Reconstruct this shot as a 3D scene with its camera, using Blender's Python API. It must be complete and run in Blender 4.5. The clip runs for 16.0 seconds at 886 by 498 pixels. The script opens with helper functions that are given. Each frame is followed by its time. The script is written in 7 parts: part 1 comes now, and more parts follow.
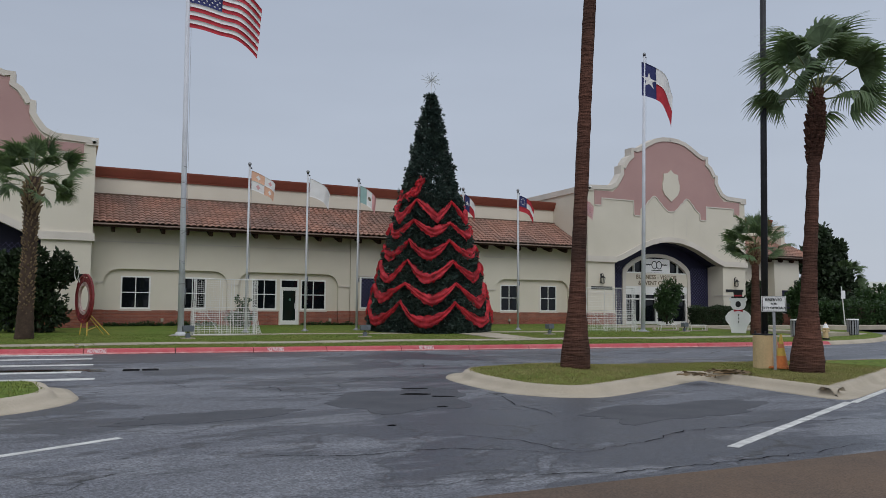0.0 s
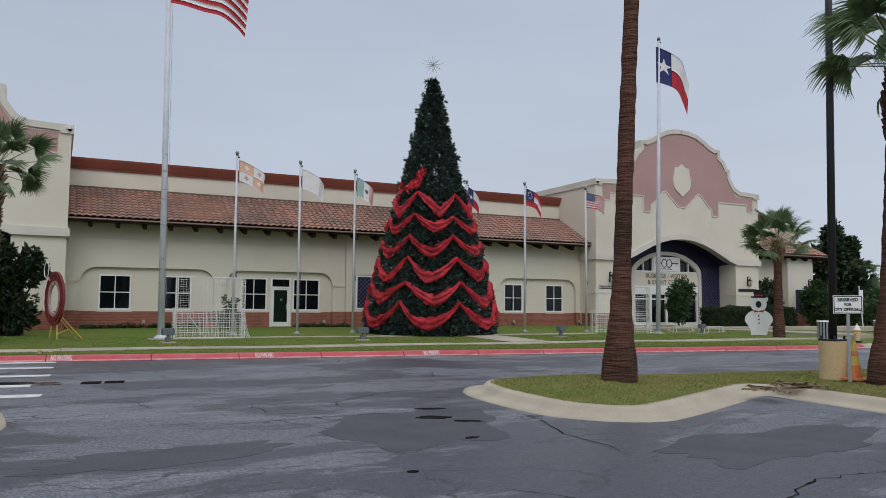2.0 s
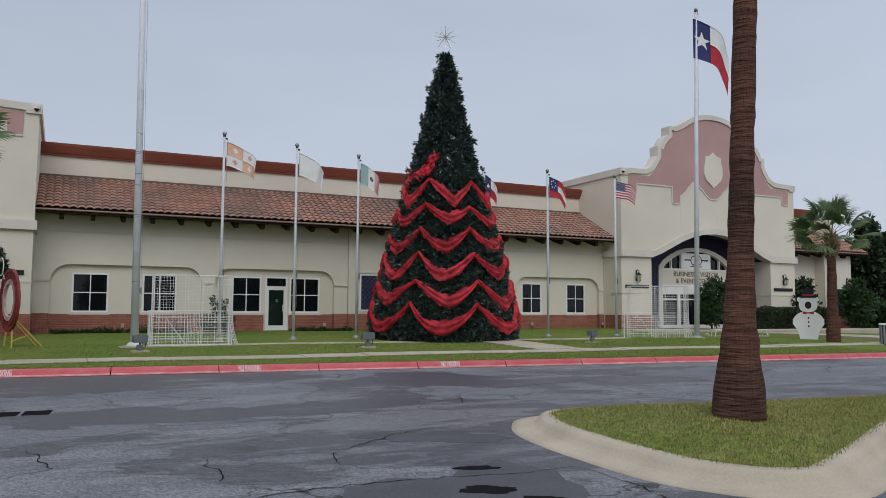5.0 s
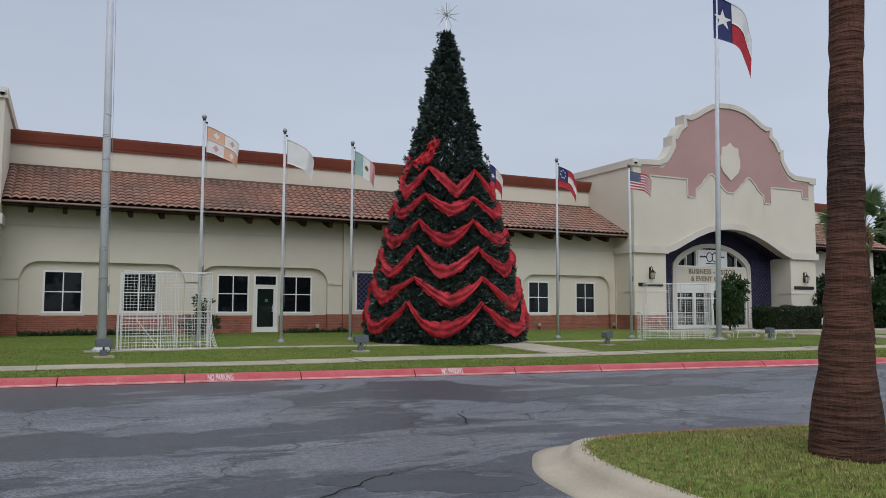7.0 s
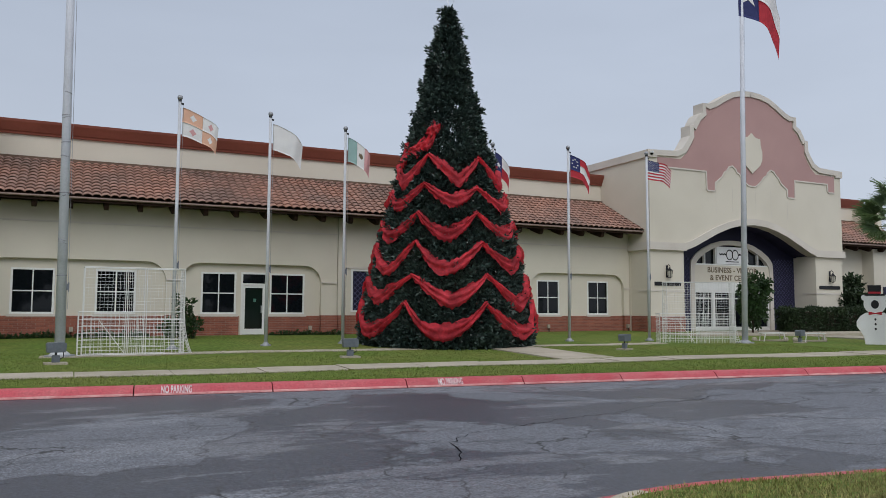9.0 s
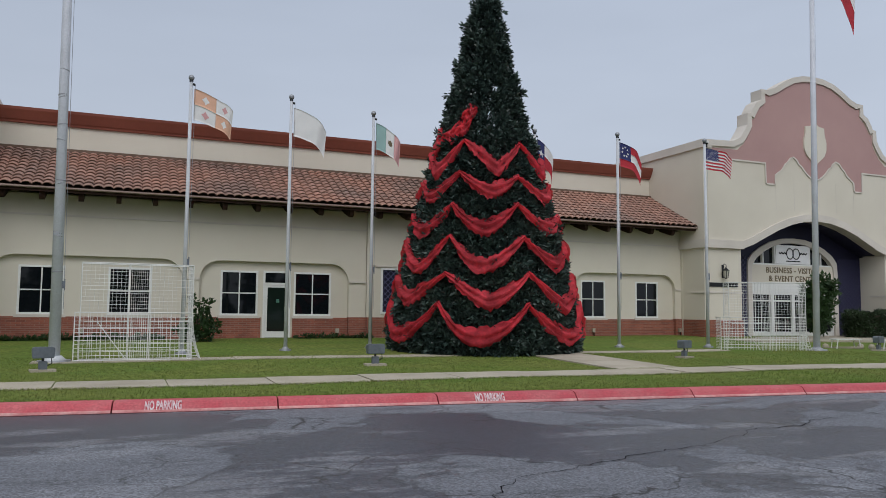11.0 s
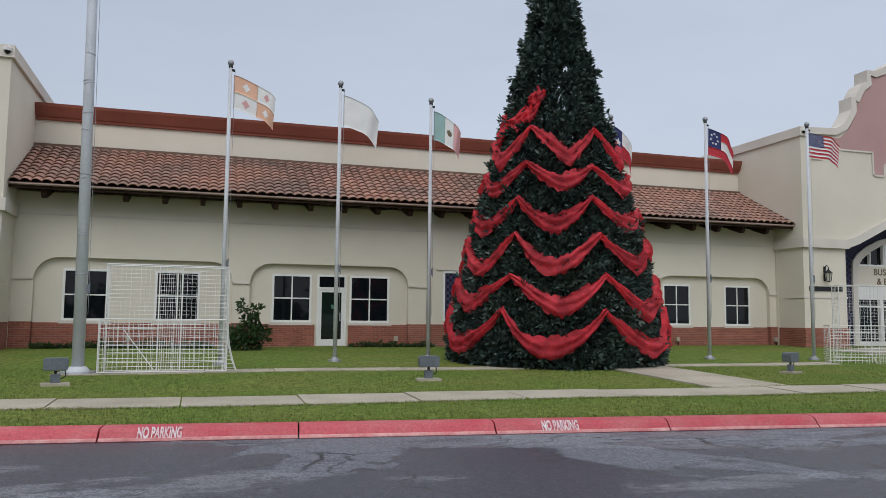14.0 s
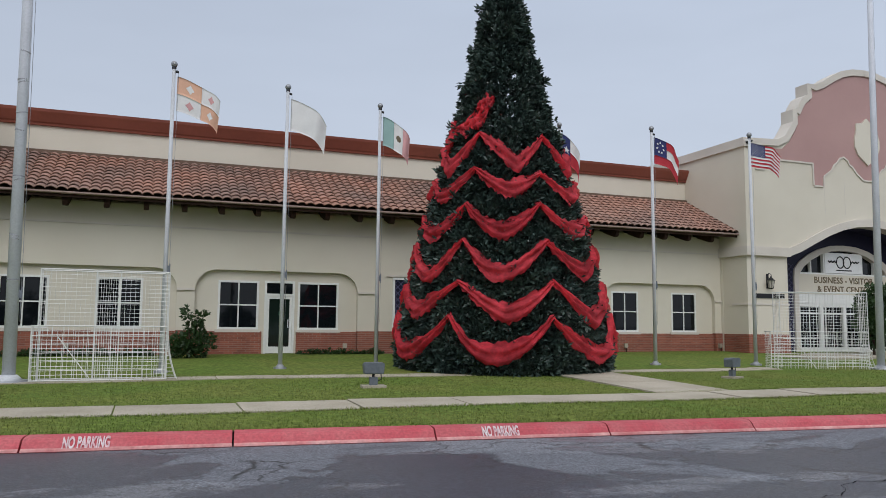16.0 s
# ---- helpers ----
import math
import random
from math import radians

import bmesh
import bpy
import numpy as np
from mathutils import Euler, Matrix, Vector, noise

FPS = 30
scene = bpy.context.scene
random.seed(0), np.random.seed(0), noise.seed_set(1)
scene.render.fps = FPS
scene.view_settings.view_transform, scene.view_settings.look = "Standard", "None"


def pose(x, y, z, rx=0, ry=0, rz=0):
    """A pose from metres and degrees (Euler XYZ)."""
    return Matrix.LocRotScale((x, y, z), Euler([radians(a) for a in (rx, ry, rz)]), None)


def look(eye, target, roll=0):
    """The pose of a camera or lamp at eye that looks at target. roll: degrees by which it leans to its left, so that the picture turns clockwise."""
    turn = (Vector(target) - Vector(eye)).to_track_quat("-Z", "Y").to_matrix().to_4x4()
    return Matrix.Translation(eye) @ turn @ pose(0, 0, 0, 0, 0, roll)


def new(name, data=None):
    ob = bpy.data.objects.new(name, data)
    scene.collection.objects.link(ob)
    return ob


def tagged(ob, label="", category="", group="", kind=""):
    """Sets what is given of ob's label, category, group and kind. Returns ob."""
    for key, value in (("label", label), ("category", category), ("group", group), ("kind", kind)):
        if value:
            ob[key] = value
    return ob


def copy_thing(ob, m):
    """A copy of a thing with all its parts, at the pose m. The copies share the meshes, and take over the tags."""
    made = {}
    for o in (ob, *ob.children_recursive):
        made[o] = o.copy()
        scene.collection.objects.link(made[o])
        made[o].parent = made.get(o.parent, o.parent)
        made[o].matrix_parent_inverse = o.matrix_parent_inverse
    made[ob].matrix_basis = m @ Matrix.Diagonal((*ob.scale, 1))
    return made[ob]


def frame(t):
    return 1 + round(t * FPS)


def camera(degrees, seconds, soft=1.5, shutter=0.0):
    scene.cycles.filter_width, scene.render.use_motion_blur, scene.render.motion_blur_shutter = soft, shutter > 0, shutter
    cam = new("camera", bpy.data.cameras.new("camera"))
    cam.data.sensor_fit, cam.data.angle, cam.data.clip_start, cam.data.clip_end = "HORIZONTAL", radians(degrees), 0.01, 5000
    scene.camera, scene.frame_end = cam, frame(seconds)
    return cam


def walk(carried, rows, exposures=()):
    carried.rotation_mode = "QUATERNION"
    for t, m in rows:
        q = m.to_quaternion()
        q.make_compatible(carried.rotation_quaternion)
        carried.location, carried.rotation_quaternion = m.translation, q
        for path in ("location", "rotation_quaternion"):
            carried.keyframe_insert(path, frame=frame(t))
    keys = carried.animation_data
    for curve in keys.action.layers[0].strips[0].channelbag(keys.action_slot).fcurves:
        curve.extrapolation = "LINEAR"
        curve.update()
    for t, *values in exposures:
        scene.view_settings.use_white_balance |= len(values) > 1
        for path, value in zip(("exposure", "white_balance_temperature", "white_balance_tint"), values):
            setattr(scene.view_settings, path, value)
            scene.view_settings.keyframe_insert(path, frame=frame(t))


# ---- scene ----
cam = camera(59.7, 16.0, 0.8)
METRES, EYE, TILT, LEAN, TURN = 17.613, 1.55, 1.32, 0.24, -25.97
ROWS = [
    (0.0, 0.0, 0.0, 0.0, -0.04, 3.08, -0.68),
    (0.5, -0.0066, 0.0398, -0.0002, -0.18, 3.07, -0.73),
    (1.0, -0.0145, 0.0784, -0.0013, -0.2, 3.1, -0.78),
    (1.5, -0.0205, 0.1175, -0.0012, -0.35, 3.09, -0.7),
    (2.0, -0.0253, 0.1557, -0.0021, -0.53, 3.09, -0.66),
    (2.5, -0.0311, 0.1959, -0.0026, -0.76, 3.09, -0.69),
    (3.0, -0.0355, 0.2357, -0.0037, -1.07, 3.08, -0.68),
    (3.5, -0.0414, 0.276, -0.0034, -1.57, 3.09, -0.73),
    (4.0, -0.0434, 0.3159, -0.0041, -1.37, 3.09, -0.64),
    (4.5, -0.0484, 0.3545, -0.0031, -0.48, 3.11, -0.65),
    (7.0, -0.0488, 0.5425, -0.0081, -0.14, 3.12, -0.46),
    (7.5, -0.0447, 0.5793, -0.0093, -0.05, 3.14, -0.35),
    (8.0, -0.0412, 0.6169, -0.0095, 0.02, 3.16, -0.36),
    (8.5, -0.0375, 0.6524, -0.0101, -0.08, 3.17, -0.42),
    (9.0, -0.0356, 0.6913, -0.0123, 0.4, 3.19, -0.48),
    (11.5, -0.0405, 0.8699, -0.0164, 5.38, 3.33, -0.85),
    (12.0, -0.0417, 0.9016, -0.0173, 8.54, 3.28, -0.72),
    (12.5, -0.0402, 0.9292, -0.0164, 9.27, 3.38, -0.59),
    (13.0, -0.0362, 0.9522, -0.0174, 8.75, 3.45, -0.55),
    (13.5, -0.0357, 0.9698, -0.018, 8.49, 3.57, -0.57),
    (14.0, -0.0342, 0.9799, -0.0174, 8.44, 3.7, -0.64),
    (14.5, -0.0319, 0.9814, -0.0174, 8.37, 3.96, -0.73),
    (15.0, -0.03, 0.9824, -0.0178, 7.71, 4.19, -0.79),
    (15.5, -0.0265, 0.9832, -0.0181, 6.45, 4.3, -0.75),
    (16.0, -0.0228, 0.9873, -0.0195, 5.15, 4.31, -0.64),
]
walk(cam, [(t, pose(0, 0, EYE, TILT, LEAN, TURN) @ pose(METRES * x, METRES * y, METRES * z, 90 + pitch, roll, yaw)) for t, x, y, z, yaw, pitch, roll in ROWS],
     exposures=((0.0, -0.18), (0.5, -0.16), (0.9, -0.02), (3.5, 0.0), (9.0, 0.03), (11.5, 0.0), (12.5, 0.13), (16.0, 0.15)))

# ---- world and light: an even overcast sky ----
world = bpy.data.worlds.new("overcast_sky")
scene.world = world
world.use_nodes = True
wn, wl = world.node_tree.nodes, world.node_tree.links
wn.clear()
w_out = wn.new("ShaderNodeOutputWorld")
w_bg = wn.new("ShaderNodeBackground")
w_sky = wn.new("ShaderNodeTexSky")
w_sky.sky_type = "NISHITA"
w_sky.sun_disc = False
w_sky.sun_elevation, w_sky.sun_rotation = radians(52), radians(200)
w_sky.dust_density = 4.0
w_coord = wn.new("ShaderNodeTexCoord")
w_sep = wn.new("ShaderNodeSeparateXYZ")
w_ramp = wn.new("ShaderNodeValToRGB")
w_ramp.color_ramp.elements[0].position, w_ramp.color_ramp.elements[0].color = 0.0, (0.49, 0.535, 0.615, 1)
w_ramp.color_ramp.elements[1].position, w_ramp.color_ramp.elements[1].color = 1.0, (0.88, 0.92, 0.99, 1)
w_mid = w_ramp.color_ramp.elements.new(0.40)
w_mid.color = (0.43, 0.485, 0.585, 1)
w_up = w_ramp.color_ramp.elements.new(0.62)
w_up.color = (0.70, 0.755, 0.83, 1)
w_noise = wn.new("ShaderNodeTexNoise")
w_noise.inputs["Scale"].default_value = 2.2
w_noise.inputs["Detail"].default_value = 4
w_map = wn.new("ShaderNodeMapping")
w_map.inputs["Scale"].default_value = (1, 1, 4)
w_vary = wn.new("ShaderNodeMapRange")
w_vary.inputs["To Min"].default_value, w_vary.inputs["To Max"].default_value = 0.88, 1.12
w_mul = wn.new("ShaderNodeVectorMath")
w_mul.operation = "SCALE"
w_mix = wn.new("ShaderNodeMix")
w_mix.data_type = "RGBA"
w_mix.inputs[0].default_value = 0.985
wl.new(w_coord.outputs["Generated"], w_sep.inputs[0])
wl.new(w_sep.outputs["Z"], w_ramp.inputs[0])
wl.new(w_coord.outputs["Generated"], w_map.inputs[0])
wl.new(w_map.outputs[0], w_noise.inputs["Vector"])
wl.new(w_noise.outputs["Fac"], w_vary.inputs["Value"])
w_side = wn.new("ShaderNodeMapRange")  # the cloud is thinner towards the east
w_side.inputs["From Min"].default_value, w_side.inputs["From Max"].default_value = -1.0, 1.0
w_side.inputs["To Min"].default_value, w_side.inputs["To Max"].default_value = 0.80, 1.12
w_both = wn.new("ShaderNodeMath")
w_both.operation = "MULTIPLY"
wl.new(w_sep.outputs["X"], w_side.inputs["Value"])
wl.new(w_side.outputs[0], w_both.inputs[0])
wl.new(w_vary.outputs[0], w_both.inputs[1])
wl.new(w_ramp.outputs[0], w_mul.inputs[0])
wl.new(w_both.outputs[0], w_mul.inputs["Scale"])
wl.new(w_sky.outputs[0], w_mix.inputs[6])
wl.new(w_mul.outputs[0], w_mix.inputs[7])
wl.new(w_mix.outputs[2], w_bg.inputs[0])
w_bg.inputs[1].default_value = 1.0
wl.new(w_bg.outputs[0], w_out.inputs[0])

sun_data = bpy.data.lights.new("sun", "SUN")
sun_data.energy, sun_data.angle, sun_data.color = 0.92, radians(40), (0.97, 0.985, 1.0)
sun = new("sun", sun_data)
sun.matrix_world = look((-20, -40, 60), (8, 30, 0))


# ---- materials ----
def material(name, color, rough=0.8, vary=0.12, fine=30.0, coarse=1.2, bump=0.2, depth=0.01, metal=0.0, tint=None, gloss_vary=0.1, rand=0.0, spec=0.4):
    """A surface with grain and stains: fine and coarse are noise scales per metre, tint a second colour for the coarse stains."""
    m = bpy.data.materials.new(name)
    m.use_nodes = True
    n, l = m.node_tree.nodes, m.node_tree.links
    p = n["Principled BSDF"]
    p.inputs["Roughness"].default_value, p.inputs["Metallic"].default_value = rough, metal
    p.inputs["Specular IOR Level"].default_value = spec
    co = n.new("ShaderNodeTexCoord")
    info = n.new("ShaderNodeObjectInfo")
    geo = n.new("ShaderNodeNewGeometry")
    big, small = n.new("ShaderNodeTexNoise"), n.new("ShaderNodeTexNoise")
    for node, s, d in ((big, coarse, 5), (small, fine, 3)):
        node.inputs["Scale"].default_value, node.inputs["Detail"].default_value = s, d
        l.new(geo.outputs["Position"], node.inputs["Vector"])
    ramp = n.new("ShaderNodeMapRange")
    ramp.inputs["From Min"].default_value, ramp.inputs["From Max"].default_value = 0.35, 0.68
    l.new(big.outputs["Fac"], ramp.inputs["Value"])
    mix = n.new("ShaderNodeMix")
    mix.data_type = "RGBA"
    other = tint or [c * (1 - 1.6 * vary) for c in color]
    mix.inputs[6].default_value, mix.inputs[7].default_value = (*color, 1), (*other, 1)
    l.new(ramp.outputs[0], mix.inputs[0])
    hsv = n.new("ShaderNodeHueSaturation")
    l.new(mix.outputs[2], hsv.inputs["Color"])
    val = n.new("ShaderNodeMapRange")
    val.inputs["From Min"].default_value, val.inputs["From Max"].default_value = 0.3, 0.7
    val.inputs["To Min"].default_value, val.inputs["To Max"].default_value = 1 - vary, 1 + vary
    l.new(small.outputs["Fac"], val.inputs["Value"])
    last = val.outputs[0]
    if rand:
        r = n.new("ShaderNodeMapRange")
        r.inputs["To Min"].default_value, r.inputs["To Max"].default_value = 1 - rand, 1 + rand
        add = n.new("ShaderNodeMath")
        add.operation = "ADD"
        l.new(info.outputs["Random"], add.inputs[0])
        l.new(geo.outputs["Random Per Island"], add.inputs[1])
        fr = n.new("ShaderNodeMath")
        fr.operation = "FRACT"
        l.new(add.outputs[0], fr.inputs[0])
        l.new(fr.outputs[0], r.inputs["Value"])
        mu = n.new("ShaderNodeMath")
        mu.operation = "MULTIPLY"
        l.new(last, mu.inputs[0])
        l.new(r.outputs[0], mu.inputs[1])
        last = mu.outputs[0]
    l.new(last, hsv.inputs["Value"])
    l.new(hsv.outputs[0], p.inputs["Base Color"])
    if gloss_vary:
        g = n.new("ShaderNodeMapRange")
        g.inputs["To Min"].default_value, g.inputs["To Max"].default_value = max(rough - gloss_vary, 0.02), min(rough + gloss_vary, 1)
        l.new(big.outputs["Fac"], g.inputs["Value"])
        l.new(g.outputs[0], p.inputs["Roughness"])
    if bump:
        b = n.new("ShaderNodeBump")
        b.inputs["Strength"].default_value, b.inputs["Distance"].default_value = bump, depth
        l.new(small.outputs["Fac"], b.inputs["Height"])
        l.new(b.outputs[0], p.inputs["Normal"])
    return m


def glass_material(name, color, rough=0.03):
    """Dark window glass: a glossy dark pane that mirrors the sky."""
    m = bpy.data.materials.new(name)
    m.use_nodes = True
    p = m.node_tree.nodes["Principled BSDF"]
    p.inputs["Base Color"].default_value = (*color, 1)
    p.inputs["Roughness"].default_value = rough
    p.inputs["IOR"].default_value = 1.45
    p.inputs["Specular IOR Level"].default_value = 0.36
    return m


STUCCO = material("cream_stucco", (0.685, 0.635, 0.535), 0.9, 0.035, 60, 0.35, 0.25, 0.004, tint=(0.63, 0.58, 0.485))
STUCCO_TRIM = material("pale_stucco_trim", (0.66, 0.61, 0.545), 0.85, 0.05, 50, 0.5, 0.2, 0.004, tint=(0.58, 0.53, 0.47))
MAUVE = material("mauve_stucco", (0.47, 0.295, 0.275), 0.9, 0.05, 50, 0.4, 0.25, 0.004, tint=(0.43, 0.265, 0.25))
FASCIA = material("rust_red_metal_fascia", (0.245, 0.07, 0.045), 0.5, 0.06, 8, 0.5, 0.05, 0.004, tint=(0.20, 0.055, 0.035))
TILE = material("clay_roof_tile", (0.395, 0.212, 0.155), 0.8, 0.12, 16, 0.45, 0.3, 0.006, tint=(0.265, 0.172, 0.140), rand=0.16)
GUTTER = material("brown_grey_gutter", (0.33, 0.235, 0.20), 0.55, 0.08, 12, 0.8, 0.05)
# rafter brown, also the painted shade of the christmas tree's core
BEAM = material("dark_stained_rafter_and_gap_shade", (0.048, 0.026, 0.018), 0.8, 0.2, 20, 2, 0.2, spec=0.15)
SOFFIT = material("brown_soffit_board", (0.16, 0.10, 0.07), 0.75, 0.12, 14, 1.5, 0.15)
WHITE_FRAME = material("white_window_frame", (0.78, 0.78, 0.75), 0.45, 0.04, 20, 1, 0.04)
GLASS = glass_material("dark_window_glass", (0.006, 0.008, 0.010))
DOOR_GLASS = glass_material("green_door_glass", (0.010, 0.018, 0.014))
NAVY = material("navy_paint", (0.010, 0.009, 0.036), 0.6, 0.1, 30, 1, 0.1)
LATTICE = material("pale_blue_lattice_strip", (0.11, 0.11, 0.22), 0.6, 0.1, 30, 1, 0.05)
BLACK = material("black_metal", (0.018, 0.018, 0.02), 0.45, 0.1, 30, 2, 0.05, metal=0.3)
STEEL = material("dull_aluminium", (0.58, 0.595, 0.62), 0.55, 0.08, 25, 1.4, 0.04, metal=0.0)
MAST = material("bright_brushed_aluminium", (0.62, 0.64, 0.69), 0.5, 0.07, 25, 1.4, 0.06)
GALV = material("dull_grey_steel", (0.36, 0.37, 0.39), 0.5, 0.1, 20, 1.5, 0.08, metal=0.6)
CONCRETE = material("pale_concrete", (0.44, 0.39, 0.31), 0.88, 0.12, 25, 0.8, 0.3, 0.006, tint=(0.33, 0.29, 0.225), rand=0.06)
KERB_STONE = material("worn_concrete_kerb", (0.46, 0.40, 0.315), 0.85, 0.07, 34, 1.3, 0.25, 0.004, tint=(0.385, 0.335, 0.26), rand=0.04)
KERB_RED = material("faded_red_kerb_paint", (0.48, 0.066, 0.085), 0.7, 0.16, 26, 2.4, 0.25, 0.006, tint=(0.50, 0.125, 0.135), rand=0.07)
KERB_LIP = material("pink_worn_kerb_edge", (0.62, 0.33, 0.31), 0.75, 0.15, 22, 3.0, 0.25, 0.006, tint=(0.50, 0.16, 0.16), rand=0.08)
ROAD_PAINT = material("white_road_paint", (0.70, 0.70, 0.68), 0.7, 0.14, 30, 4, 0.2, 0.004, tint=(0.46, 0.46, 0.45))
STENCIL = material("worn_stencil_paint", (0.70, 0.62, 0.62), 0.7, 0.2, 30, 9, 0.2, 0.004, tint=(0.60, 0.34, 0.36))
WHITE_PAINT = material("white_painted_wire", (0.73, 0.725, 0.70), 0.5, 0.05, 30, 2, 0.05)
WHITE_BOARD = material("white_painted_board", (0.84, 0.84, 0.83), 0.55, 0.04, 30, 1.5, 0.05)
YELLOW_BASE = material("cream_yellow_concrete", (0.66, 0.49, 0.27), 0.8, 0.08, 30, 2, 0.2, tint=(0.55, 0.40, 0.23))
ORANGE = material("faded_orange_plastic", (0.66, 0.20, 0.05), 0.55, 0.12, 20, 5, 0.06, tint=(0.50, 0.20, 0.08))
YELLOW = material("yellow_plastic", (0.62, 0.42, 0.08), 0.55, 0.1, 20, 5, 0.06)
FOLIAGE = material("dark_artificial_needles", (0.052, 0.079, 0.064), 0.38, 0.25, 14, 1.0, 0.0, tint=(0.030, 0.053, 0.047), rand=0.65)
LEAF = material("dark_shrub_leaf", (0.035, 0.075, 0.022), 0.5, 0.2, 14, 1.0, 0.0, tint=(0.022, 0.05, 0.016), rand=0.35)
HEDGE_LEAF = material("dark_hedge_leaf", (0.028, 0.050, 0.018), 0.55, 0.2, 14, 1.0, 0.0, tint=(0.018, 0.034, 0.013), rand=0.35)
PALM_LEAF = material("palm_leaf", (0.140, 0.200, 0.098), 0.5, 0.2, 10, 1.5, 0.0, tint=(0.085, 0.14, 0.066), rand=0.35)
PALM_STEM = material("pale_palm_stem", (0.20, 0.22, 0.09), 0.6, 0.15, 20, 3, 0.1)
DRY_LEAF = material("dry_palm_leaf", (0.22, 0.155, 0.085), 0.8, 0.2, 20, 3, 0.1, rand=0.2)



def lets_light_through(m, color, share=0.35):
    """Thin leaves: part of the light passes to the other face."""
    n, l = m.node_tree.nodes, m.node_tree.links
    p, out = n["Principled BSDF"], n["Material Output"]
    soft, mix = n.new("ShaderNodeBsdfTranslucent"), n.new("ShaderNodeMixShader")
    soft.inputs[0].default_value = (*color, 1)
    mix.inputs[0].default_value = share
    l.new(p.outputs[0], mix.inputs[1])
    l.new(soft.outputs[0], mix.inputs[2])
    l.new(mix.outputs[0], out.inputs["Surface"])


lets_light_through(PALM_LEAF, (0.15, 0.22, 0.08))
lets_light_through(LEAF, (0.06, 0.11, 0.03), 0.25)


def ringed_bark(name, color, dark):
    """Palm bark: uneven level rings over upright fibres, with large wet dark stains."""
    m = bpy.data.materials.new(name)
    m.use_nodes = True
    n, l = m.node_tree.nodes, m.node_tree.links
    p = n["Principled BSDF"]
    p.inputs["Roughness"].default_value, p.inputs["Specular IOR Level"].default_value = 0.95, 0.15
    geo = n.new("ShaderNodeNewGeometry")
    out = []
    for scale, size, detail in (((2.6, 2.6, 24.0), 1.0, 9), ((34.0, 34.0, 5.0), 1.0, 5), ((0.5, 0.5, 0.55), 1.0, 5)):
        mp, t = n.new("ShaderNodeMapping"), n.new("ShaderNodeTexNoise")
        mp.inputs["Scale"].default_value = scale
        t.inputs["Scale"].default_value, t.inputs["Detail"].default_value = size, detail
        l.new(geo.outputs["Position"], mp.inputs[0])
        l.new(mp.outputs[0], t.inputs["Vector"])
        r = n.new("ShaderNodeMapRange")
        r.inputs["From Min"].default_value, r.inputs["From Max"].default_value = 0.32, 0.68
        l.new(t.outputs["Fac"], r.inputs["Value"])
        out.append(r.outputs[0])
    mul = n.new("ShaderNodeMath")
    mul.operation = "MULTIPLY_ADD"
    l.new(out[0], mul.inputs[0])
    mul.inputs[1].default_value = 0.75
    half = n.new("ShaderNodeMath")
    half.operation = "MULTIPLY"
    half.inputs[1].default_value = 0.25
    l.new(out[1], half.inputs[0])
    l.new(half.outputs[0], mul.inputs[2])
    mix = n.new("ShaderNodeMix")
    mix.data_type = "RGBA"
    mix.inputs[6].default_value, mix.inputs[7].default_value = (*color, 1), (*dark, 1)
    l.new(out[2], mix.inputs[0])
    hs = n.new("ShaderNodeHueSaturation")
    l.new(mix.outputs[2], hs.inputs["Color"])
    v = n.new("ShaderNodeMapRange")
    v.inputs["From Max"].default_value = 0.95
    v.inputs["To Min"].default_value, v.inputs["To Max"].default_value = 0.50, 1.45
    l.new(mul.outputs[0], v.inputs["Value"])
    l.new(v.outputs[0], hs.inputs["Value"])
    l.new(hs.outputs[0], p.inputs["Base Color"])
    b = n.new("ShaderNodeBump")
    b.inputs["Strength"].default_value, b.inputs["Distance"].default_value = 0.9, 0.04
    l.new(mul.outputs[0], b.inputs["Height"])
    l.new(b.outputs[0], p.inputs["Normal"])
    return m


PALM_BARK = ringed_bark("ringed_palm_bark", (0.128, 0.059, 0.042), (0.058, 0.034, 0.027))
GREY_BARK = material("grey_brown_bark", (0.082, 0.052, 0.036), 0.9, 0.3, 24, 3, 0.7, 0.03, rand=0.2)
GRASS = material("mown_grass", (0.106, 0.162, 0.030), 0.95, 0.42, 9, 0.4, 0.7, 0.04, tint=(0.150, 0.175, 0.042), spec=0.1)
GRASS_BLADE = material("grass_blade", (0.138, 0.200, 0.040), 0.85, 0.25, 20, 0.5, 0.0, tint=(0.20, 0.215, 0.066), rand=0.45, spec=0.2)
DRY_TURF = material("dry_grass_blade", (0.225, 0.225, 0.068), 0.85, 0.2, 20, 0.9, 0.0, tint=(0.30, 0.26, 0.115), rand=0.40, spec=0.2)
RED_CLOTH = material("red_flag_cloth", (0.46, 0.03, 0.045), 0.8, 0.08, 40, 3, 0.1)
WHITE_CLOTH = material("white_flag_cloth", (0.74, 0.73, 0.72), 0.8, 0.05, 40, 3, 0.1)
BLUE_CLOTH = material("blue_flag_cloth", (0.028, 0.035, 0.13), 0.8, 0.08, 40, 3, 0.1)
GREEN_CLOTH = material("pale_green_flag_cloth", (0.30, 0.46, 0.44), 0.8, 0.06, 40, 3, 0.1)
PINK_CLOTH = material("faded_pink_flag_cloth", (0.66, 0.36, 0.36), 0.8, 0.06, 40, 3, 0.1)
ORANGE_CLOTH = material("faded_orange_flag_cloth", (0.73, 0.43, 0.30), 0.8, 0.06, 40, 3, 0.1)
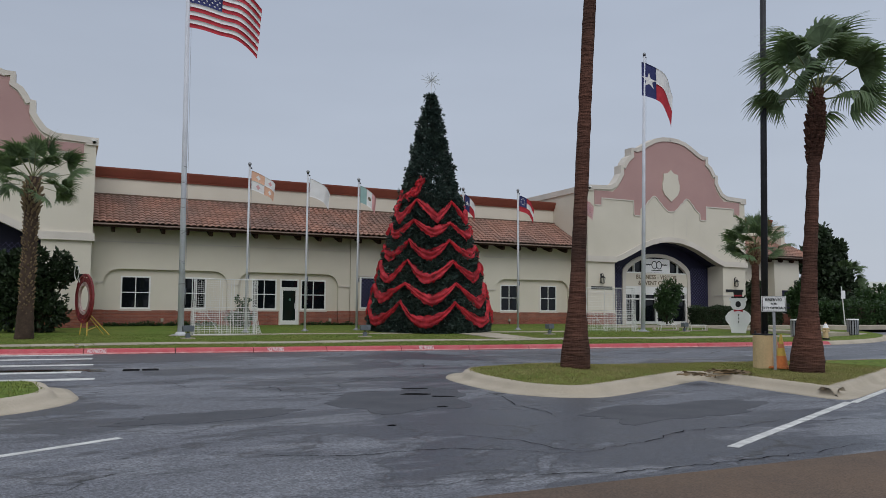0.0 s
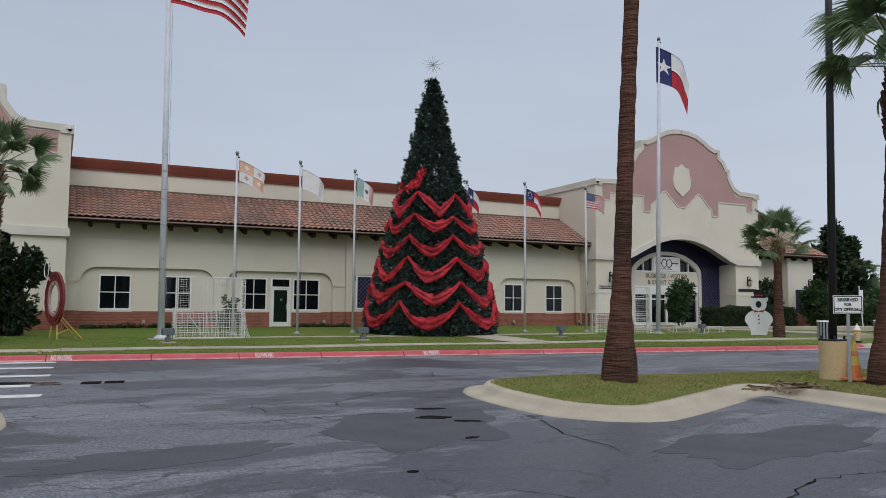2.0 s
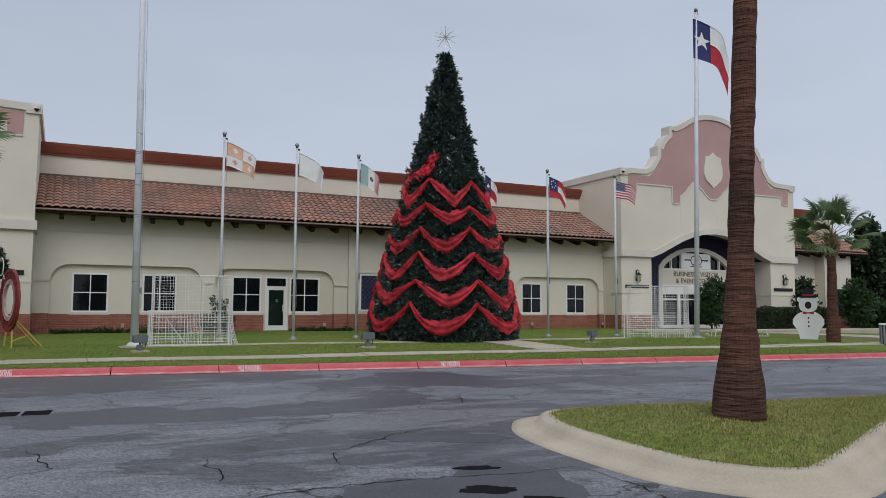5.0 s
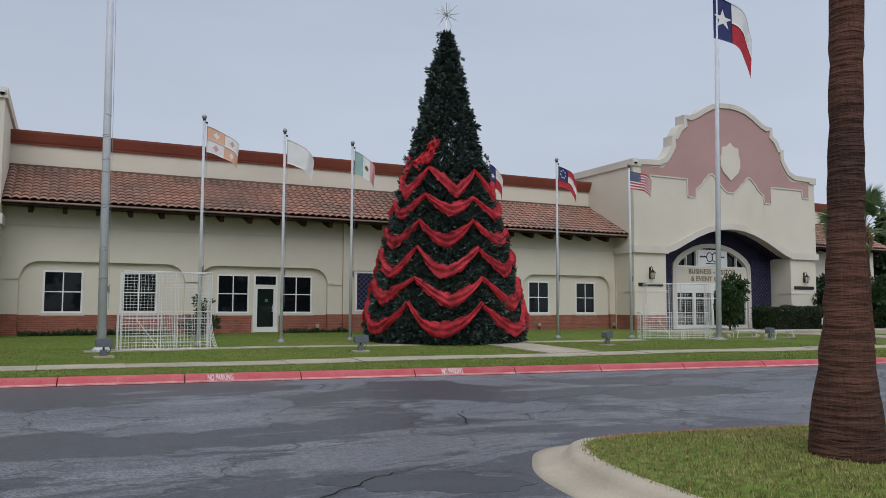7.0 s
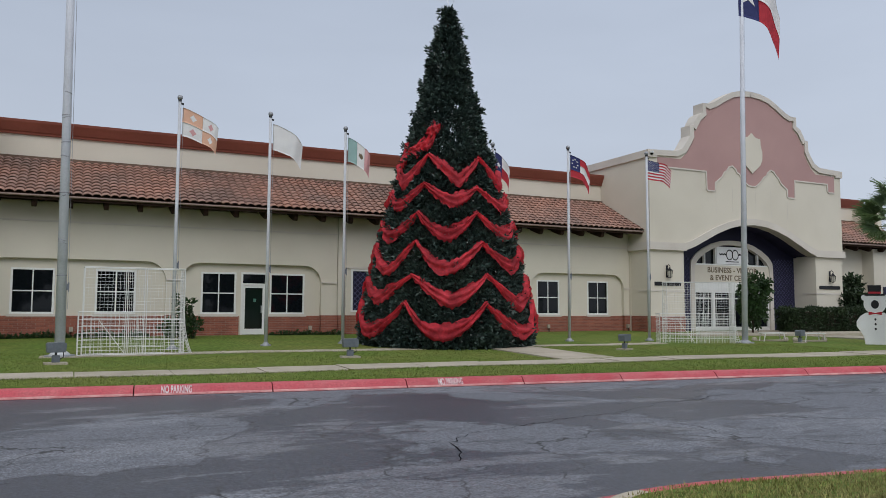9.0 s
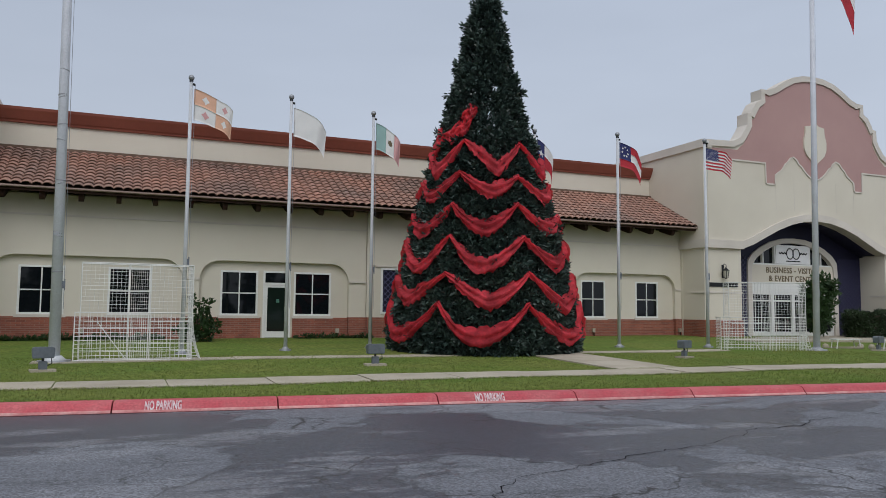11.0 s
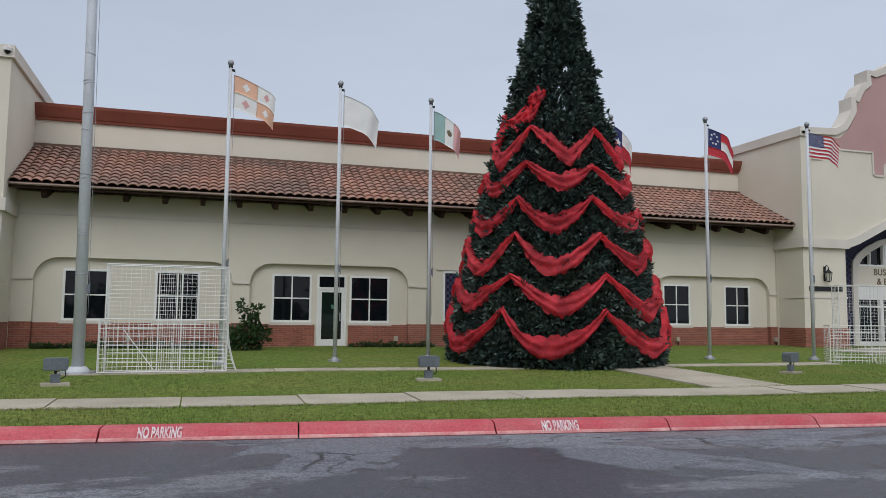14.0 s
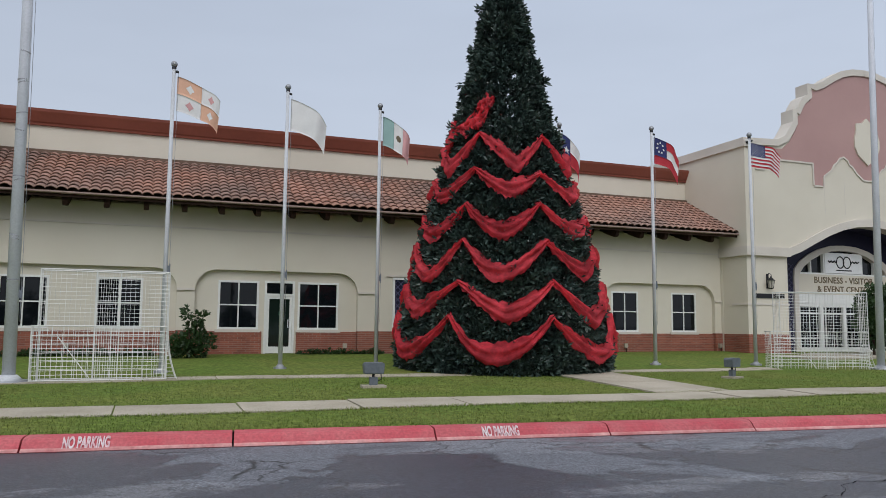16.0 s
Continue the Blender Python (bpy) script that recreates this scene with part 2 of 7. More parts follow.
BRONZE = material("dark_bronze_paint", (0.035, 0.036, 0.042), 0.5, 0.1, 20, 2, 0.05, metal=0.3)
GOLD = material("brass_gold_letter", (0.15, 0.11, 0.06), 0.5, 0.06, 20, 2, 0.0)
GREY_BOX = material("grey_lamp_housing", (0.17, 0.19, 0.22), 0.5, 0.1, 20, 3, 0.05, metal=0.4)
SILVER = material("silver_wire", (0.70, 0.72, 0.74), 0.35, 0.05, 20, 3, 0.0, metal=0.7)


def tulle(name, color, cover=0.8):
    """Thin red net cloth: partly see-through, with creases."""
    m = material(name, color, 0.7, 0.22, 14, 1.6, 0.5, 0.03, tint=[c * 0.75 for c in color])
    n, l = m.node_tree.nodes, m.node_tree.links
    p, out = n["Principled BSDF"], n["Material Output"]
    clear = n.new("ShaderNodeBsdfTransparent")
    clear.inputs[0].default_value = (1.0, 0.75, 0.72, 1)
    soft = n.new("ShaderNodeBsdfTranslucent")
    soft.inputs[0].default_value = (*color, 1)
    m1, m2 = n.new("ShaderNodeMixShader"), n.new("ShaderNodeMixShader")
    m1.inputs[0].default_value, m2.inputs[0].default_value = 0.45, cover
    l.new(p.outputs[0], m1.inputs[1])
    l.new(soft.outputs[0], m1.inputs[2])
    thin, gap = n.new("ShaderNodeTexNoise"), n.new("ShaderNodeMapRange")
    thin.inputs["Scale"].default_value, thin.inputs["Detail"].default_value = 2.6, 7
    where = n.new("ShaderNodeNewGeometry")
    l.new(where.outputs["Position"], thin.inputs["Vector"])
    gap.inputs["From Min"].default_value, gap.inputs["From Max"].default_value = 0.38, 0.60
    gap.inputs["To Min"].default_value, gap.inputs["To Max"].default_value = cover - 0.20, cover + 0.18
    l.new(thin.outputs["Fac"], gap.inputs["Value"])
    l.new(gap.outputs[0], m2.inputs[0])
    l.new(clear.outputs[0], m2.inputs[1])
    l.new(m1.outputs[0], m2.inputs[2])
    l.new(m2.outputs[0], out.inputs["Surface"])
    return m


TULLE = tulle("red_tulle", (0.95, 0.080, 0.110), 0.72)
TULLE_DEEP = tulle("deep_red_tulle", (0.92, 0.065, 0.095), 0.68)


def brick_material():
    """Long thin red bricks on walls that face along y or x."""
    m = bpy.data.materials.new("red_brick_courses")
    m.use_nodes = True
    n, l = m.node_tree.nodes, m.node_tree.links
    p = n["Principled BSDF"]
    geo, sep, add, com = n.new("ShaderNodeNewGeometry"), n.new("ShaderNodeSeparateXYZ"), n.new("ShaderNodeMath"), n.new("ShaderNodeCombineXYZ")
    l.new(geo.outputs["Position"], sep.inputs[0])
    l.new(sep.outputs["X"], add.inputs[0])
    l.new(sep.outputs["Y"], add.inputs[1])
    l.new(add.outputs[0], com.inputs[0])
    l.new(sep.outputs["Z"], com.inputs[1])
    br = n.new("ShaderNodeTexBrick")
    br.inputs["Color1"].default_value, br.inputs["Color2"].default_value = (0.33, 0.105, 0.065, 1), (0.23, 0.075, 0.05, 1)
    br.inputs["Mortar"].default_value = (0.30, 0.20, 0.16, 1)
    br.inputs["Scale"].default_value = 1.0
    br.inputs["Mortar Size"].default_value = 0.006
    br.inputs["Brick Width"].default_value, br.inputs["Row Height"].default_value = 0.30, 0.075
    l.new(com.outputs[0], br.inputs["Vector"])
    no = n.new("ShaderNodeTexNoise")
    no.inputs["Scale"].default_value = 1.6
    l.new(geo.outputs["Position"], no.inputs["Vector"])
    mr = n.new("ShaderNodeMapRange")
    mr.inputs["To Min"].default_value, mr.inputs["To Max"].default_value = 0.65, 1.35
    l.new(no.outputs["Fac"], mr.inputs["Value"])
    hs = n.new("ShaderNodeHueSaturation")
    l.new(br.outputs["Color"], hs.inputs["Color"])
    l.new(mr.outputs[0], hs.inputs["Value"])
    l.new(hs.outputs[0], p.inputs["Base Color"])
    bu = n.new("ShaderNodeBump")
    bu.inputs["Distance"].default_value, bu.inputs["Strength"].default_value, bu.invert = 0.012, 0.6, True
    l.new(br.outputs["Fac"], bu.inputs["Height"])
    l.new(bu.outputs[0], p.inputs["Normal"])
    p.inputs["Roughness"].default_value = 0.88
    return m


BRICK = brick_material()


def asphalt_material():
    """Worn damp asphalt: dark wet patches, pale dry ones, aggregate and cracks."""
    m = bpy.data.materials.new("worn_damp_asphalt")
    m.use_nodes = True
    n, l = m.node_tree.nodes, m.node_tree.links
    p = n["Principled BSDF"]
    geo = n.new("ShaderNodeNewGeometry")
    pos = geo.outputs["Position"]

    def noise_node(scale, detail, rough=0.55, stretch=None, warp=0.0):
        t = n.new("ShaderNodeTexNoise")
        t.inputs["Scale"].default_value, t.inputs["Detail"].default_value, t.inputs["Roughness"].default_value = scale, detail, rough
        t.inputs["Distortion"].default_value = warp
        if stretch:
            mp = n.new("ShaderNodeMapping")
            mp.inputs["Scale"].default_value = stretch
            mp.inputs["Rotation"].default_value = (0, 0, 0.1)
            l.new(pos, mp.inputs[0])
            l.new(mp.outputs[0], t.inputs["Vector"])
        else:
            l.new(pos, t.inputs["Vector"])
        return t.outputs["Fac"]

    def remap(value, a, b, c, d):
        r = n.new("ShaderNodeMapRange")
        for key, v in (("From Min", a), ("From Max", b), ("To Min", c), ("To Max", d)):
            r.inputs[key].default_value = v
        l.new(value, r.inputs["Value"])
        return r.outputs[0]

    def mixed(fac, a, b):
        x = n.new("ShaderNodeMix")
        x.data_type = "RGBA"
        l.new(fac, x.inputs[0])
        for k, v in ((6, a), (7, b)):
            if isinstance(v, tuple):
                x.inputs[k].default_value = v
            else:
                l.new(v, x.inputs[k])
        return x.outputs[2]

    field = noise_node(0.17, 10, 0.60, (0.8, 1.25, 1), 0.5)
    patch = remap(field, 0.488, 0.512, 0, 1)
    rim = n.new("ShaderNodeMath")
    rim.operation = "COMPARE"
    rim.inputs[1].default_value, rim.inputs[2].default_value = 0.496, 0.0035
    l.new(field, rim.inputs[0])
    streak = remap(noise_node(0.30, 12, 0.72, (0.55, 1.5, 1), 0.2), 0.525, 0.560, 0, 1)
    dry = noise_node(5.5, 8, 0.8)
    grain = noise_node(12, 9, 0.9)
    base = mixed(patch, (0.046, 0.051, 0.067, 1), (0.122, 0.128, 0.149, 1))
    ragged = remap(noise_node(0.75, 14, 0.78, (0.5, 1.6, 1), 0.3), 0.545, 0.575, 0, 0.62)
    base = mixed(ragged, base, (0.050, 0.053, 0.063, 1))
    worn = n.new("ShaderNodeMath")
    worn.operation = "MULTIPLY"
    l.new(streak, worn.inputs[0])
    l.new(remap(dry, 0.36, 0.62, 0.35, 0.75), worn.inputs[1])
    base = mixed(worn.outputs[0], base, (0.19, 0.197, 0.22, 1))
    base = mixed(remap(rim.outputs[0], 0, 1, 0, 0.6), base, (0.026, 0.026, 0.030, 1))
    fleck = remap(noise_node(22, 3, 0.6), 0.62, 0.70, 0, 0.6)
    base = mixed(fleck, base, (0.22, 0.21, 0.20, 1))
    vor = n.new("ShaderNodeTexVoronoi")
    vor.feature = "DISTANCE_TO_EDGE"
    vor.inputs["Scale"].default_value = 0.42
    wob = n.new("ShaderNodeTexNoise")
    wob.inputs["Scale"].default_value, wob.inputs["Detail"].default_value = 1.1, 6
    l.new(pos, wob.inputs["Vector"])
    ad = n.new("ShaderNodeMix")
    ad.data_type = "VECTOR"
    ad.inputs[0].default_value = 0.45
    l.new(pos, ad.inputs[4])
    sc = n.new("ShaderNodeVectorMath")
    sc.operation = "MULTIPLY_ADD"
    l.new(wob.outputs["Color"], sc.inputs[0])
    sc.inputs[1].default_value = (1.6, 1.6, 0)
    l.new(pos, sc.inputs[2])
    fl = n.new("ShaderNodeVectorMath")
    fl.operation = "MULTIPLY"
    fl.inputs[1].default_value = (1, 1, 0)
    l.new(sc.outputs[0], fl.inputs[0])
    l.new(fl.outputs[0], vor.inputs["Vector"])
    crack = remap(vor.outputs["Distance"], 0.002, 0.011, 1, 0)
    gate = remap(noise_node(0.25, 3), 0.46, 0.54, 0, 1)
    cg = n.new("ShaderNodeMath")
    cg.operation = "MULTIPLY"
    l.new(crack, cg.inputs[0])
    l.new(gate, cg.inputs[1])
    base = mixed(cg.outputs[0], base, (0.016, 0.016, 0.018, 1))
    hs = n.new("ShaderNodeHueSaturation")
    l.new(base, hs.inputs["Color"])
    chip = n.new("ShaderNodeTexVoronoi")
    chip.inputs["Scale"].default_value = 55
    l.new(pos, chip.inputs["Vector"])
    part_of = n.new("ShaderNodeSeparateColor")
    l.new(chip.outputs["Color"], part_of.inputs[0])
    speckle = n.new("ShaderNodeMath")
    speckle.operation = "MULTIPLY"
    l.new(remap(grain, 0.34, 0.66, 0.72, 1.3), speckle.inputs[0])
    l.new(remap(part_of.outputs[0], 0, 1, 0.5, 1.55), speckle.inputs[1])
    l.new(speckle.outputs[0], hs.inputs["Value"])
    l.new(hs.outputs[0], p.inputs["Base Color"])
    l.new(remap(patch, 0, 1, 0.42, 0.68), p.inputs["Roughness"])
    bu = n.new("ShaderNodeBump")
    bu.inputs["Distance"].default_value, bu.inputs["Strength"].default_value = 0.008, 0.45
    l.new(grain, bu.inputs["Height"])
    l.new(bu.outputs[0], p.inputs["Normal"])
    return m


ASPHALT = asphalt_material()
GRAVEL = material("brown_aggregate_paving", (0.135, 0.088, 0.058), 0.8, 0.35, 55, 0.8, 0.6, 0.012, tint=(0.10, 0.07, 0.052))
WATER = glass_material("rain_puddle", (0.012, 0.012, 0.014), 0.16)
DARK_ASPHALT = material("dark_patched_asphalt", (0.066, 0.069, 0.080), 0.6, 0.22, 30, 1.2, 0.4, 0.008, tint=(0.056, 0.059, 0.070), spec=0.3)
PIT = material("black_iron_shadow", (0.010, 0.010, 0.011), 0.95, 0.1, 20, 3, 0.0, spec=0.05)
HEDGE_BODY = material("dark_brown_hedge_body", (0.055, 0.038, 0.026), 0.95, 0.3, 40, 2, 0.6, 0.02)


# ---- mesh helpers ----
def box(bm, x0, y0, z0, x1, y1, z1):
    return bmesh.ops.create_cube(bm, size=1, matrix=Matrix.Translation(((x0 + x1) / 2, (y0 + y1) / 2, (z0 + z1) / 2)) @ Matrix.Diagonal((abs(x1 - x0), abs(y1 - y0), abs(z1 - z0), 1)))["verts"]


def rod(bm, a, b, r0, r1=None, seg=10, caps=True):
    """A round bar from a to b."""
    a, b = Vector(a), Vector(b)
    d = b - a
    m = Matrix.Translation((a + b) / 2) @ d.to_track_quat("Z", "Y").to_matrix().to_4x4()
    return bmesh.ops.create_cone(bm, cap_ends=caps, segments=seg, radius1=r0, radius2=r0 if r1 is None else r1, depth=d.length, matrix=m)["verts"]


def ball(bm, c, r, seg=12, squash=1.0):
    return bmesh.ops.create_uvsphere(bm, u_segments=seg, v_segments=max(6, seg // 2 + 2), radius=r, matrix=Matrix.Translation(c) @ Matrix.Diagonal((1, 1, squash, 1)))["verts"]


def prism(bm, outline, y0, y1):
    """A flat outline of (x, z) points pushed from y0 to y1."""
    front = [bm.verts.new((x, y0, z)) for x, z in outline]
    back = [bm.verts.new((x, y1, z)) for x, z in outline]
    k = len(outline)
    bm.faces.new(front)
    bm.faces.new(back[::-1])
    for i in range(k):
        bm.faces.new((front[(i + 1) % k], front[i], back[i], back[(i + 1) % k]))


def slab(bm, outline, z0, z1):
    """A flat outline of (x, y) points pushed from z0 up to z1."""
    low = [bm.verts.new((x, y, z0)) for x, y in outline]
    top = [bm.verts.new((x, y, z1)) for x, y in outline]
    k = len(outline)
    bm.faces.new(low[::-1])
    bm.faces.new(top)
    for i in range(k):
        bm.faces.new((low[i], low[(i + 1) % k], top[(i + 1) % k], top[i]))


def finish(name, bm, mat, smooth=False, bevel=0.0):
    if bevel:
        bmesh.ops.bevel(bm, geom=bm.edges[:], offset=bevel, segments=2, affect="EDGES", clamp_overlap=True)
    bmesh.ops.recalc_face_normals(bm, faces=bm.faces[:])
    me = bpy.data.meshes.new(name)
    bm.to_mesh(me)
    bm.free()
    me.materials.append(mat)
    if smooth:
        me.polygons.foreach_set("use_smooth", [True] * len(me.polygons))
    return me


def part(name, bm, mat, parent, label="", smooth=False, bevel=0.0):
    ob = new(name, finish(name, bm, mat, smooth, bevel))
    ob.parent = parent
    return tagged(ob, label)


def thing(name, at=(0, 0, 0), label="", category="", group="", turn=0.0, kind=""):
    ob = new(name)
    ob.empty_display_size = 0.2
    ob.matrix_basis = pose(*at, 0, 0, turn)
    return tagged(ob, label, category, group, kind)


def raw_mesh(name, verts, faces, mat, smooth=False):
    me = bpy.data.meshes.new(name)
    me.from_pydata(verts, [], faces)
    me.materials.append(mat)
    if smooth:
        me.polygons.foreach_set("use_smooth", [True] * len(me.polygons))
    return me


def single(name, bm, mat, label, category, group="", kind="", smooth=False, bevel=0.0):
    return tagged(new(name, finish(name, bm, mat, smooth, bevel)), label, category, group, kind)


# ---- ground, road, kerbs, lawn ----
def lawn_z(x, y):
    return 0.16 + 0.0203 * max(0.0, y - kerb_y(x) - 0.5) + 0.012 * math.sin(0.7 * x + 0.4 * y) * min(1.0, max(0.0, y - kerb_y(x) - 0.5))


def kerb_y(x):
    if x < 27:
        return 27.3 - 0.108 * x
    s = x - 27
    return 24.384 - 0.108 * s + 0.0245 * s * s


bm = bmesh.new()
bmesh.ops.create_grid(bm, x_segments=40, y_segments=40, size=1500)
single("ground", bm, ASPHALT, "grey worn damp asphalt ground with darker wet patches", "ground", kind="structure")

bm = bmesh.new()
slab(bm, [(-30, -40), (40, -40), (40, 5.68), (-30, 5.75)], -0.05, 0.006)
single("pavement", bm, GRAVEL, "brown exposed-aggregate paving beside the asphalt", "pavement", kind="structure")


def strip_mesh(xs, profile, base=kerb_y):
    """A band that follows the kerb line; profile gives (distance behind the line, height)."""
    verts, faces = [], []
    for x in xs:
        slope = (base(x + 0.05) - base(x - 0.05)) / 0.1
        nx, ny = -slope / math.hypot(1, slope), 1 / math.hypot(1, slope)
        for d, z in profile:
            verts.append((x + nx * d, base(x) + ny * d, z))
    k = len(profile)
    for i in range(len(xs) - 1):
        for j in range(k - 1):
            a = i * k + j
            faces.append((a, a + k, a + k + 1, a + 1))
    n0 = len(xs) - 1
    faces.append(tuple(range(k - 1, -1, -1)))
    faces.append(tuple(n0 * k + j for j in range(k)))
    return verts, faces


KERB_FACE = [(0.0, -0.05), (0.0, 0.02), (0.03, 0.045), (0.09, 0.12), (0.13, 0.150), (0.19, 0.165), (0.42, 0.17), (0.44, 0.155), (0.44, -0.05)]
kerb = thing("kerb", (0, 0, 0), "long concrete kerb painted faded red along the road", "kerb", kind="structure")
x = -41.0
joints = []
while x < 45:
    joints.append(x)
    x += 2.62 + 0.15 * math.sin(3.1 * x)
for a, b in zip(joints, joints[1:]):
    xs = [a + 0.012 + (b - a - 0.024) * i / 4 for i in range(5)]
    painted = b < 33
    v, f = strip_mesh(xs, KERB_FACE)
    ob = new("kerb_section", raw_mesh("kerb_section", v, f, KERB_RED if painted else KERB_STONE))
    ob.parent = kerb
    if painted:
        v, f = strip_mesh(xs, [(-0.004, 0.004), (-0.012, 0.012), (0.002, 0.034), (0.027, 0.05), (0.02, 0.01)])
        lip = new("kerb_lip", raw_mesh("kerb_lip", v, f, KERB_LIP))
        lip.parent = ob

# lawn behind the kerb, rising gently to the building
verts, faces = [], []
GX = [-90 + 2.0 * i for i in range(0, 31)] + [-29 + 1.0 * i for i in range(0, 76)] + [48 + 3.0 * i for i in range(0, 30)]
GY = [0, 0.4, 1, 1.8, 2.6, 3.4, 4.4, 5.5, 7, 9, 11, 13, 15, 17, 19, 23, 28, 36, 50, 80, 140]
for gx in GX:
    for d in GY:
        y = kerb_y(min(gx, 60)) + 0.43 + d
        z = lawn_z(min(gx, 60), min(y, 46)) - (0.012 if d == 0 else 0.0)
        verts.append((gx, y, z))
k = len(GY)
for i in range(len(GX) - 1):
    for j in range(k - 1):
        a = i * k + j
        faces.append((a, a + k, a + k + 1, a + 1))
tagged(new("lawn", raw_mesh("lawn", verts, faces, GRASS, True)), "green mown lawn in front of the building", "lawn", kind="structure")


# ---- pavement slabs across the lawn ----
def walk_slabs(name, label, x0, x1, near, width, step, rise=0.02):
    walkway = thing(name, (0, 0, 0), label, "pavement", kind="structure")
    x = x0
    while x < x1:
        e = min(x + step, x1)
        bm = bmesh.new()
        a, b = x + 0.012, e - 0.012
        mid = (a + b) / 2
        z = lawn_z(mid, near(mid) + width / 2) + rise
        z0, z1 = lawn_z(mid, near(mid)) + rise, lawn_z(mid, near(mid) + width) + rise
        pts = [(a, near(a), z0), (b, near(b), z0), (b, near(b) + width, z1), (a, near(a) + width, z1)]
        low = [bm.verts.new((p[0], p[1], p[2] - 0.12)) for p in pts]
        top = [bm.verts.new(p) for p in pts]
        bm.faces.new(top)
        bm.faces.new(low[::-1])
        for i in range(4):
            bm.faces.new((low[i], low[(i + 1) % 4], top[(i + 1) % 4], top[i]))
        part("paving_slab", bm, CONCRETE, walkway)
        x = e
    return walkway


walk_slabs("pavement_kerbside", "pale concrete pavement slabs running along the lawn", -40, 45, lambda x: 28.75 - 0.035 * (x - 5) + (0.02 * (x - 30) ** 2 if x > 30 else 0), 1.25, 1.95)
walk_slabs("pavement_flagpoles", "narrow pale concrete path along the flagpoles", 4.0, 25.5, lambda x: 34.35 + 0.004 * (x - 4), 0.75, 1.6)
# path from the tree to the pavement
bm = bmesh.new()
for y0, y1 in ((29.5, 31.69), (31.71, 34.3)):
    low, top = [], []
    for px, py in ((17.3, y0), (19.25, y0), (19.25, y1), (17.3, y1)):
        z = lawn_z(18.3, py) + 0.026
        low.append(bm.verts.new((px, py, z - 0.12)))
        top.append(bm.verts.new((px, py, z)))
    bm.faces.new(top)
    bm.faces.new(low[::-1])
    for i in range(4):
        bm.faces.new((low[i], low[(i + 1) % 4], top[(i + 1) % 4], top[i]))
single("path", bm, CONCRETE, "short concrete path from the tree to the pavement", "path", kind="structure")
# drive in front of the entrance
bm = bmesh.new()
slab(bm, [(31.0, 38.4), (60, 38.4), (60, 41.2), (44.0, 41.6), (44.0, 44.3), (33.6, 44.3), (33.6, 41.6), (31.0, 41.0)], 0.2, 0.50)
slab(bm, [(36.8, 28.3), (39.6, 29.0), (41.0, 38.5), (38.0, 38.5)], 0.1, 0.40)
single("entrance_terrace", bm, CONCRETE, "concrete terrace in front of the arched entrance", "terrace", kind="structure")


# ---- planted islands in the car park ----
def rounded(points, r=0.6, n=4):
    out = []
    k = len(points)
    for i in range(k):
        p, a, b = Vector(points[i][:2]), Vector(points[i - 1][:2]), Vector(points[(i + 1) % k][:2])
        d1, d2 = (a - p), (b - p)
        q = min(points[i][2] if len(points[i]) > 2 else r, d1.length * 0.45, d2.length * 0.45)
        s, e = p + d1.normalized() * q, p + d2.normalized() * q
        for j in range(n + 1):
            u = j / n
            out.append(tuple(s * (1 - u) ** 2 + p * 2 * u * (1 - u) + e * u ** 2))
    return out


def inset(points, d):
    """Moves a closed outline (anticlockwise) inwards by d."""
    out = []
    k = len(points)
    for i in range(k):
        p, a, b = Vector(points[i]), Vector(points[i - 1]), Vector(points[(i + 1) % k])
        t = ((p - a).normalized() + (b - p).normalized())
        t = t.normalized() if t.length > 1e-6 else (b - p).normalized()
        out.append((p.x - t.y * d, p.y + t.x * d))
    return out


def edge_gap(q, outline):
    """Distance from a point to a closed outline."""
    best = 1e9
    for i in range(len(outline)):
        a, b = Vector(outline[i - 1]), Vector(outline[i])
        d = b - a
        u = max(0.0, min(1.0, (Vector(q) - a).dot(d) / max(d.length_squared, 1e-9)))
        best = min(best, (a + d * u - Vector(q)).length)
    return best


def turf_z(x, y, outline):
    """The turf swells gently round the foot of the tall palm."""
    rise = max(0.0, min(1.0, (edge_gap((x, y), outline) - 0.6) / 1.3))
    return 0.168 + 0.15 * rise * math.exp(-((x - 9.9) / 1.9) ** 2)


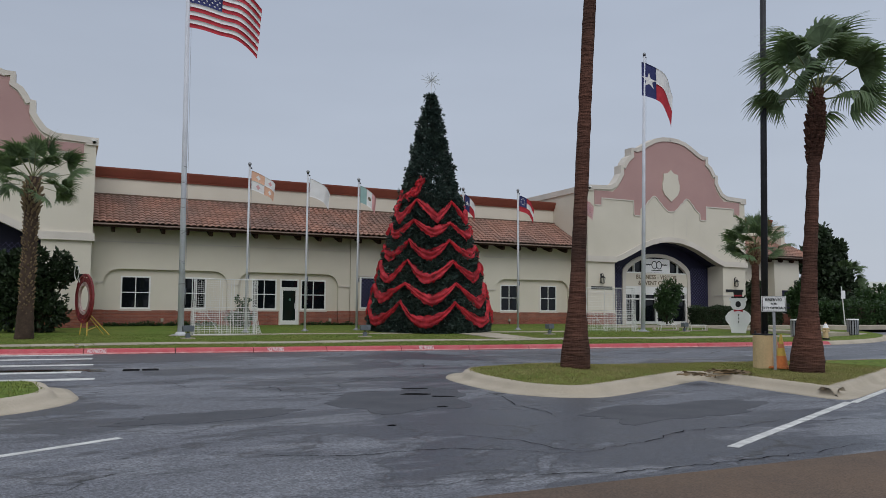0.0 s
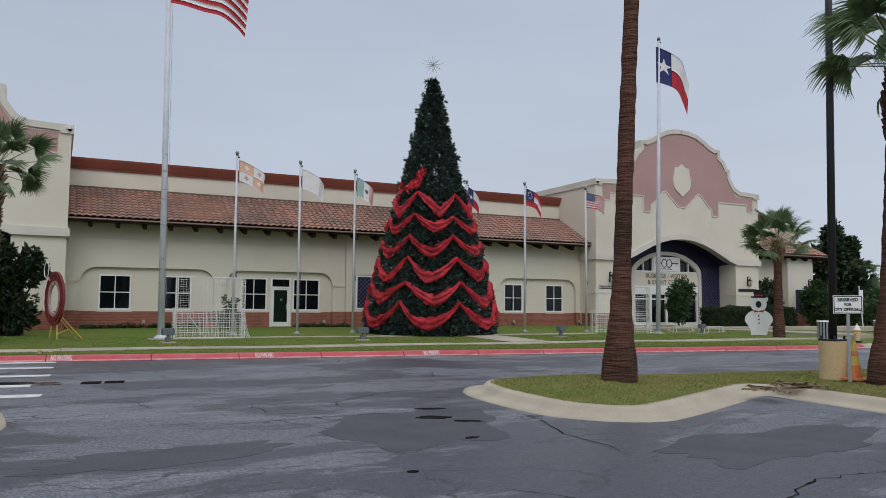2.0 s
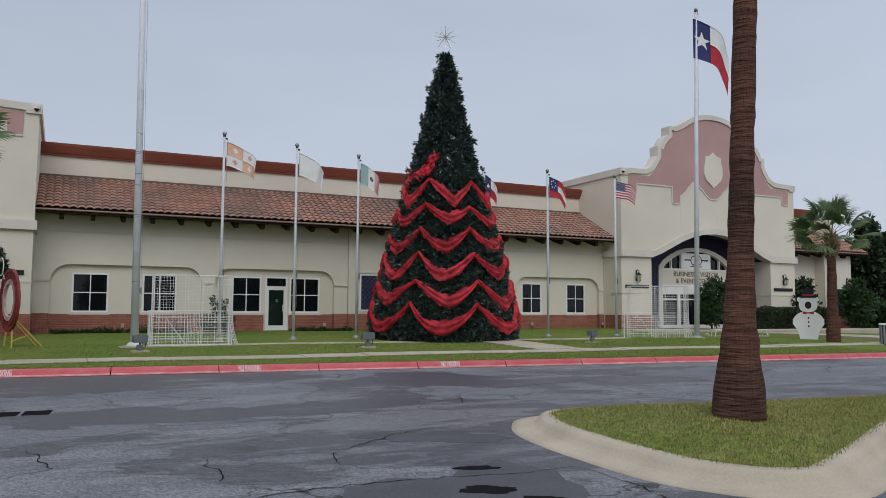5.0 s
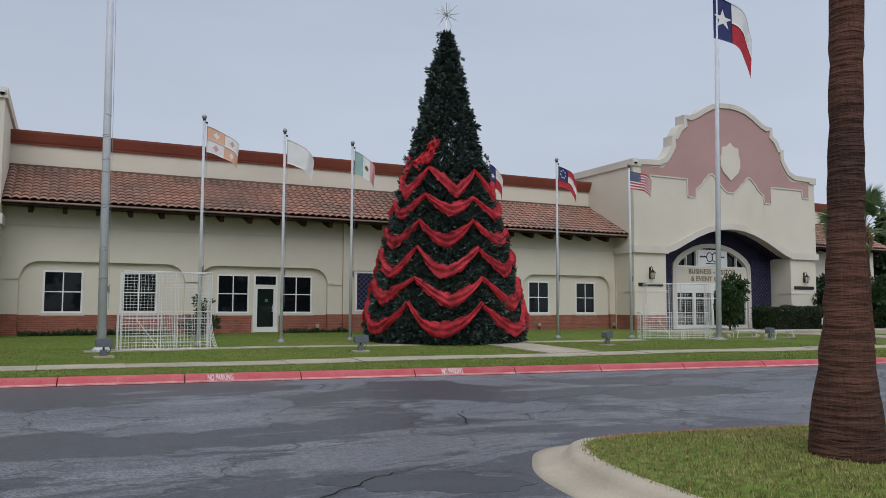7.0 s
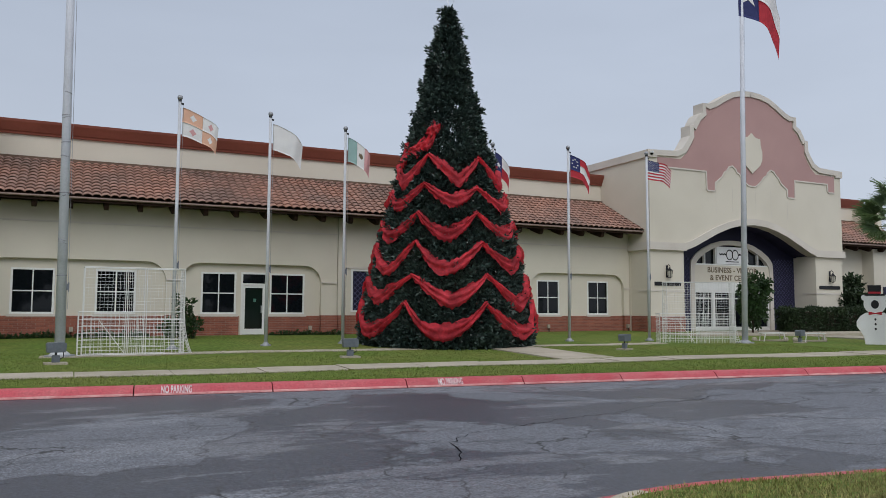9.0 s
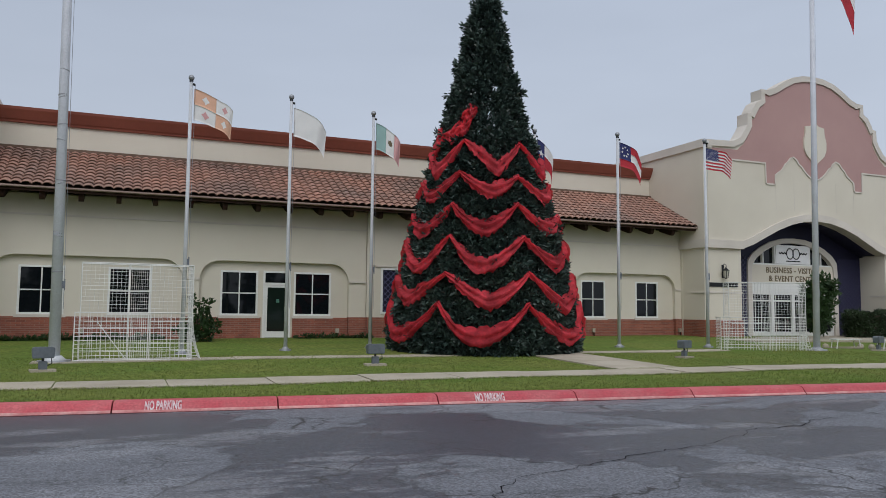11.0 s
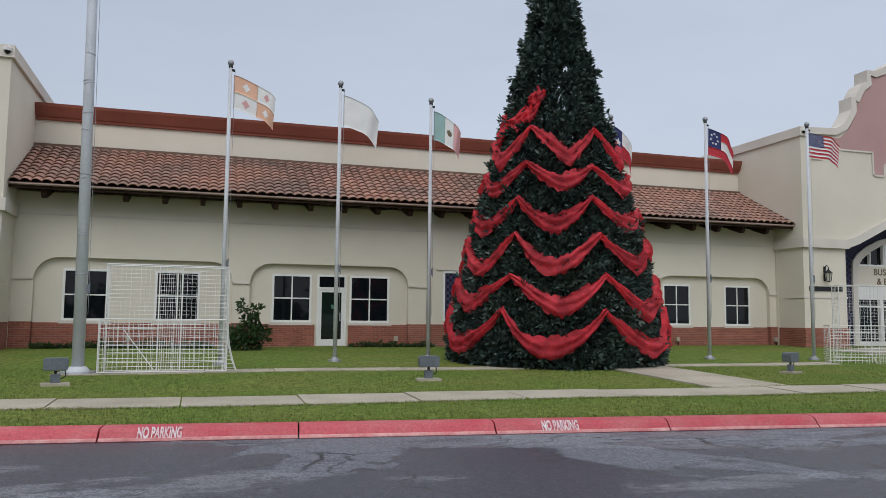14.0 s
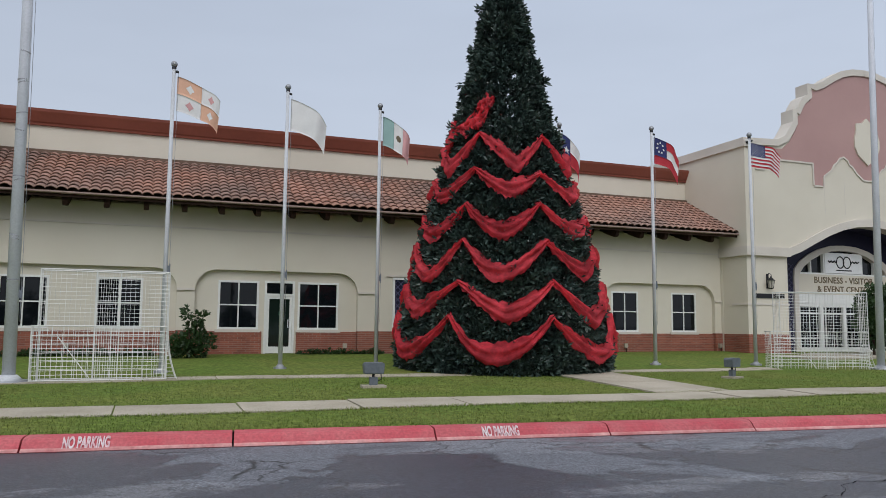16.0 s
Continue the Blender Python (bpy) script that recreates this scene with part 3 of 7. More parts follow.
def island(name, outline, label, mound=0.1, red=True):
    """A kerbed bed: rounded concrete kerb in cast sections, turf inside."""
    home = thing(name, (0, 0, 0), label, "traffic island", kind="structure")
    prof = [(0.0, -0.03), (0.0, 0.006), (0.14, 0.016), (0.29, 0.030), (0.34, 0.052), (0.385, 0.105), (0.42, 0.142), (0.46, 0.160), (0.60, 0.168), (0.66, 0.10)]
    rings = [inset(outline, d) for d, _ in prof]
    k = len(outline)
    step = 9
    for s in range(0, k, step):
        idx = [(s + j) % k for j in range(min(step, k - s) + 1)]
        verts, faces = [], []
        for n_i, i in enumerate(idx):
            for ring, (_, z) in zip(rings, prof):
                verts.append((ring[i][0], ring[i][1], z))
        m = len(prof)
        for i in range(len(idx) - 1):
            for j in range(m - 1):
                a = i * m + j
                faces.append((a, a + m, a + m + 1, a + 1))
        ob = new("kerb_section", raw_mesh("kerb_section", verts, faces, KERB_RED if red and max(p[1] for p in verts) > 16.2 and min(p[0] for p in verts) > 8.6 else KERB_STONE, True))
        ob.parent = home
    bm = bmesh.new()
    inner = [q for q in inset(outline, 0.60) if edge_gap(q, outline) > 0.585]
    lawn_face = bm.faces.new([bm.verts.new((x, y, 0.168)) for x, y in inner])
    bmesh.ops.triangulate(bm, faces=[lawn_face])
    if mound:
        bmesh.ops.subdivide_edges(bm, edges=bm.edges[:], cuts=7, use_grid_fill=True)
        for v in bm.verts:
            v.co.z = turf_z(v.co.x, v.co.y, outline)
        bmesh.ops.recalc_face_normals(bm, faces=bm.faces[:])
    part("turf", bm, GRASS, home, "short green turf with dry patches")
    return home


ISLAND_A = rounded([(7.33, 13.3), (7.32, 12.35), (7.75, 11.5), (8.55, 11.1), (9.55, 11.5), (12.75, 13.06, 0.15), (12.15, 9.0, 0.8), (15.6, 10.55), (23.5, 14.4), (22.5, 15.3), (12.8, 16.35), (9.6, 16.85), (8.4, 16.75), (7.65, 15.6), (7.42, 14.5)], 0.95, 5)
island("planted_island", ISLAND_A, "kerbed grass island with palms in the car park", 0.06)
ISLAND_B = rounded([(-14, 12.2), (-0.9, 12.25), (0.35, 13.8), (0.05, 16.75), (-14, 17.6)], 1.0, 5)
island("planted_island", ISLAND_B, "kerbed grass island beside the crossing", 0, False)


# ---- the building ----
def grid_wall(bm, x0, x1, z0, z1, y0, y1, holes):
    """A wall slab with rectangular openings (a, b, low, high) cut through it."""
    xs = sorted({x0, x1, *[h[0] for h in holes], *[h[1] for h in holes]})
    zs = sorted({z0, z1, *[h[2] for h in holes], *[h[3] for h in holes]})
    xs, zs = [v for v in xs if x0 <= v <= x1], [v for v in zs if z0 <= v <= z1]
    for a, b in zip(xs, xs[1:]):
        for c, d in zip(zs, zs[1:]):
            solid = not any(h[0] <= (a + b) / 2 <= h[1] and h[2] <= (c + d) / 2 <= h[3] for h in holes)
            if solid:
                box(bm, a, y0, c, b, y1, d)
    bmesh.ops.remove_doubles(bm, verts=bm.verts[:], dist=0.0005)


def arc(cx, cz, r, a0, a1, n):
    return [(cx + r * math.cos(radians(a0 + (a1 - a0) * i / n)), cz + r * math.sin(radians(a0 + (a1 - a0) * i / n))) for i in range(n + 1)]


def window(parent, x0, x1, z0, z1, y, name="window"):
    """A white four-pane window set in a wall, with a sill."""
    w = thing(name, ((x0 + x1) / 2, y, z0))
    w.parent = parent
    hw, h, f, b = (x1 - x0) / 2, z1 - z0, 0.075, 0.045
    bm = bmesh.new()
    box(bm, -hw, -0.02, 0, -hw + f, 0.09, h)
    box(bm, hw - f, -0.02, 0, hw, 0.09, h)
    box(bm, -hw + f, -0.018, 0, hw - f, 0.09, f)
    box(bm, -hw + f, -0.018, h - f, hw - f, 0.09, h)
    box(bm, -b / 2, -0.01, f, b / 2, 0.06, h - f)
    zm = h * 0.5
    box(bm, -hw + f, -0.014, zm - b / 2, -b / 2, 0.06, zm + b / 2)
    box(bm, b / 2, -0.014, zm - b / 2, hw - f, 0.06, zm + b / 2)
    part("frame", bm, WHITE_FRAME, w)
    bm = bmesh.new()
    box(bm, -hw - 0.08, -0.09, -0.10, hw + 0.08, 0.08, -0.003)
    part("sill", bm, STUCCO_TRIM, w)
    for a, c in ((-hw + f, -b / 2), (b / 2, hw - f)):
        for lo, hi in ((f, zm - b / 2), (zm + b / 2, h - f)):
            bm = bmesh.new()
            box(bm, a + 0.002, 0.025, lo + 0.002, c - 0.002, 0.04, hi - 0.002)
            part("pane", bm, GLASS, w)
    return w


building = thing("event_center", (16.3, 44.4, 0.4), "long cream stucco event centre with clay tile roof and curved gables", "building")
HOME = Matrix.Translation((-16.3, -44.4, -0.4))


def bpart(name, bm, mat, label="", smooth=False, parent=None):
    """A part of the building, written in world coordinates."""
    ob = part(name, bm, mat, parent or building, label, smooth)
    if not parent:
        ob.matrix_parent_inverse = HOME
    return ob


WALL_X0, WALL_X1 = 1.1, 31.7
ARCHES = [(1.75, 8.15), (8.75, 14.65), (25.5, 31.35)]
WINS = [(2.62, 4.12), (5.55, 7.05), (9.56, 11.0), (12.42, 13.95), (25.98, 27.35), (29.1, 30.45)]
DOOR = (11.2, 12.3, 0.52, 3.18)
LATTICE_WIN = (16.0, 18.7, 1.5, 3.42)
holes = [(a, b, 1.40, 3.16) for a, b in WINS] + [DOOR]
bm = bmesh.new()
grid_wall(bm, WALL_X0, WALL_X1, 0.3, 5.75, 44.55, 44.95, holes)
bpart("wall", bm, STUCCO, "cream stucco wall set back inside the arched panels")


def pier_front(x0, x1, arches, z0=1.36, z1=5.70, top=3.52, r=0.75):
    """The outer skin of the wall with flat-headed, round-cornered arched recesses."""
    pts = [(x0, z1), (x0, z0)]
    for a, b in arches:
        pts += [(a, z0)] + [(a, top - r)] + arc(a + r, top - r, r, 180, 90, 7)[1:] + arc(b - r, top - r, r, 90, 0, 7) + [(b, z0)]
    pts += [(x1, z0), (x1, z1)]
    return pts


bm = bmesh.new()
prism(bm, pier_front(WALL_X0, 15.38, ARCHES[:2]), 44.35, 44.55)
bpart("wall", bm, STUCCO, "cream stucco wall with two shallow arched panels")
bm = bmesh.new()
lat = LATTICE_WIN
grid_wall(bm, 15.40, 24.6, 1.36, 5.70, 44.27, 44.55, [(lat[0], lat[1], lat[2], lat[3])])
bpart("wall", bm, STUCCO, "cream stucco wall bay standing slightly forward")
bm = bmesh.new()
prism(bm, pier_front(24.62, WALL_X1, ARCHES[2:]), 44.35, 44.55)
bpart("wall", bm, STUCCO, "cream stucco wall with one shallow arched panel")
# reveal line along the wall head and impost bands on the piers
for a, b in ((WALL_X0, 15.38), (24.62, WALL_X1)):
    bm = bmesh.new()
    box(bm, a, 44.315, 4.93, b, 44.36, 4.985)
    bpart("moulding", bm, STUCCO_TRIM, "thin horizontal moulding under the eaves")
for a, b in ((WALL_X0, 1.75), (8.15, 8.75), (14.65, 15.38), (24.62, 25.5), (31.35, WALL_X1)):
    bm = bmesh.new()
    box(bm, a, 44.29, 2.76, b, 44.36, 2.84)
    bpart("moulding", bm, STUCCO_TRIM, "impost moulding on the piers")
# brick plinth
edges = [(WALL_X0, 1.75, 44.29, 1.36), (8.15, 8.75, 44.29, 1.36), (14.65, 15.39, 44.29, 1.36), (24.61, 25.5, 44.29, 1.36), (31.35, WALL_X1, 44.29, 1.36), (15.40, 24.60, 44.21, 1.36),
         (1.76, 8.14, 44.47, 1.33), (8.76, 11.12, 44.47, 1.33), (12.38, 14.64, 44.47, 1.33), (25.51, 31.34, 44.47, 1.33)]
for a, b, y, z in edges:
    bm = bmesh.new()
    box(bm, a, y, 0.2, b, 44.56, z)
    bpart("plinth", bm, BRICK, "red brick plinth along the foot of the wall")
for a, b in WINS:
    w = window(building, a, b, 1.40, 3.16, 44.55)
    w.matrix_parent_inverse = HOME

# glazed side door with a transom
d = thing("door", (11.75, 44.55, 0.52))
d.parent = building
d.matrix_parent_inverse = HOME
tagged(d, "white framed glass door with transom above")
bm = bmesh.new()
for a, b, lo, hi in ((-0.55, -0.47, 0, 2.66), (0.47, 0.55, 0, 2.66), (-0.47, 0.47, 2.58, 2.66), (-0.47, 0.47, 2.10, 2.19)):
    box(bm, a, -0.03, lo, b, 0.09, hi)
part("frame", bm, WHITE_FRAME, d)
bm = bmesh.new()
for a, b, lo, hi in ((-0.465, -0.37, 0.02, 2.095), (0.37, 0.465, 0.02, 2.095), (-0.37, 0.37, 0.02, 0.26), (-0.37, 0.37, 2.0, 2.095)):
    box(bm, a, -0.01, lo, b, 0.05, hi)
leaf = part("door_leaf", bm, WHITE_FRAME, d)
bm = bmesh.new()
box(bm, -0.369, 0.01, 0.261, 0.369, 0.03, 1.999)
part("pane", bm, DOOR_GLASS, leaf, "green tinted glass")
bm = bmesh.new()
box(bm, 0.30, -0.06, 0.95, 0.33, -0.035, 1.25)
rod(bm, (0.315, -0.05, 0.97), (0.40, -0.005, 0.97), 0.012, seg=6)
rod(bm, (0.315, -0.05, 1.23), (0.40, -0.005, 1.23), 0.012, seg=6)
part("handle", bm, STEEL, leaf, "steel pull handle")
bm = bmesh.new()
box(bm, -0.02, 0.0, 1.40, 0.10, 0.008, 1.54)
part("notice", bm, material("green_notice", (0.07, 0.19, 0.14), 0.5, 0.2, 30, 8, 0.0), leaf, "small green notice on the glass")
bm = bmesh.new()
box(bm, -0.469, 0.02, 2.191, 0.469, 0.04, 2.579)
part("transom_pane", bm, GLASS, d)
bm = bmesh.new()
box(bm, -0.75, -0.75, -0.2, 0.75, -0.03, -0.01)
part("doorstep", bm, CONCRETE, d)

# window with a diagonal lattice over blue
lw = thing("window", ((lat[0] + lat[1]) / 2, 44.27, lat[2]))
lw.parent = building
lw.matrix_parent_inverse = HOME
tagged(lw, "blue backed window with a pale diagonal lattice")


def lattice_panel(parent, hw, h, step=0.24, t=0.032, y=0.02):
    """Crossed diagonal strips clipped to a rectangle, over a plain panel."""
    bm = bmesh.new()
    box(bm, -hw, y + 0.03, 0, hw, y + 0.06, h)
    part("panel", bm, NAVY, parent)
    for sgn in (1, -1):
        bm = bmesh.new()
        c = -hw - h
        while c < hw + h:
            if sgn > 0:
                a, b = max(-hw, c), min(hw, c + h)
                p, q = (a, a - c), (b, b - c)
            else:
                a, b = max(-hw, c - h), min(hw, c)
                p, q = (a, c - a), (b, c - b)
            if b - a > 0.05:
                rod(bm, (p[0], y + 0.012 * sgn, p[1]), (q[0], y + 0.012 * sgn, q[1]), t / 2, seg=4)
            c += step
        part("lattice", bm, LATTICE, parent)


lattice_panel(lw, 1.28, lat[3] - lat[2] - 0.02)
bm = bmesh.new()
h = lat[3] - lat[2]
for a, b, lo, hi in ((-1.35, -1.26, 0, h), (1.26, 1.35, 0, h), (-1.26, 1.26, 0, 0.08), (-1.26, 1.26, h - 0.08, h)):
    box(bm, a, -0.03, lo, b, 0.1, hi)
part("frame", bm, WHITE_FRAME, lw)
bm = bmesh.new()
box(bm, -1.6, -0.06, h + 0.03, 1.6, 0.02, h + 0.10)
part("lintel", bm, STUCCO_TRIM, lw)


# ---- lean-to tile roofs ----
def tile_mesh(name, pitch=0.322, length=0.41, thick=0.026):
    """One S-shaped clay tile, lying along +y, rising with the roof; its lower end stands clear of the tile below."""
    n = 8
    verts, faces = [], []
    for yy, lift in ((0.0, 0.06), (length, 0.0)):
        for i in range(n + 1):
            u = i / n
            z = 0.088 * math.sin(math.pi * u) ** 0.8
            verts.append(((u - 0.5) * pitch * 1.04, yy, z + lift))
    for i in range(n + 1):
        x, y, z = verts[i]
        verts.append((x, y + 0.004, z - thick))
    for i in range(n + 1):
        x, y, z = verts[i]
        verts.append((x, length * 0.5, z - 0.036 - thick))
    for i in range(n):
        faces.append((i, i + 1, n + 2 + i, n + 1 + i))
        faces.append((2 * n + 2 + i, 2 * n + 3 + i, i + 1, i))
        faces.append((3 * n + 3 + i, 3 * n + 4 + i, 2 * n + 3 + i, 2 * n + 2 + i))
    me = raw_mesh(name, verts, faces, TILE, False)
    return me, verts, faces


TILE_ME, TILE_V, TILE_F = tile_mesh("tile")


def tile_roof(x0, x1, ye, ze, yr, zr, picked=None, label=""):
    """A single slope from the eave (ye, ze) up to the head (yr, zr), with tiles, gutter, rafters and soffit."""
    slope = math.atan2(zr - ze, yr - ye)
    run = math.hypot(yr - ye, zr - ze)
    bm = bmesh.new()
    nrm = Vector((0, -math.sin(slope), math.cos(slope)))
    for a, b in ((x0, x1),):
        p = [Vector((a, ye, ze)), Vector((b, ye, ze)), Vector((b, yr, zr)), Vector((a, yr, zr))]
        q = [v - nrm * 0.14 for v in p]
        vs = [bm.verts.new(v) for v in p + q]
        for f in ((0, 1, 2, 3), (7, 6, 5, 4), (0, 4, 5, 1), (1, 5, 6, 2), (2, 6, 7, 3), (3, 7, 4, 0)):
            bm.faces.new([vs[i] for i in f])
    roof = bpart("roof", bm, SOFFIT, label or "lean-to roof of weathered clay tiles")
    cols, rows = int((x1 - x0) / 0.322), int(run / 0.345)
    px, py = (x1 - x0) / cols, run / rows
    verts, faces = [], []
    turn = Matrix.Rotation(slope, 4, "X")
    rnd = random.Random(4)
    for c in range(cols):
        for r in range(rows):
            m = Matrix.Translation((x0 + (c + 0.5) * px + rnd.uniform(-0.006, 0.006), ye - 0.05 + r * py * math.cos(slope), ze + r * py * math.sin(slope) + 0.012)) @ turn @ Matrix.Rotation(rnd.uniform(-0.012, 0.012), 4, "Z")
            if picked and picked(c, r):
                ob = new("tile", TILE_ME)
                ob.parent = roof
                ob.matrix_basis = m
            else:
                s = len(verts)
                verts += [tuple(m @ Vector(v)) for v in TILE_V]
                faces += [tuple(s + i for i in f) for f in TILE_F]
    if verts:
        ob = new("tile_field", raw_mesh("tile_field", verts, faces, TILE))
        ob.parent = roof
        tagged(ob, kind="stuff")
    bm = bmesh.new()
    box(bm, x0, yr - 0.16, zr + 0.02, x1, yr - 0.01, zr + 0.15)
    part("head_flashing", bm, SOFFIT, roof, "dark brown flashing strip")
    bm = bmesh.new()
    prism_pts = [(0.012, 0.0), (0.0, -0.012), (0.0, -0.05), (0.03, -0.075), (0.12, -0.075), (0.12, 0.0)]
    for (u0, w0), (u1, w1) in zip(prism_pts, prism_pts[1:]):
        vs = [bm.verts.new((xx, ye - 0.10 + u, ze + 0.0 + w)) for xx, u, w in ((x0, u0, w0), (x1, u0, w0), (x1, u1, w1), (x0, u1, w1))]
        bm.faces.new(vs)
    part("gutter", bm, GUTTER, roof, "pale brown metal gutter")
    bm = bmesh.new()
    box(bm, x0, ye + 0.03, ze - 0.17, x1, ye + 0.07, ze - 0.06)
    part("fascia_board", bm, BEAM, roof, "dark brown board under the gutter")
    x = x0 + 1.0
    while x < x1 - 0.3:
        bm = bmesh.new()
        prof = [(0.0, 0.0), (0.0, -0.20), (0.06, -0.28), (0.16, -0.31), (1.25, -0.31 + 0.35), (1.25, 0.5)]
        a, b = x - 0.085, x + 0.085
        fr = [bm.verts.new((a, ye + 0.22 + u, ze - 0.10 + w)) for u, w in prof]
        bk = [bm.verts.new((b, ye + 0.22 + u, ze - 0.10 + w)) for u, w in prof]
        bm.faces.new(fr)
        bm.faces.new(bk[::-1])
        for i in range(len(prof)):
            j = (i + 1) % len(prof)
            bm.faces.new((fr[j], fr[i], bk[i], bk[j]))
        part("rafter", bm, BEAM, roof, "dark stained rafter end")
        x += 1.235
    return roof


tile_roof(WALL_X0, WALL_X1, 43.15, 5.80, 46.72, 7.66, picked=lambda c, r: r < 4 and c < 72)

# clerestory wall and its rust-red cornice above the roof
bm = bmesh.new()
box(bm, WALL_X0, 46.72, 6.0, WALL_X1, 47.1, 8.72)
bpart("wall", bm, STUCCO, "cream upper wall above the tile roof")


def cornice(x0, x1, y, z, h=0.56, out=0.34):
    bm = bmesh.new()
    prof = [(0.0, 0.0), (-0.10, 0.0), (-0.12, 0.07), (-0.17, 0.12), (-out, h - 0.10), (-out - 0.02, h), (0.4, h + 0.02), (0.4, 0.0)]
    fr = [bm.verts.new((x0, y + u, z + w)) for u, w in prof]
    bk = [bm.verts.new((x1, y + u, z + w)) for u, w in prof]
    bm.faces.new(fr[::-1])
    bm.faces.new(bk)
    for i in range(len(prof)):
        j = (i + 1) % len(prof)
        bm.faces.new((fr[i], fr[j], bk[j], bk[i]))
    bpart("cornice", bm, FASCIA, "rust red metal cornice along the roof edge")


cornice(WALL_X0, WALL_X1, 46.72, 8.70)


# ---- gabled pavilions ----
def mirrored(half):
    """A full outline from its right half, given from the axis outwards."""
    return [(-x, z) for x, z in half[::-1]] + half


GABLE = [(0.0, 14.02), (0.75, 13.97), (1.45, 13.80), (2.1, 13.48), (2.7, 13.12), (3.15, 12.95), (3.62, 12.93), (3.63, 12.40), (3.95, 12.22), (4.2, 11.86), (4.30, 11.64), (4.56, 11.60),
         (4.57, 11.02), (4.76, 10.72), (5.05, 10.32), (5.5, 10.10), (7.35, 10.02)]
ARCH_IN = [(0.0, 6.42), (0.9, 6.36), (1.8, 6.16), (2.7, 5.84), (3.6, 5.42), (4.4, 5.04), (5.05, 4.82)]


def pavilion(cx, front=42.6, deep=54.0, seen_side=1):
    """A pavilion with a curved mission gable, mauve upper field and a wide arched recess."""
    hw = 7.35

    def shift(pts):
        return [(cx + x, z) for x, z in pts]

    bm = bmesh.new()
    outline = shift(mirrored(GABLE)) + shift([(hw, 4.82)]) + shift(mirrored(ARCH_IN))[::-1] + shift([(-hw, 4.82)])
    prism(bm, outline, front, front + 0.5)
    bpart("gable_wall", bm, STUCCO, "cream stucco gable with stepped curved outline")
    for s in (-1, 1):
        a, b = sorted((cx + s * 5.05, cx + s * (hw - 0.02)))
        bm = bmesh.new()
        box(bm, a, front + 0.06, 1.34, b, front + 1.60, 4.82)
        bpart("pier", bm, STUCCO, "cream stucco entrance pier")
        bm = bmesh.new()
        box(bm, a - 0.03, front + 0.02, 0.25, b + 0.03, front + 1.57, 1.34)
        bpart("plinth", bm, BRICK, "red brick plinth of the pier")
        a, b = sorted((cx + s * (hw - 0.4), cx + s * hw))
        bm = bmesh.new()
        box(bm, a, front + 0.5, 4.82, b, deep, 9.8)
        bpart("side_wall", bm, STUCCO, "cream stucco side wall")
        bm = bmesh.new()
        box(bm, a, front + 1.6, 0.25, b, deep, 4.82)
        bpart("side_wall", bm, STUCCO, "cream stucco side wall foot")
    # coping that follows the gable, and the flat coping along the sides
    bm = bmesh.new()
    g = mirrored(GABLE)
    thick = 0.30
    low = []
    for i, (x, z) in enumerate(g):
        a, b = g[max(i - 1, 0)], g[min(i + 1, len(g) - 1)]
        t = Vector((b[0] - a[0], b[1] - a[1])).normalized()
        low.append((x + t.y * thick, z - t.x * thick))
    low[0], low[-1] = (-hw, 10.02 - thick), (hw, 10.02 - thick)
    for i in range(len(g) - 1):
        q = [g[i], g[i + 1], low[i + 1], low[i]]
        for y0, y1, grow in ((front - 0.10, front, 0), ):
            fr = [bm.verts.new((cx + x, y0, z + 0.03)) for x, z in q]
            bk = [bm.verts.new((cx + x, front + 0.002, z + 0.03)) for x, z in q]
            bm.faces.new(fr)
            for k0 in range(4):
                k1 = (k0 + 1) % 4
                bm.faces.new((fr[k1], fr[k0], bk[k0], bk[k1]))
        top = [bm.verts.new((cx + x, y, z + 0.03)) for (x, z), y in ((g[i], front), (g[i + 1], front), (g[i + 1], front + 0.62), (g[i], front + 0.62))]
        bm.faces.new(top)
        back = [bm.verts.new((cx + x, front + 0.62, z + 0.03)) for x, z in q]
        bm.faces.new(back[::-1])
    for s in (-1, 1):
        a, b = sorted((cx + s * (hw - 0.5), cx + s * (hw + 0.10)))
        box(bm, a, front - 0.095, 9.66, b, front + 0.1, 10.06)
        box(bm, a, front + 0.1, 9.66, b, deep, 10.055)
    bpart("coping", bm, STUCCO_TRIM, "pale moulded coping on the gable")
    # mauve field with its scalloped lower edge
    bm = bmesh.new()
    low_half = [(0.0, 8.66), (0.28, 8.68), (0.62, 8.92), (0.95, 9.28), (1.12, 9.34), (1.2, 9.52), (1.48, 9.70), (1.75, 9.62), (1.95, 9.38), (2.12, 9.28), (2.30, 9.0), (2.80, 8.66), (2.82, 8.20), (3.36, 8.20),
                (3.38, 9.24), (6.20, 9.24), (6.22, 8.74), (6.78, 8.74), (6.80, 9.64)]
    upper = [(x * 0.945, z - 0.24) for x, z in GABLE if x < 7]
    upper = [(x, min(z, 9.72) if x > 5.0 else z) for x, z in upper] + [(6.8, 9.70)]
    prism(bm, shift(mirrored(upper)) + shift(mirrored(low_half))[::-1], front - 0.025, front + 0.01)
    bpart("gable_field", bm, MAUVE, "mauve painted field with scalloped lower edge")
    bm = bmesh.new()
    lo = mirrored(low_half[:-1])
    for k0, ((x0, z0), (x1, z1)) in enumerate(zip(lo, lo[1:])):
        d = Vector((x1 - x0, z1 - z0))
        if d.length < 0.02:
            continue
        nx, nz = -d.y / d.length * 0.075, d.x / d.length * 0.075
        prism(bm, [(cx + x0, z0), (cx + x1, z1), (cx + x1 - nx, z1 - nz), (cx + x0 - nx, z0 - nz)], front - 0.055 - 0.003 * (k0 % 2), front + 0.006 + 0.002 * (k0 % 2))
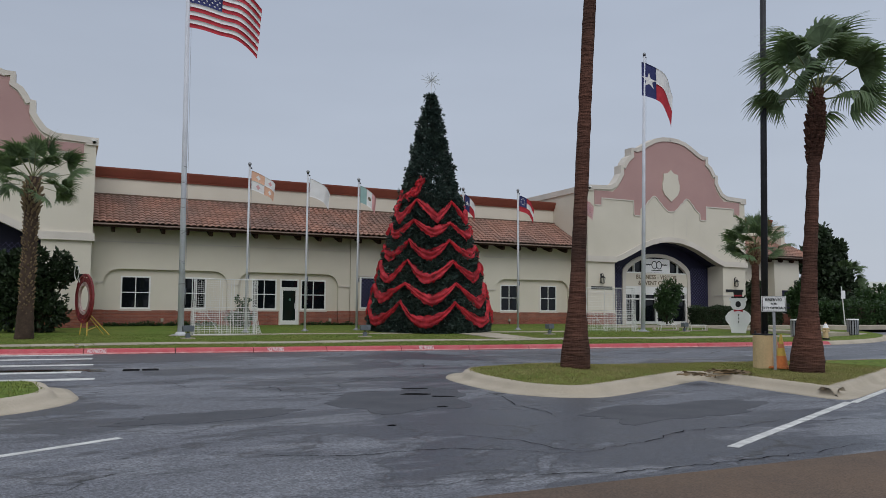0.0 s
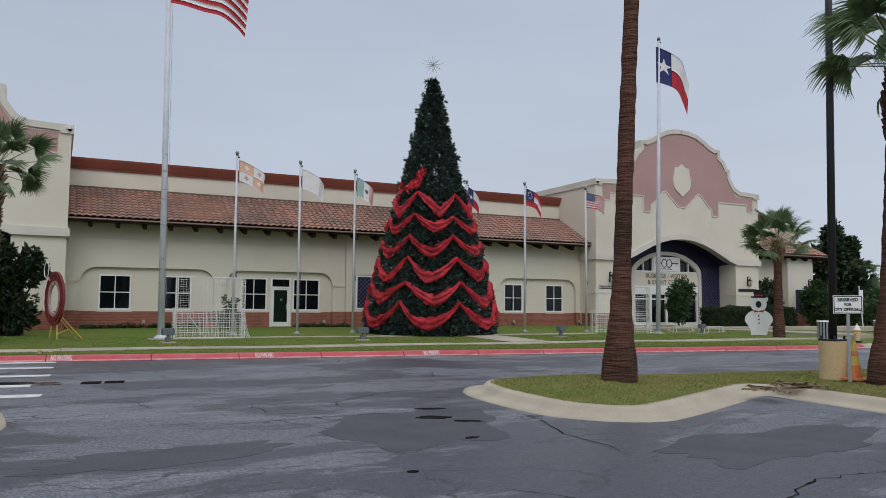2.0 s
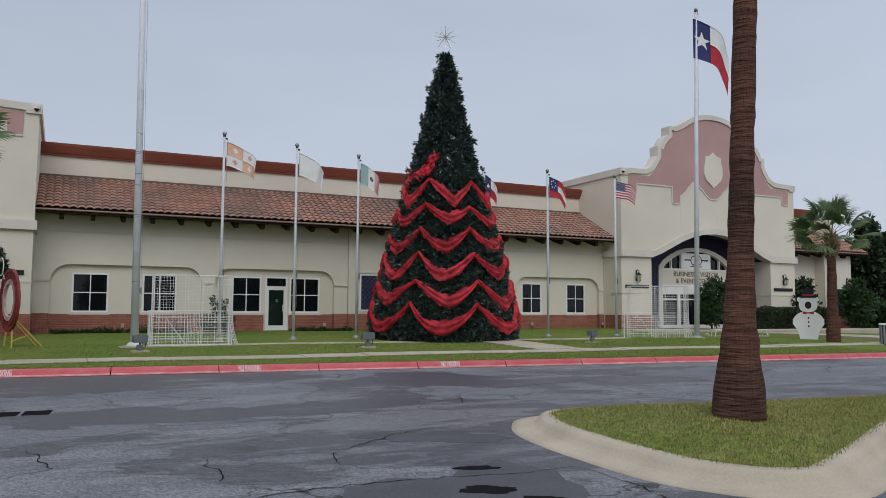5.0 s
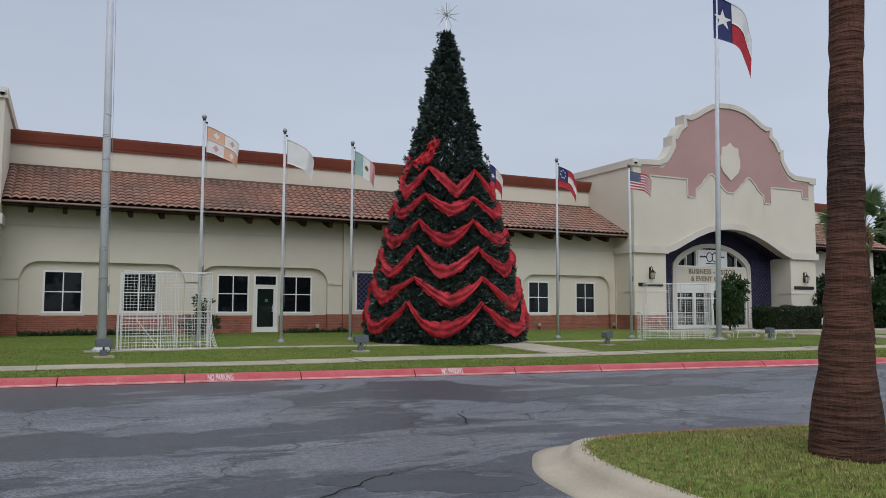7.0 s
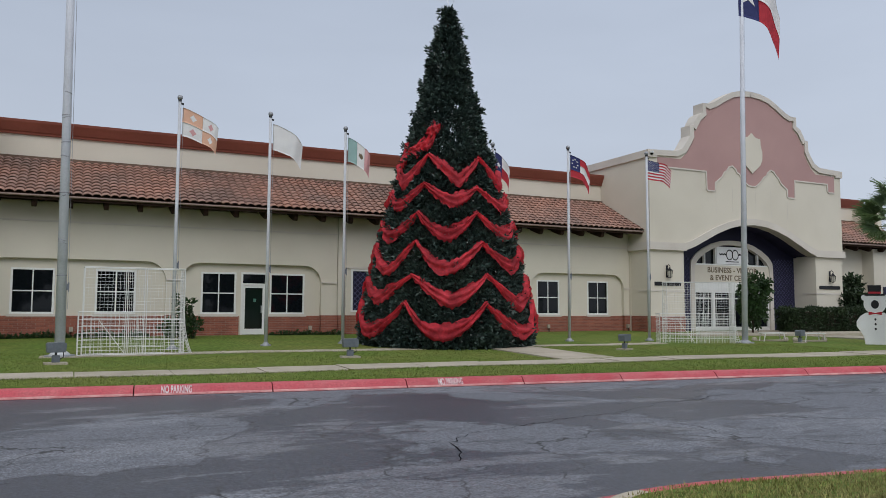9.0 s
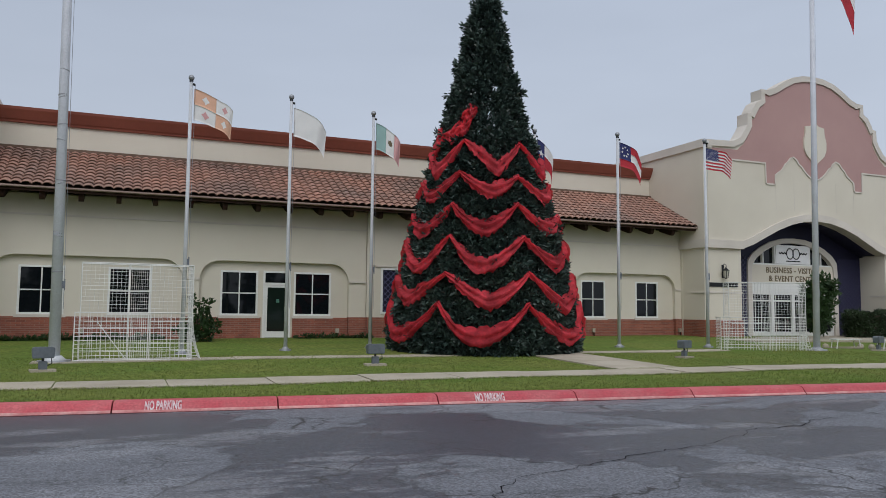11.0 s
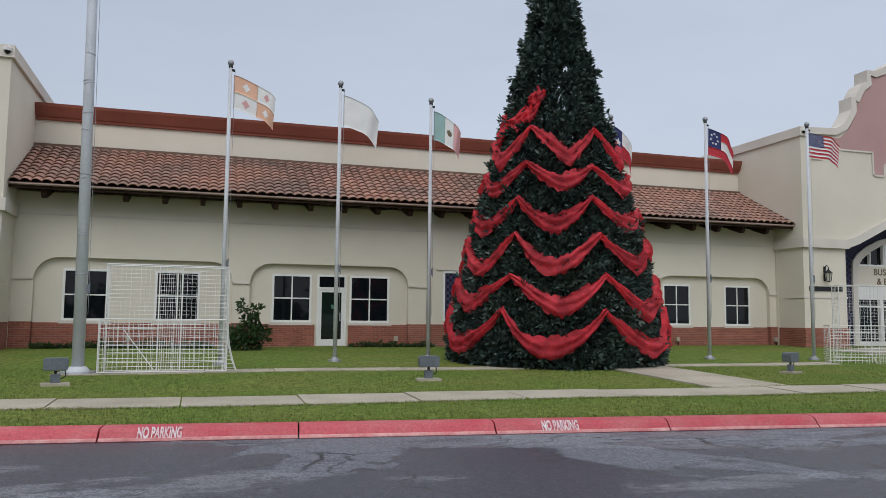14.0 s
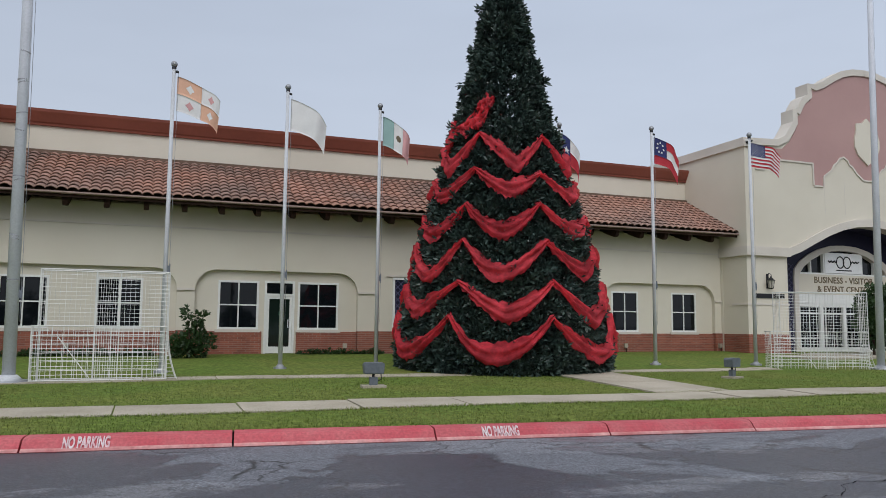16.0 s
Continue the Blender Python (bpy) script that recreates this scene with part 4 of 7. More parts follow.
    bpart("moulding", bm, STUCCO_TRIM, "raised moulding under the mauve field")
    bm = bmesh.new()
    sh = [(0.0, 11.66), (0.28, 11.42), (0.66, 11.36), (0.68, 11.0), (0.80, 10.6), (0.78, 10.2), (0.62, 9.86), (0.32, 9.62), (0.0, 9.36)]
    prism(bm, shift(mirrored(sh)), front - 0.10, front - 0.02)
    bpart("shield", bm, STUCCO, "cream plaster shield on the gable")
    for x in (-2.72, -1.48, 0.28, 1.48, 2.78):
        bm = bmesh.new()
        box(bm, cx + x - 0.012, front - 0.004, 6.9, cx + x + 0.012, front + 0.01, 8.5)
        bpart("joint", bm, STUCCO_TRIM, "control joint in the stucco")
    # moulded band over the arch and along the piers
    bm = bmesh.new()
    ai = mirrored(ARCH_IN)
    ao = []
    for i, (x, z) in enumerate(ai):
        a, b = ai[max(i - 1, 0)], ai[min(i + 1, len(ai) - 1)]
        t = Vector((b[0] - a[0], b[1] - a[1])).normalized()
        ao.append((x - t.y * 0.36, z + t.x * 0.36))
    for i in range(len(ai) - 1):
        prism(bm, shift([ai[i], ai[i + 1], ao[i + 1], ao[i]]), front - 0.12, front + 0.51)
    bmesh.ops.remove_doubles(bm, verts=bm.verts[:], dist=0.001)
    bpart("arch_band", bm, STUCCO_TRIM, "pale moulded band over the entrance arch")
    for s in (-1, 1):
        a, b = sorted((cx + s * 4.98, cx + s * (hw + 0.10)))
        bm = bmesh.new()
        box(bm, a, front - 0.118, 4.80, b, front + 0.52, 5.20)
        bpart("impost_band", bm, STUCCO_TRIM, "pale band across the pier")
        a, b = sorted((cx + s * (hw - 0.1), cx + s * (hw + 0.10)))
        bm = bmesh.new()
        box(bm, a, front + 0.52, 4.80, b, front + 1.9, 5.20)
        bpart("side_band", bm, STUCCO_TRIM, "pale band returning along the side wall")
    # the recess: ceiling, back wall
    bm = bmesh.new()
    for i in range(len(ai) - 1):
        (x0, z0), (x1, z1) = ai[i], ai[i + 1]
        prism(bm, shift([(x0, z0 + 0.06), (x1, z1 + 0.06), (x1, z1 + 0.20), (x0, z0 + 0.20)]), front + 0.5, front + 1.75)
    bpart("vault", bm, NAVY, "dark vault of the entrance recess")
    y = front + 1.6
    bm = bmesh.new()
    wa = [(0.0, 5.68), (0.8, 5.64), (1.6, 5.45), (2.3, 5.15), (2.85, 4.80), (3.15, 4.45), (3.20, 4.0)]
    prism(bm, shift([(-5.3, 0.4), (-3.2, 0.4)] + mirrored(wa) + [(3.2, 0.4), (5.3, 0.4), (5.3, 7.2), (-5.3, 7.2)]), y, y + 0.3)
    bpart("back_wall", bm, NAVY, "navy painted back wall of the recess")
    bm = bmesh.new()
    ring = [(x * 0.915, z - 0.26) for x, z in wa]
    outer, inner = mirrored(wa), mirrored(ring)
    outer = [(-3.2, 0.45)] + outer + [(3.2, 0.45)]
    inner = [(-2.93, 0.45)] + inner + [(2.93, 0.45)]
    for i in range(len(outer) - 1):
        prism(bm, shift([outer[i], outer[i + 1], inner[i + 1], inner[i]]), y - 0.10, y + 0.2)
    bpart("door_surround", bm, STUCCO_TRIM, "pale arched surround of the entrance doors")
    bm = bmesh.new()
    for a, b, lo, hi in ((-2.95, 2.95, 4.22, 4.30), (-2.95, 2.95, 2.80, 3.26), (-1.28, -1.20, 4.3, 5.3), (1.20, 1.28, 4.3, 5.3), (-2.1, -2.04, 4.3, 5.0), (2.04, 2.1, 4.3, 5.0)):
        box(bm, cx + a, y - 0.02, lo, cx + b, y + 0.14, hi)
    bpart("fanlight_frame", bm, WHITE_FRAME)
    bm = bmesh.new()
    box(bm, cx - 2.94, y - 0.03, 3.26, cx + 2.94, y + 0.12, 4.22)
    bpart("name_board", bm, STUCCO, "cream board over the doors")
    bm = bmesh.new()
    prism(bm, shift([(-2.9, 0.45)] + mirrored([(x * 0.92, z - 0.24) for x, z in wa]) + [(2.9, 0.45)]), y + 0.16, y + 0.2)
    bpart("glazing", bm, GLASS, "dark glazing of the entrance")
    bm = bmesh.new()
    box(bm, cx - 1.19, y - 0.05, 4.31, cx + 1.19, y + 0.1, 5.30)
    bpart("emblem_panel", bm, WHITE_BOARD, "white panel with a dark emblem")
    bm = bmesh.new()
    for s in (-0.22, 0.22):
        for i in range(20):
            a0, a1 = 2 * math.pi * i / 20, 2 * math.pi * (i + 1) / 20
            rod(bm, (cx + s + 0.24 * math.cos(a0), y - 0.06, 4.85 + 0.28 * math.sin(a0)), (cx + s + 0.24 * math.cos(a1), y - 0.06, 4.85 + 0.28 * math.sin(a1)), 0.03, seg=4)
    for s in (-1, 1):
        for i in range(5):
            rod(bm, (cx + s * (0.5 + 0.1 * i), y - 0.06, 4.83 + 0.08 * (i % 2)), (cx + s * (0.6 + 0.1 * i), y - 0.06, 4.83 + 0.08 * ((i + 1) % 2)), 0.035, seg=4)
    box(bm, cx - 0.5, y - 0.065, 4.43, cx + 0.5, y - 0.05, 4.48)
    bpart("emblem", bm, BLACK)
    # glass doors with white frames
    for x0 in (-2.9, -1.45, 0.0, 1.45):
        bm = bmesh.new()
        for a, b, lo, hi in ((0.0, 0.10, 0.5, 2.8), (1.35, 1.45, 0.5, 2.8), (0.10, 1.35, 0.5, 0.72), (0.10, 1.35, 2.66, 2.8), (0.10, 1.35, 2.30, 2.38)):
            box(bm, cx + x0 + a, y, lo, cx + x0 + b, y + 0.12, hi)
        bpart("door", bm, WHITE_FRAME, "white framed glass entrance door")
    for s in (-1, 1):
        pn = thing("lattice_panel", (cx + s * 4.12, y - 0.06, 0.5))
        pn.parent = building
        pn.matrix_parent_inverse = HOME
        lattice_panel(pn, 0.88, 4.2, 0.26, 0.02, 0.0)
    # dark slot plaques and an intercom box on the piers
    for s in (-1, 1):
        bm = bmesh.new()
        box(bm, cx + s * 6.18 - 0.88, front + 0.02, 2.93, cx + s * 6.18 + 0.88, front + 0.075, 3.13)
        bpart("name_plate", bm, BLACK, "long black plate on the pier")
        bm = bmesh.new()
        a, b = sorted((cx + s * 5.02, cx + s * (hw + 0.02)))
        box(bm, a, front + 0.03, 2.62, b, front + 1.0, 2.70)
        bpart("moulding", bm, STUCCO_TRIM, "thin band around the pier")
    bm = bmesh.new()
    box(bm, cx + 5.03, front + 1.05, 1.25, cx + 5.06, front + 1.45, 1.85)
    bpart("notice_box", bm, BLACK, "small dark notice box on the reveal")
    # flat roof slab behind the gable
    bm = bmesh.new()
    box(bm, cx - hw + 0.4, front + 0.5, 9.3, cx + hw - 0.4, deep, 9.5)
    bpart("roof", bm, SOFFIT, "flat roof behind the gable")


pavilion(39.05)
pavilion(-6.25)

# wall lanterns on the piers
def lantern(x, y, z):
    home = thing("wall_lantern", (x, y, z), "dark iron scroll wall lantern on a cream pier", "wall lamp", "wall lanterns")
    bm = bmesh.new()
    box(bm, -0.06, -0.03, -0.32, 0.06, 0.0, 0.32)
    part("back_plate", bm, BLACK, home)
    bm = bmesh.new()
    pts = [(0, -0.02, -0.1), (0, -0.16, -0.05), (0, -0.26, 0.12), (0, -0.24, 0.28), (0, -0.12, 0.36), (0, -0.05, 0.28)]
    for a, b in zip(pts, pts[1:]):
        rod(bm, a, b, 0.018, seg=6)
    part("scroll_arm", bm, BRONZE, home)
    bm = bmesh.new()
    rod(bm, (0, -0.22, -0.32), (0, -0.22, 0.02), 0.10, 0.15, 6)
    part("glass_body", bm, material("frosted_lamp_glass", (0.55, 0.52, 0.45), 0.3, 0.05, 20, 3, 0.0), home)
    bm = bmesh.new()
    rod(bm, (0, -0.22, 0.02), (0, -0.22, 0.17), 0.19, 0.03, 6)
    ball(bm, (0, -0.22, 0.19), 0.03, 6)
    rod(bm, (0, -0.22, -0.36), (0, -0.22, -0.32), 0.04, 0.11, 6)
    for k in range(6):
        a = math.pi / 3 * k
        rod(bm, (0.10 * math.cos(a), -0.22 + 0.10 * math.sin(a), -0.32), (0.15 * math.cos(a), -0.22 + 0.15 * math.sin(a), 0.02), 0.012, seg=4)
    part("cage", bm, BLACK, home)
    return home


first_lantern = lantern(39.05 - 6.22, 42.66, 3.68)
for lx in (39.05 + 6.22, -6.25 + 6.22):
    copy_thing(first_lantern, pose(lx, 42.66, 3.68))

# right wing beyond the entrance
bm = bmesh.new()
grid_wall(bm, 46.4, 53.4, 0.3, 5.75, 44.4, 44.9, [(47.2, 49.6, 0.5, 3.3)])
bpart("wall", bm, STUCCO, "cream wall of the far wing")
bm = bmesh.new()
box(bm, 50.6, 43.6, 0.3, 53.4, 44.39, 5.6)
bpart("bay_wall", bm, STUCCO, "cream projecting bay of the far wing")
bm = bmesh.new()
box(bm, 49.62, 44.32, 0.2, 50.58, 44.40, 1.34)
bpart("plinth", bm, BRICK)
bm = bmesh.new()
box(bm, 50.56, 43.54, 0.2, 53.44, 44.38, 1.34)
bpart("plinth", bm, BRICK)
bm = bmesh.new()
box(bm, 47.2, 44.7, 0.5, 49.6, 44.75, 3.3)
bpart("dark_opening", bm, GLASS, "dark glazed opening in the far wing")
bm = bmesh.new()
box(bm, 51.4, 43.56, 1.4, 52.4, 43.59, 3.2)
bpart("dark_window", bm, NAVY, "navy window in the far bay")
tile_roof(46.4, 54.4, 43.0, 5.80, 46.72, 7.66)
bm = bmesh.new()
box(bm, 46.4, 46.72, 6.0, 53.4, 47.1, 8.72)
bpart("wall", bm, STUCCO)
cornice(46.4, 53.8, 46.72, 8.70)
copy_thing(first_lantern, pose(52.9, 43.6, 3.68))

# blank backs that close the building
bm = bmesh.new()
box(bm, -13.6, 70, 0.2, 53.4, 70.4, 9)
bpart("rear_wall", bm, STUCCO)
bm = bmesh.new()
box(bm, 53.0, 44.9, 0.2, 53.4, 70, 8.6)
bpart("end_wall", bm, STUCCO)
bm = bmesh.new()
box(bm, -13.6, 54, 0.2, -13.2, 70, 9)
bpart("end_wall", bm, STUCCO)
bm = bmesh.new()
box(bm, 1.1, 47.1, 8.5, 31.7, 70, 8.7)
box(bm, 46.4, 47.1, 8.5, 53.0, 70, 8.7)
bpart("flat_roof", bm, SOFFIT)


# ---- the big christmas tree ----
TREE = (17.15, 36.75)
PROFILE = [(0.30, 2.93), (0.8, 3.02), (2.0, 2.80), (4.1, 2.30), (6.2, 1.74), (8.3, 1.13), (10.1, 0.73), (11.6, 0.39), (12.75, 0.12)]


def tree_r(z):
    return float(np.interp(z, [p[0] for p in PROFILE], [p[1] for p in PROFILE]))


def sprig_verts(rnd, size):
    """A tuft of short broad leaflets that spreads from one point, pointing along +x."""
    verts, faces = [], []
    for k in range(9):
        a, tilt = rnd.uniform(0, 6.283), rnd.uniform(0.1, 1.35)
        d = Vector((math.cos(tilt), math.sin(tilt) * math.cos(a), math.sin(tilt) * math.sin(a)))
        side = d.cross(Vector((rnd.uniform(-1, 1), rnd.uniform(-1, 1), rnd.uniform(-1, 1)))).normalized() * size * 0.17
        ln = size * rnd.uniform(0.6, 1.05)
        o = d * ln * rnd.uniform(0.1, 0.5)
        s = len(verts)
        verts += [tuple(o), tuple(o + d * ln * 0.45 + side), tuple(o + d * ln), tuple(o + d * ln * 0.45 - side)]
        faces += [(s, s + 1, s + 2, s + 3)]
    return verts, faces


def scatter(patterns, places):
    """Joins copies of small patterns, each at its own matrix, into one list of vertices and faces."""
    vs, fs, base = [], [], 0
    for m, (v, f) in places_with(patterns, places):
        a = np.array(m)
        p = np.array(v) @ a[:3, :3].T + a[:3, 3]
        vs.append(p)
        fs += [tuple(base + i for i in q) for q in f]
        base += len(v)
    return [tuple(p) for p in np.concatenate(vs)], fs


def places_with(patterns, places):
    for i, m in enumerate(places):
        yield m, patterns[i % len(patterns)]


def aim(p, d, scale=1.0, spin=0.0):
    return Matrix.Translation(p) @ Vector(d).to_track_quat("X", "Z").to_matrix().to_4x4() @ Matrix.Rotation(spin, 4, "X") @ Matrix.Scale(scale, 4)


rnd = random.Random(11)
xmas = thing("christmas_tree", (TREE[0], TREE[1], 0.33), "tall dark green artificial christmas tree on the lawn", "tree")
bm = bmesh.new()
rod(bm, (0, 0, -0.1), (0, 0, 12.3), 0.16, 0.04, 10)
part("trunk", bm, BEAM, xmas, "dark central trunk")
sprigs = [sprig_verts(rnd, 0.19) for _ in range(16)]
places = []
while len(places) < 24000:
    u = rnd.random()
    z = 0.28 + 12.5 * (1 - math.sqrt(1 - u * 0.985)) if len(places) > 1800 else rnd.uniform(8.5, 12.85)
    a = rnd.uniform(0, 6.283)
    q = Vector((math.cos(a) * tree_r(z), math.sin(a) * tree_r(z), z))
    tuft = 0.8 * noise.noise(q * 2.6) + 0.7 * noise.noise(q * 5.3)
    open_top = min(1.0, max(0.0, (z - 6.8) / 1.6))
    if tuft < -0.55 + 0.35 * open_top or rnd.random() < 0.30 * open_top:
        continue
    r = tree_r(z) + 0.15 * tuft - abs(rnd.gauss(0, 0.17)) + 0.05
    if rnd.random() < (0.10 if z > 7.0 else 0.03):
        r += rnd.uniform(0.05, 0.20)
    r = max(r, 0.02)
    d = (math.cos(a), math.sin(a), rnd.uniform(-0.4, 0.8))
    places.append(aim((r * math.cos(a), r * math.sin(a), z - 0.33), d, rnd.uniform(0.75, 1.3), rnd.uniform(0, 6.28)))
v, f = scatter(sprigs, places)
ob = new("needles", raw_mesh("needles", v, f, FOLIAGE))
ob.parent = xmas
tagged(ob, "dense dark green needle sprigs", kind="stuff")
# inner dark mass behind the sprigs; its near-black colour paints shade into the gaps
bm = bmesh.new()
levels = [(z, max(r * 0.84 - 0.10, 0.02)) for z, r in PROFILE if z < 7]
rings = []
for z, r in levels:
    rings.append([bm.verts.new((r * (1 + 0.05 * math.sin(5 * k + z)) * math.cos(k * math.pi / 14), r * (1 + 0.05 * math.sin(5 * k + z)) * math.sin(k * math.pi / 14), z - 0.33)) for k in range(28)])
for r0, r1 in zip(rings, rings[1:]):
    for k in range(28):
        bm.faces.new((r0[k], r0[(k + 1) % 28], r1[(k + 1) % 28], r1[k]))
part("gap_shade_core", bm, BEAM, xmas, "dark inner cone painting shade behind the needles")


def swag(a0, a1, zp0, zp1, zv, width, seed, bend=1.5):
    """One drape of net cloth between two gathered points on the tree, hanging to zv in the middle."""
    rs = random.Random(seed)
    n, m = 30, 9
    verts, faces = [], []
    lean = rs.uniform(-0.06, 0.06)
    turn, fold = rs.uniform(0, 6.28), rs.uniform(1.6, 2.4)
    for i in range(n + 1):
        u = i / n
        a = a0 + (a1 - a0) * u
        sag = 1 - abs(2 * (u + lean * math.sin(math.pi * u)) - 1) ** bend
        peak = zp0 + (zp1 - zp0) * u
        lowest = peak - 0.20 + (zv - peak + 0.20) * sag
        w = 0.13 + (width - 0.13) * (0.30 * sag + 0.70 * math.sin(math.pi * u) ** 0.75) * (1 + 0.13 * math.sin(7 * u + turn))
        for j in range(m + 1):
            q = j / m
            z = lowest + w * q + 0.035 * math.sin(5.3 * u + 2 * turn) + 0.055 * rs.uniform(-1, 1) * (j in (0, m))
            crease = math.sin(6.28 * fold * q + 1.6 * math.sin(6 * u + turn) + turn)
            puff = 0.08 * math.sin(math.pi * q) + 0.06 * crease + 0.03 * math.sin(17 * u + 4 * q + seed) + 0.034 * rs.uniform(-1, 1)
            r = tree_r(z) * 1.03 + 0.17 + puff
            verts.append((r * math.cos(a), r * math.sin(a), z - 0.33))
    for i in range(n):
        for j in range(m):
            k = i * (m + 1) + j
            faces.append((k, k + m + 1, k + m + 2, k + 1))
    return verts, faces


TOWARDS = math.radians(-116)
TIERS = [(2.02, 0.68, 0.52, -26), (2.95, 1.66, 0.54, -24), (4.0, 2.84, 0.55, -24), (5.0, 3.97, 0.52, -26), (6.05, 5.07, 0.52, -22), (7.15, 5.75, 0.60, -22)]
for ti, (zp, zv, width, ph) in enumerate(TIERS):
    count = 7 if ti < 5 else 6
    step = 2 * math.pi / count
    peaks = [zp + random.Random(50 + ti * 9 + k).uniform(-0.10, 0.10) for k in range(count)]
    for k in range(count):
        a0 = TOWARDS + radians(ph) + k * step
        zz = zv + random.Random(90 + ti * 9 + k).uniform(-0.10, 0.10)
        if ti == 5 and k == 4:
            continue
        v, f = swag(a0, a0 + step, peaks[k], peaks[(k + 1) % count], zz, width, ti * 11 + k, (2.0, 1.5, 1.6, 1.7, 1.6, 1.15)[ti] + random.Random(ti + 7 * k).uniform(-0.15, 0.15))
        ob = new("swag", raw_mesh("swag", v, f, TULLE if (ti * 7 + k) % 3 else TULLE_DEEP, True))
        ob.parent = xmas
        tagged(ob, "sheer red tulle swag")
# loose tail that climbs to one side above the top tier
for a0, a1, z0, z1, zv, wd, sd in ((-2.95, -2.42, 7.55, 8.15, 6.95, 0.50, 201), (-3.25, -2.95, 7.8, 7.4, 6.7, 0.45, 202), (-2.55, -2.2, 8.05, 8.25, 7.75, 0.52, 203), (-2.75, -2.3, 7.4, 7.9, 7.25, 0.52, 204)):
    v, f = swag(a0, a1, z0, z1, zv, wd, sd)
    ob = new("swag", raw_mesh("swag", v, f, TULLE, True))
    ob.parent = xmas
    tagged(ob, "loose end of red tulle")
# small clear lamps that catch the light
bm = bmesh.new()
for i in range(450):
    z = 0.6 + 11.5 * (1 - math.sqrt(1 - rnd.random() * 0.97))
    a = rnd.uniform(0, 6.283)
    r = tree_r(z) + 0.04
    bmesh.ops.create_cube(bm, size=rnd.uniform(0.025, 0.045), matrix=Matrix.Translation((r * math.cos(a), r * math.sin(a), z - 0.33)))
ob = part("clear_bulb", bm, WHITE_BOARD, xmas, "small unlit clear bulbs")
tagged(ob, kind="stuff")
star = bmesh.new()
for i in range(34):
    t = math.acos(1 - 2 * (i + 0.5) / 34)
    g = i * 2.39996
    d = Vector((math.sin(t) * math.cos(g), math.sin(t) * math.sin(g), math.cos(t)))
    c = Vector((0, 0, 13.4))
    rod(star, c + d * 0.03, c + d * (0.58 if i % 2 else 0.44), 0.012, 0.007, 4)
rod(star, (0, 0, 12.0), (0, 0, 13.4), 0.02, seg=6)
part("starburst", star, SILVER, xmas, "silver wire starburst on the tip")


# ---- flagpoles and flags ----
def flagpole(x, y, top, r0, r1, group, label, cleat=2.6, rings=False):
    z0 = lawn_z(x, y)
    home = thing("flagpole", (x, y, z0), label, "flagpole", group)
    h = top - z0
    bm = bmesh.new()
    rod(bm, (0, 0, 0.05), (0, 0, h - 0.12), r0, r1, 16)
    part("pole", bm, MAST if r0 > 0.1 else STEEL, home, smooth=True)
    bm = bmesh.new()
    rod(bm, (0, 0, -0.03), (0, 0, 0.05), r0 * 3.0, r0 * 2.8, 18)
    rod(bm, (0, 0, 0.05), (0, 0, 0.12), r0 * 2.0, r0 * 1.15, 18)
    part("base_collar", bm, GALV, home)
    bm = bmesh.new()
    ball(bm, (0, 0, h), max(0.085, r0 * 0.7), 14)
    part("ball_finial", bm, GALV, home, "round ball on the tip", True)
    bm = bmesh.new()
    rod(bm, (0, 0, h - 0.13), (0, 0, h - 0.06), r1 * 1.25, seg=12)
    rod(bm, (0, 0, h - 0.18), (r1 + 0.07, 0, h - 0.20), 0.035, seg=8)
    part("truck", bm, BRONZE, home, "dark pulley head")
    bm = bmesh.new()
    rod(bm, (r1 + 0.07, -0.01, h - 0.2), (r0 + 0.03, -0.01, 1.3), 0.005 if r0 < 0.1 else 0.006, seg=4)
    part("halyard", bm, GALV, home, "thin flag rope")
    bm = bmesh.new()
    box(bm, r0 - 0.01, -0.03, cleat - 0.09, r0 + 0.05, 0.03, cleat + 0.09)
    rod(bm, (r0 + 0.04, 0, cleat - 0.14), (r0 + 0.04, 0, cleat + 0.14), 0.018, seg=6)
    part("cleat", bm, GREY_BOX, home, "small rope cleat")
    if rings:
        bm = bmesh.new()
        rod(bm, (0, 0, -0.02), (0, 0, 0.16), r0 * 2.6, r0 * 1.25, 18)
        part("base_sleeve", bm, STEEL, home, "flared pale collar at the foot", True)
        rs = random.Random(9)
        for zz in (2.2, 3.1, 3.16, 4.4, 4.48, 5.5, 5.9, 6.6, 6.66, 7.3):
            bm = bmesh.new()
            rod(bm, (rs.uniform(-0.01, 0.01), 0, zz), (rs.uniform(-0.01, 0.01), 0, zz + 0.03), r0 * 1.03 - 0.003 * zz, seg=14)
            part("rope_wrap", bm, GALV, home, "turn of grey cord round the pole")
    return home


SMALL = "slim aluminium flagpole with a ball tip on the lawn"
for x, y, top in ((7.61, 36.6, 8.32), (10.72, 37.55, 8.36), (13.62, 38.1, 8.28), (19.5, 37.5, 8.14), (22.75, 37.05, 8.24), (26.0, 36.1, 8.12)):
    flagpole(x, y, top, 0.062, 0.045, "small flagpoles", SMALL)
mast = flagpole(4.5, 34.85, 17.0, 0.135, 0.085, "tall flagpoles", "tall tapered aluminium flagpole at the path", 1.9, True)
mast.rotation_euler = (0, radians(-0.6), 0)
mast = flagpole(28.95, 33.9, 16.2, 0.12, 0.07, "tall flagpoles", "tall tapered aluminium flagpole near the entrance", 2.0)
mast.rotation_euler = (0, radians(1.2), 0)


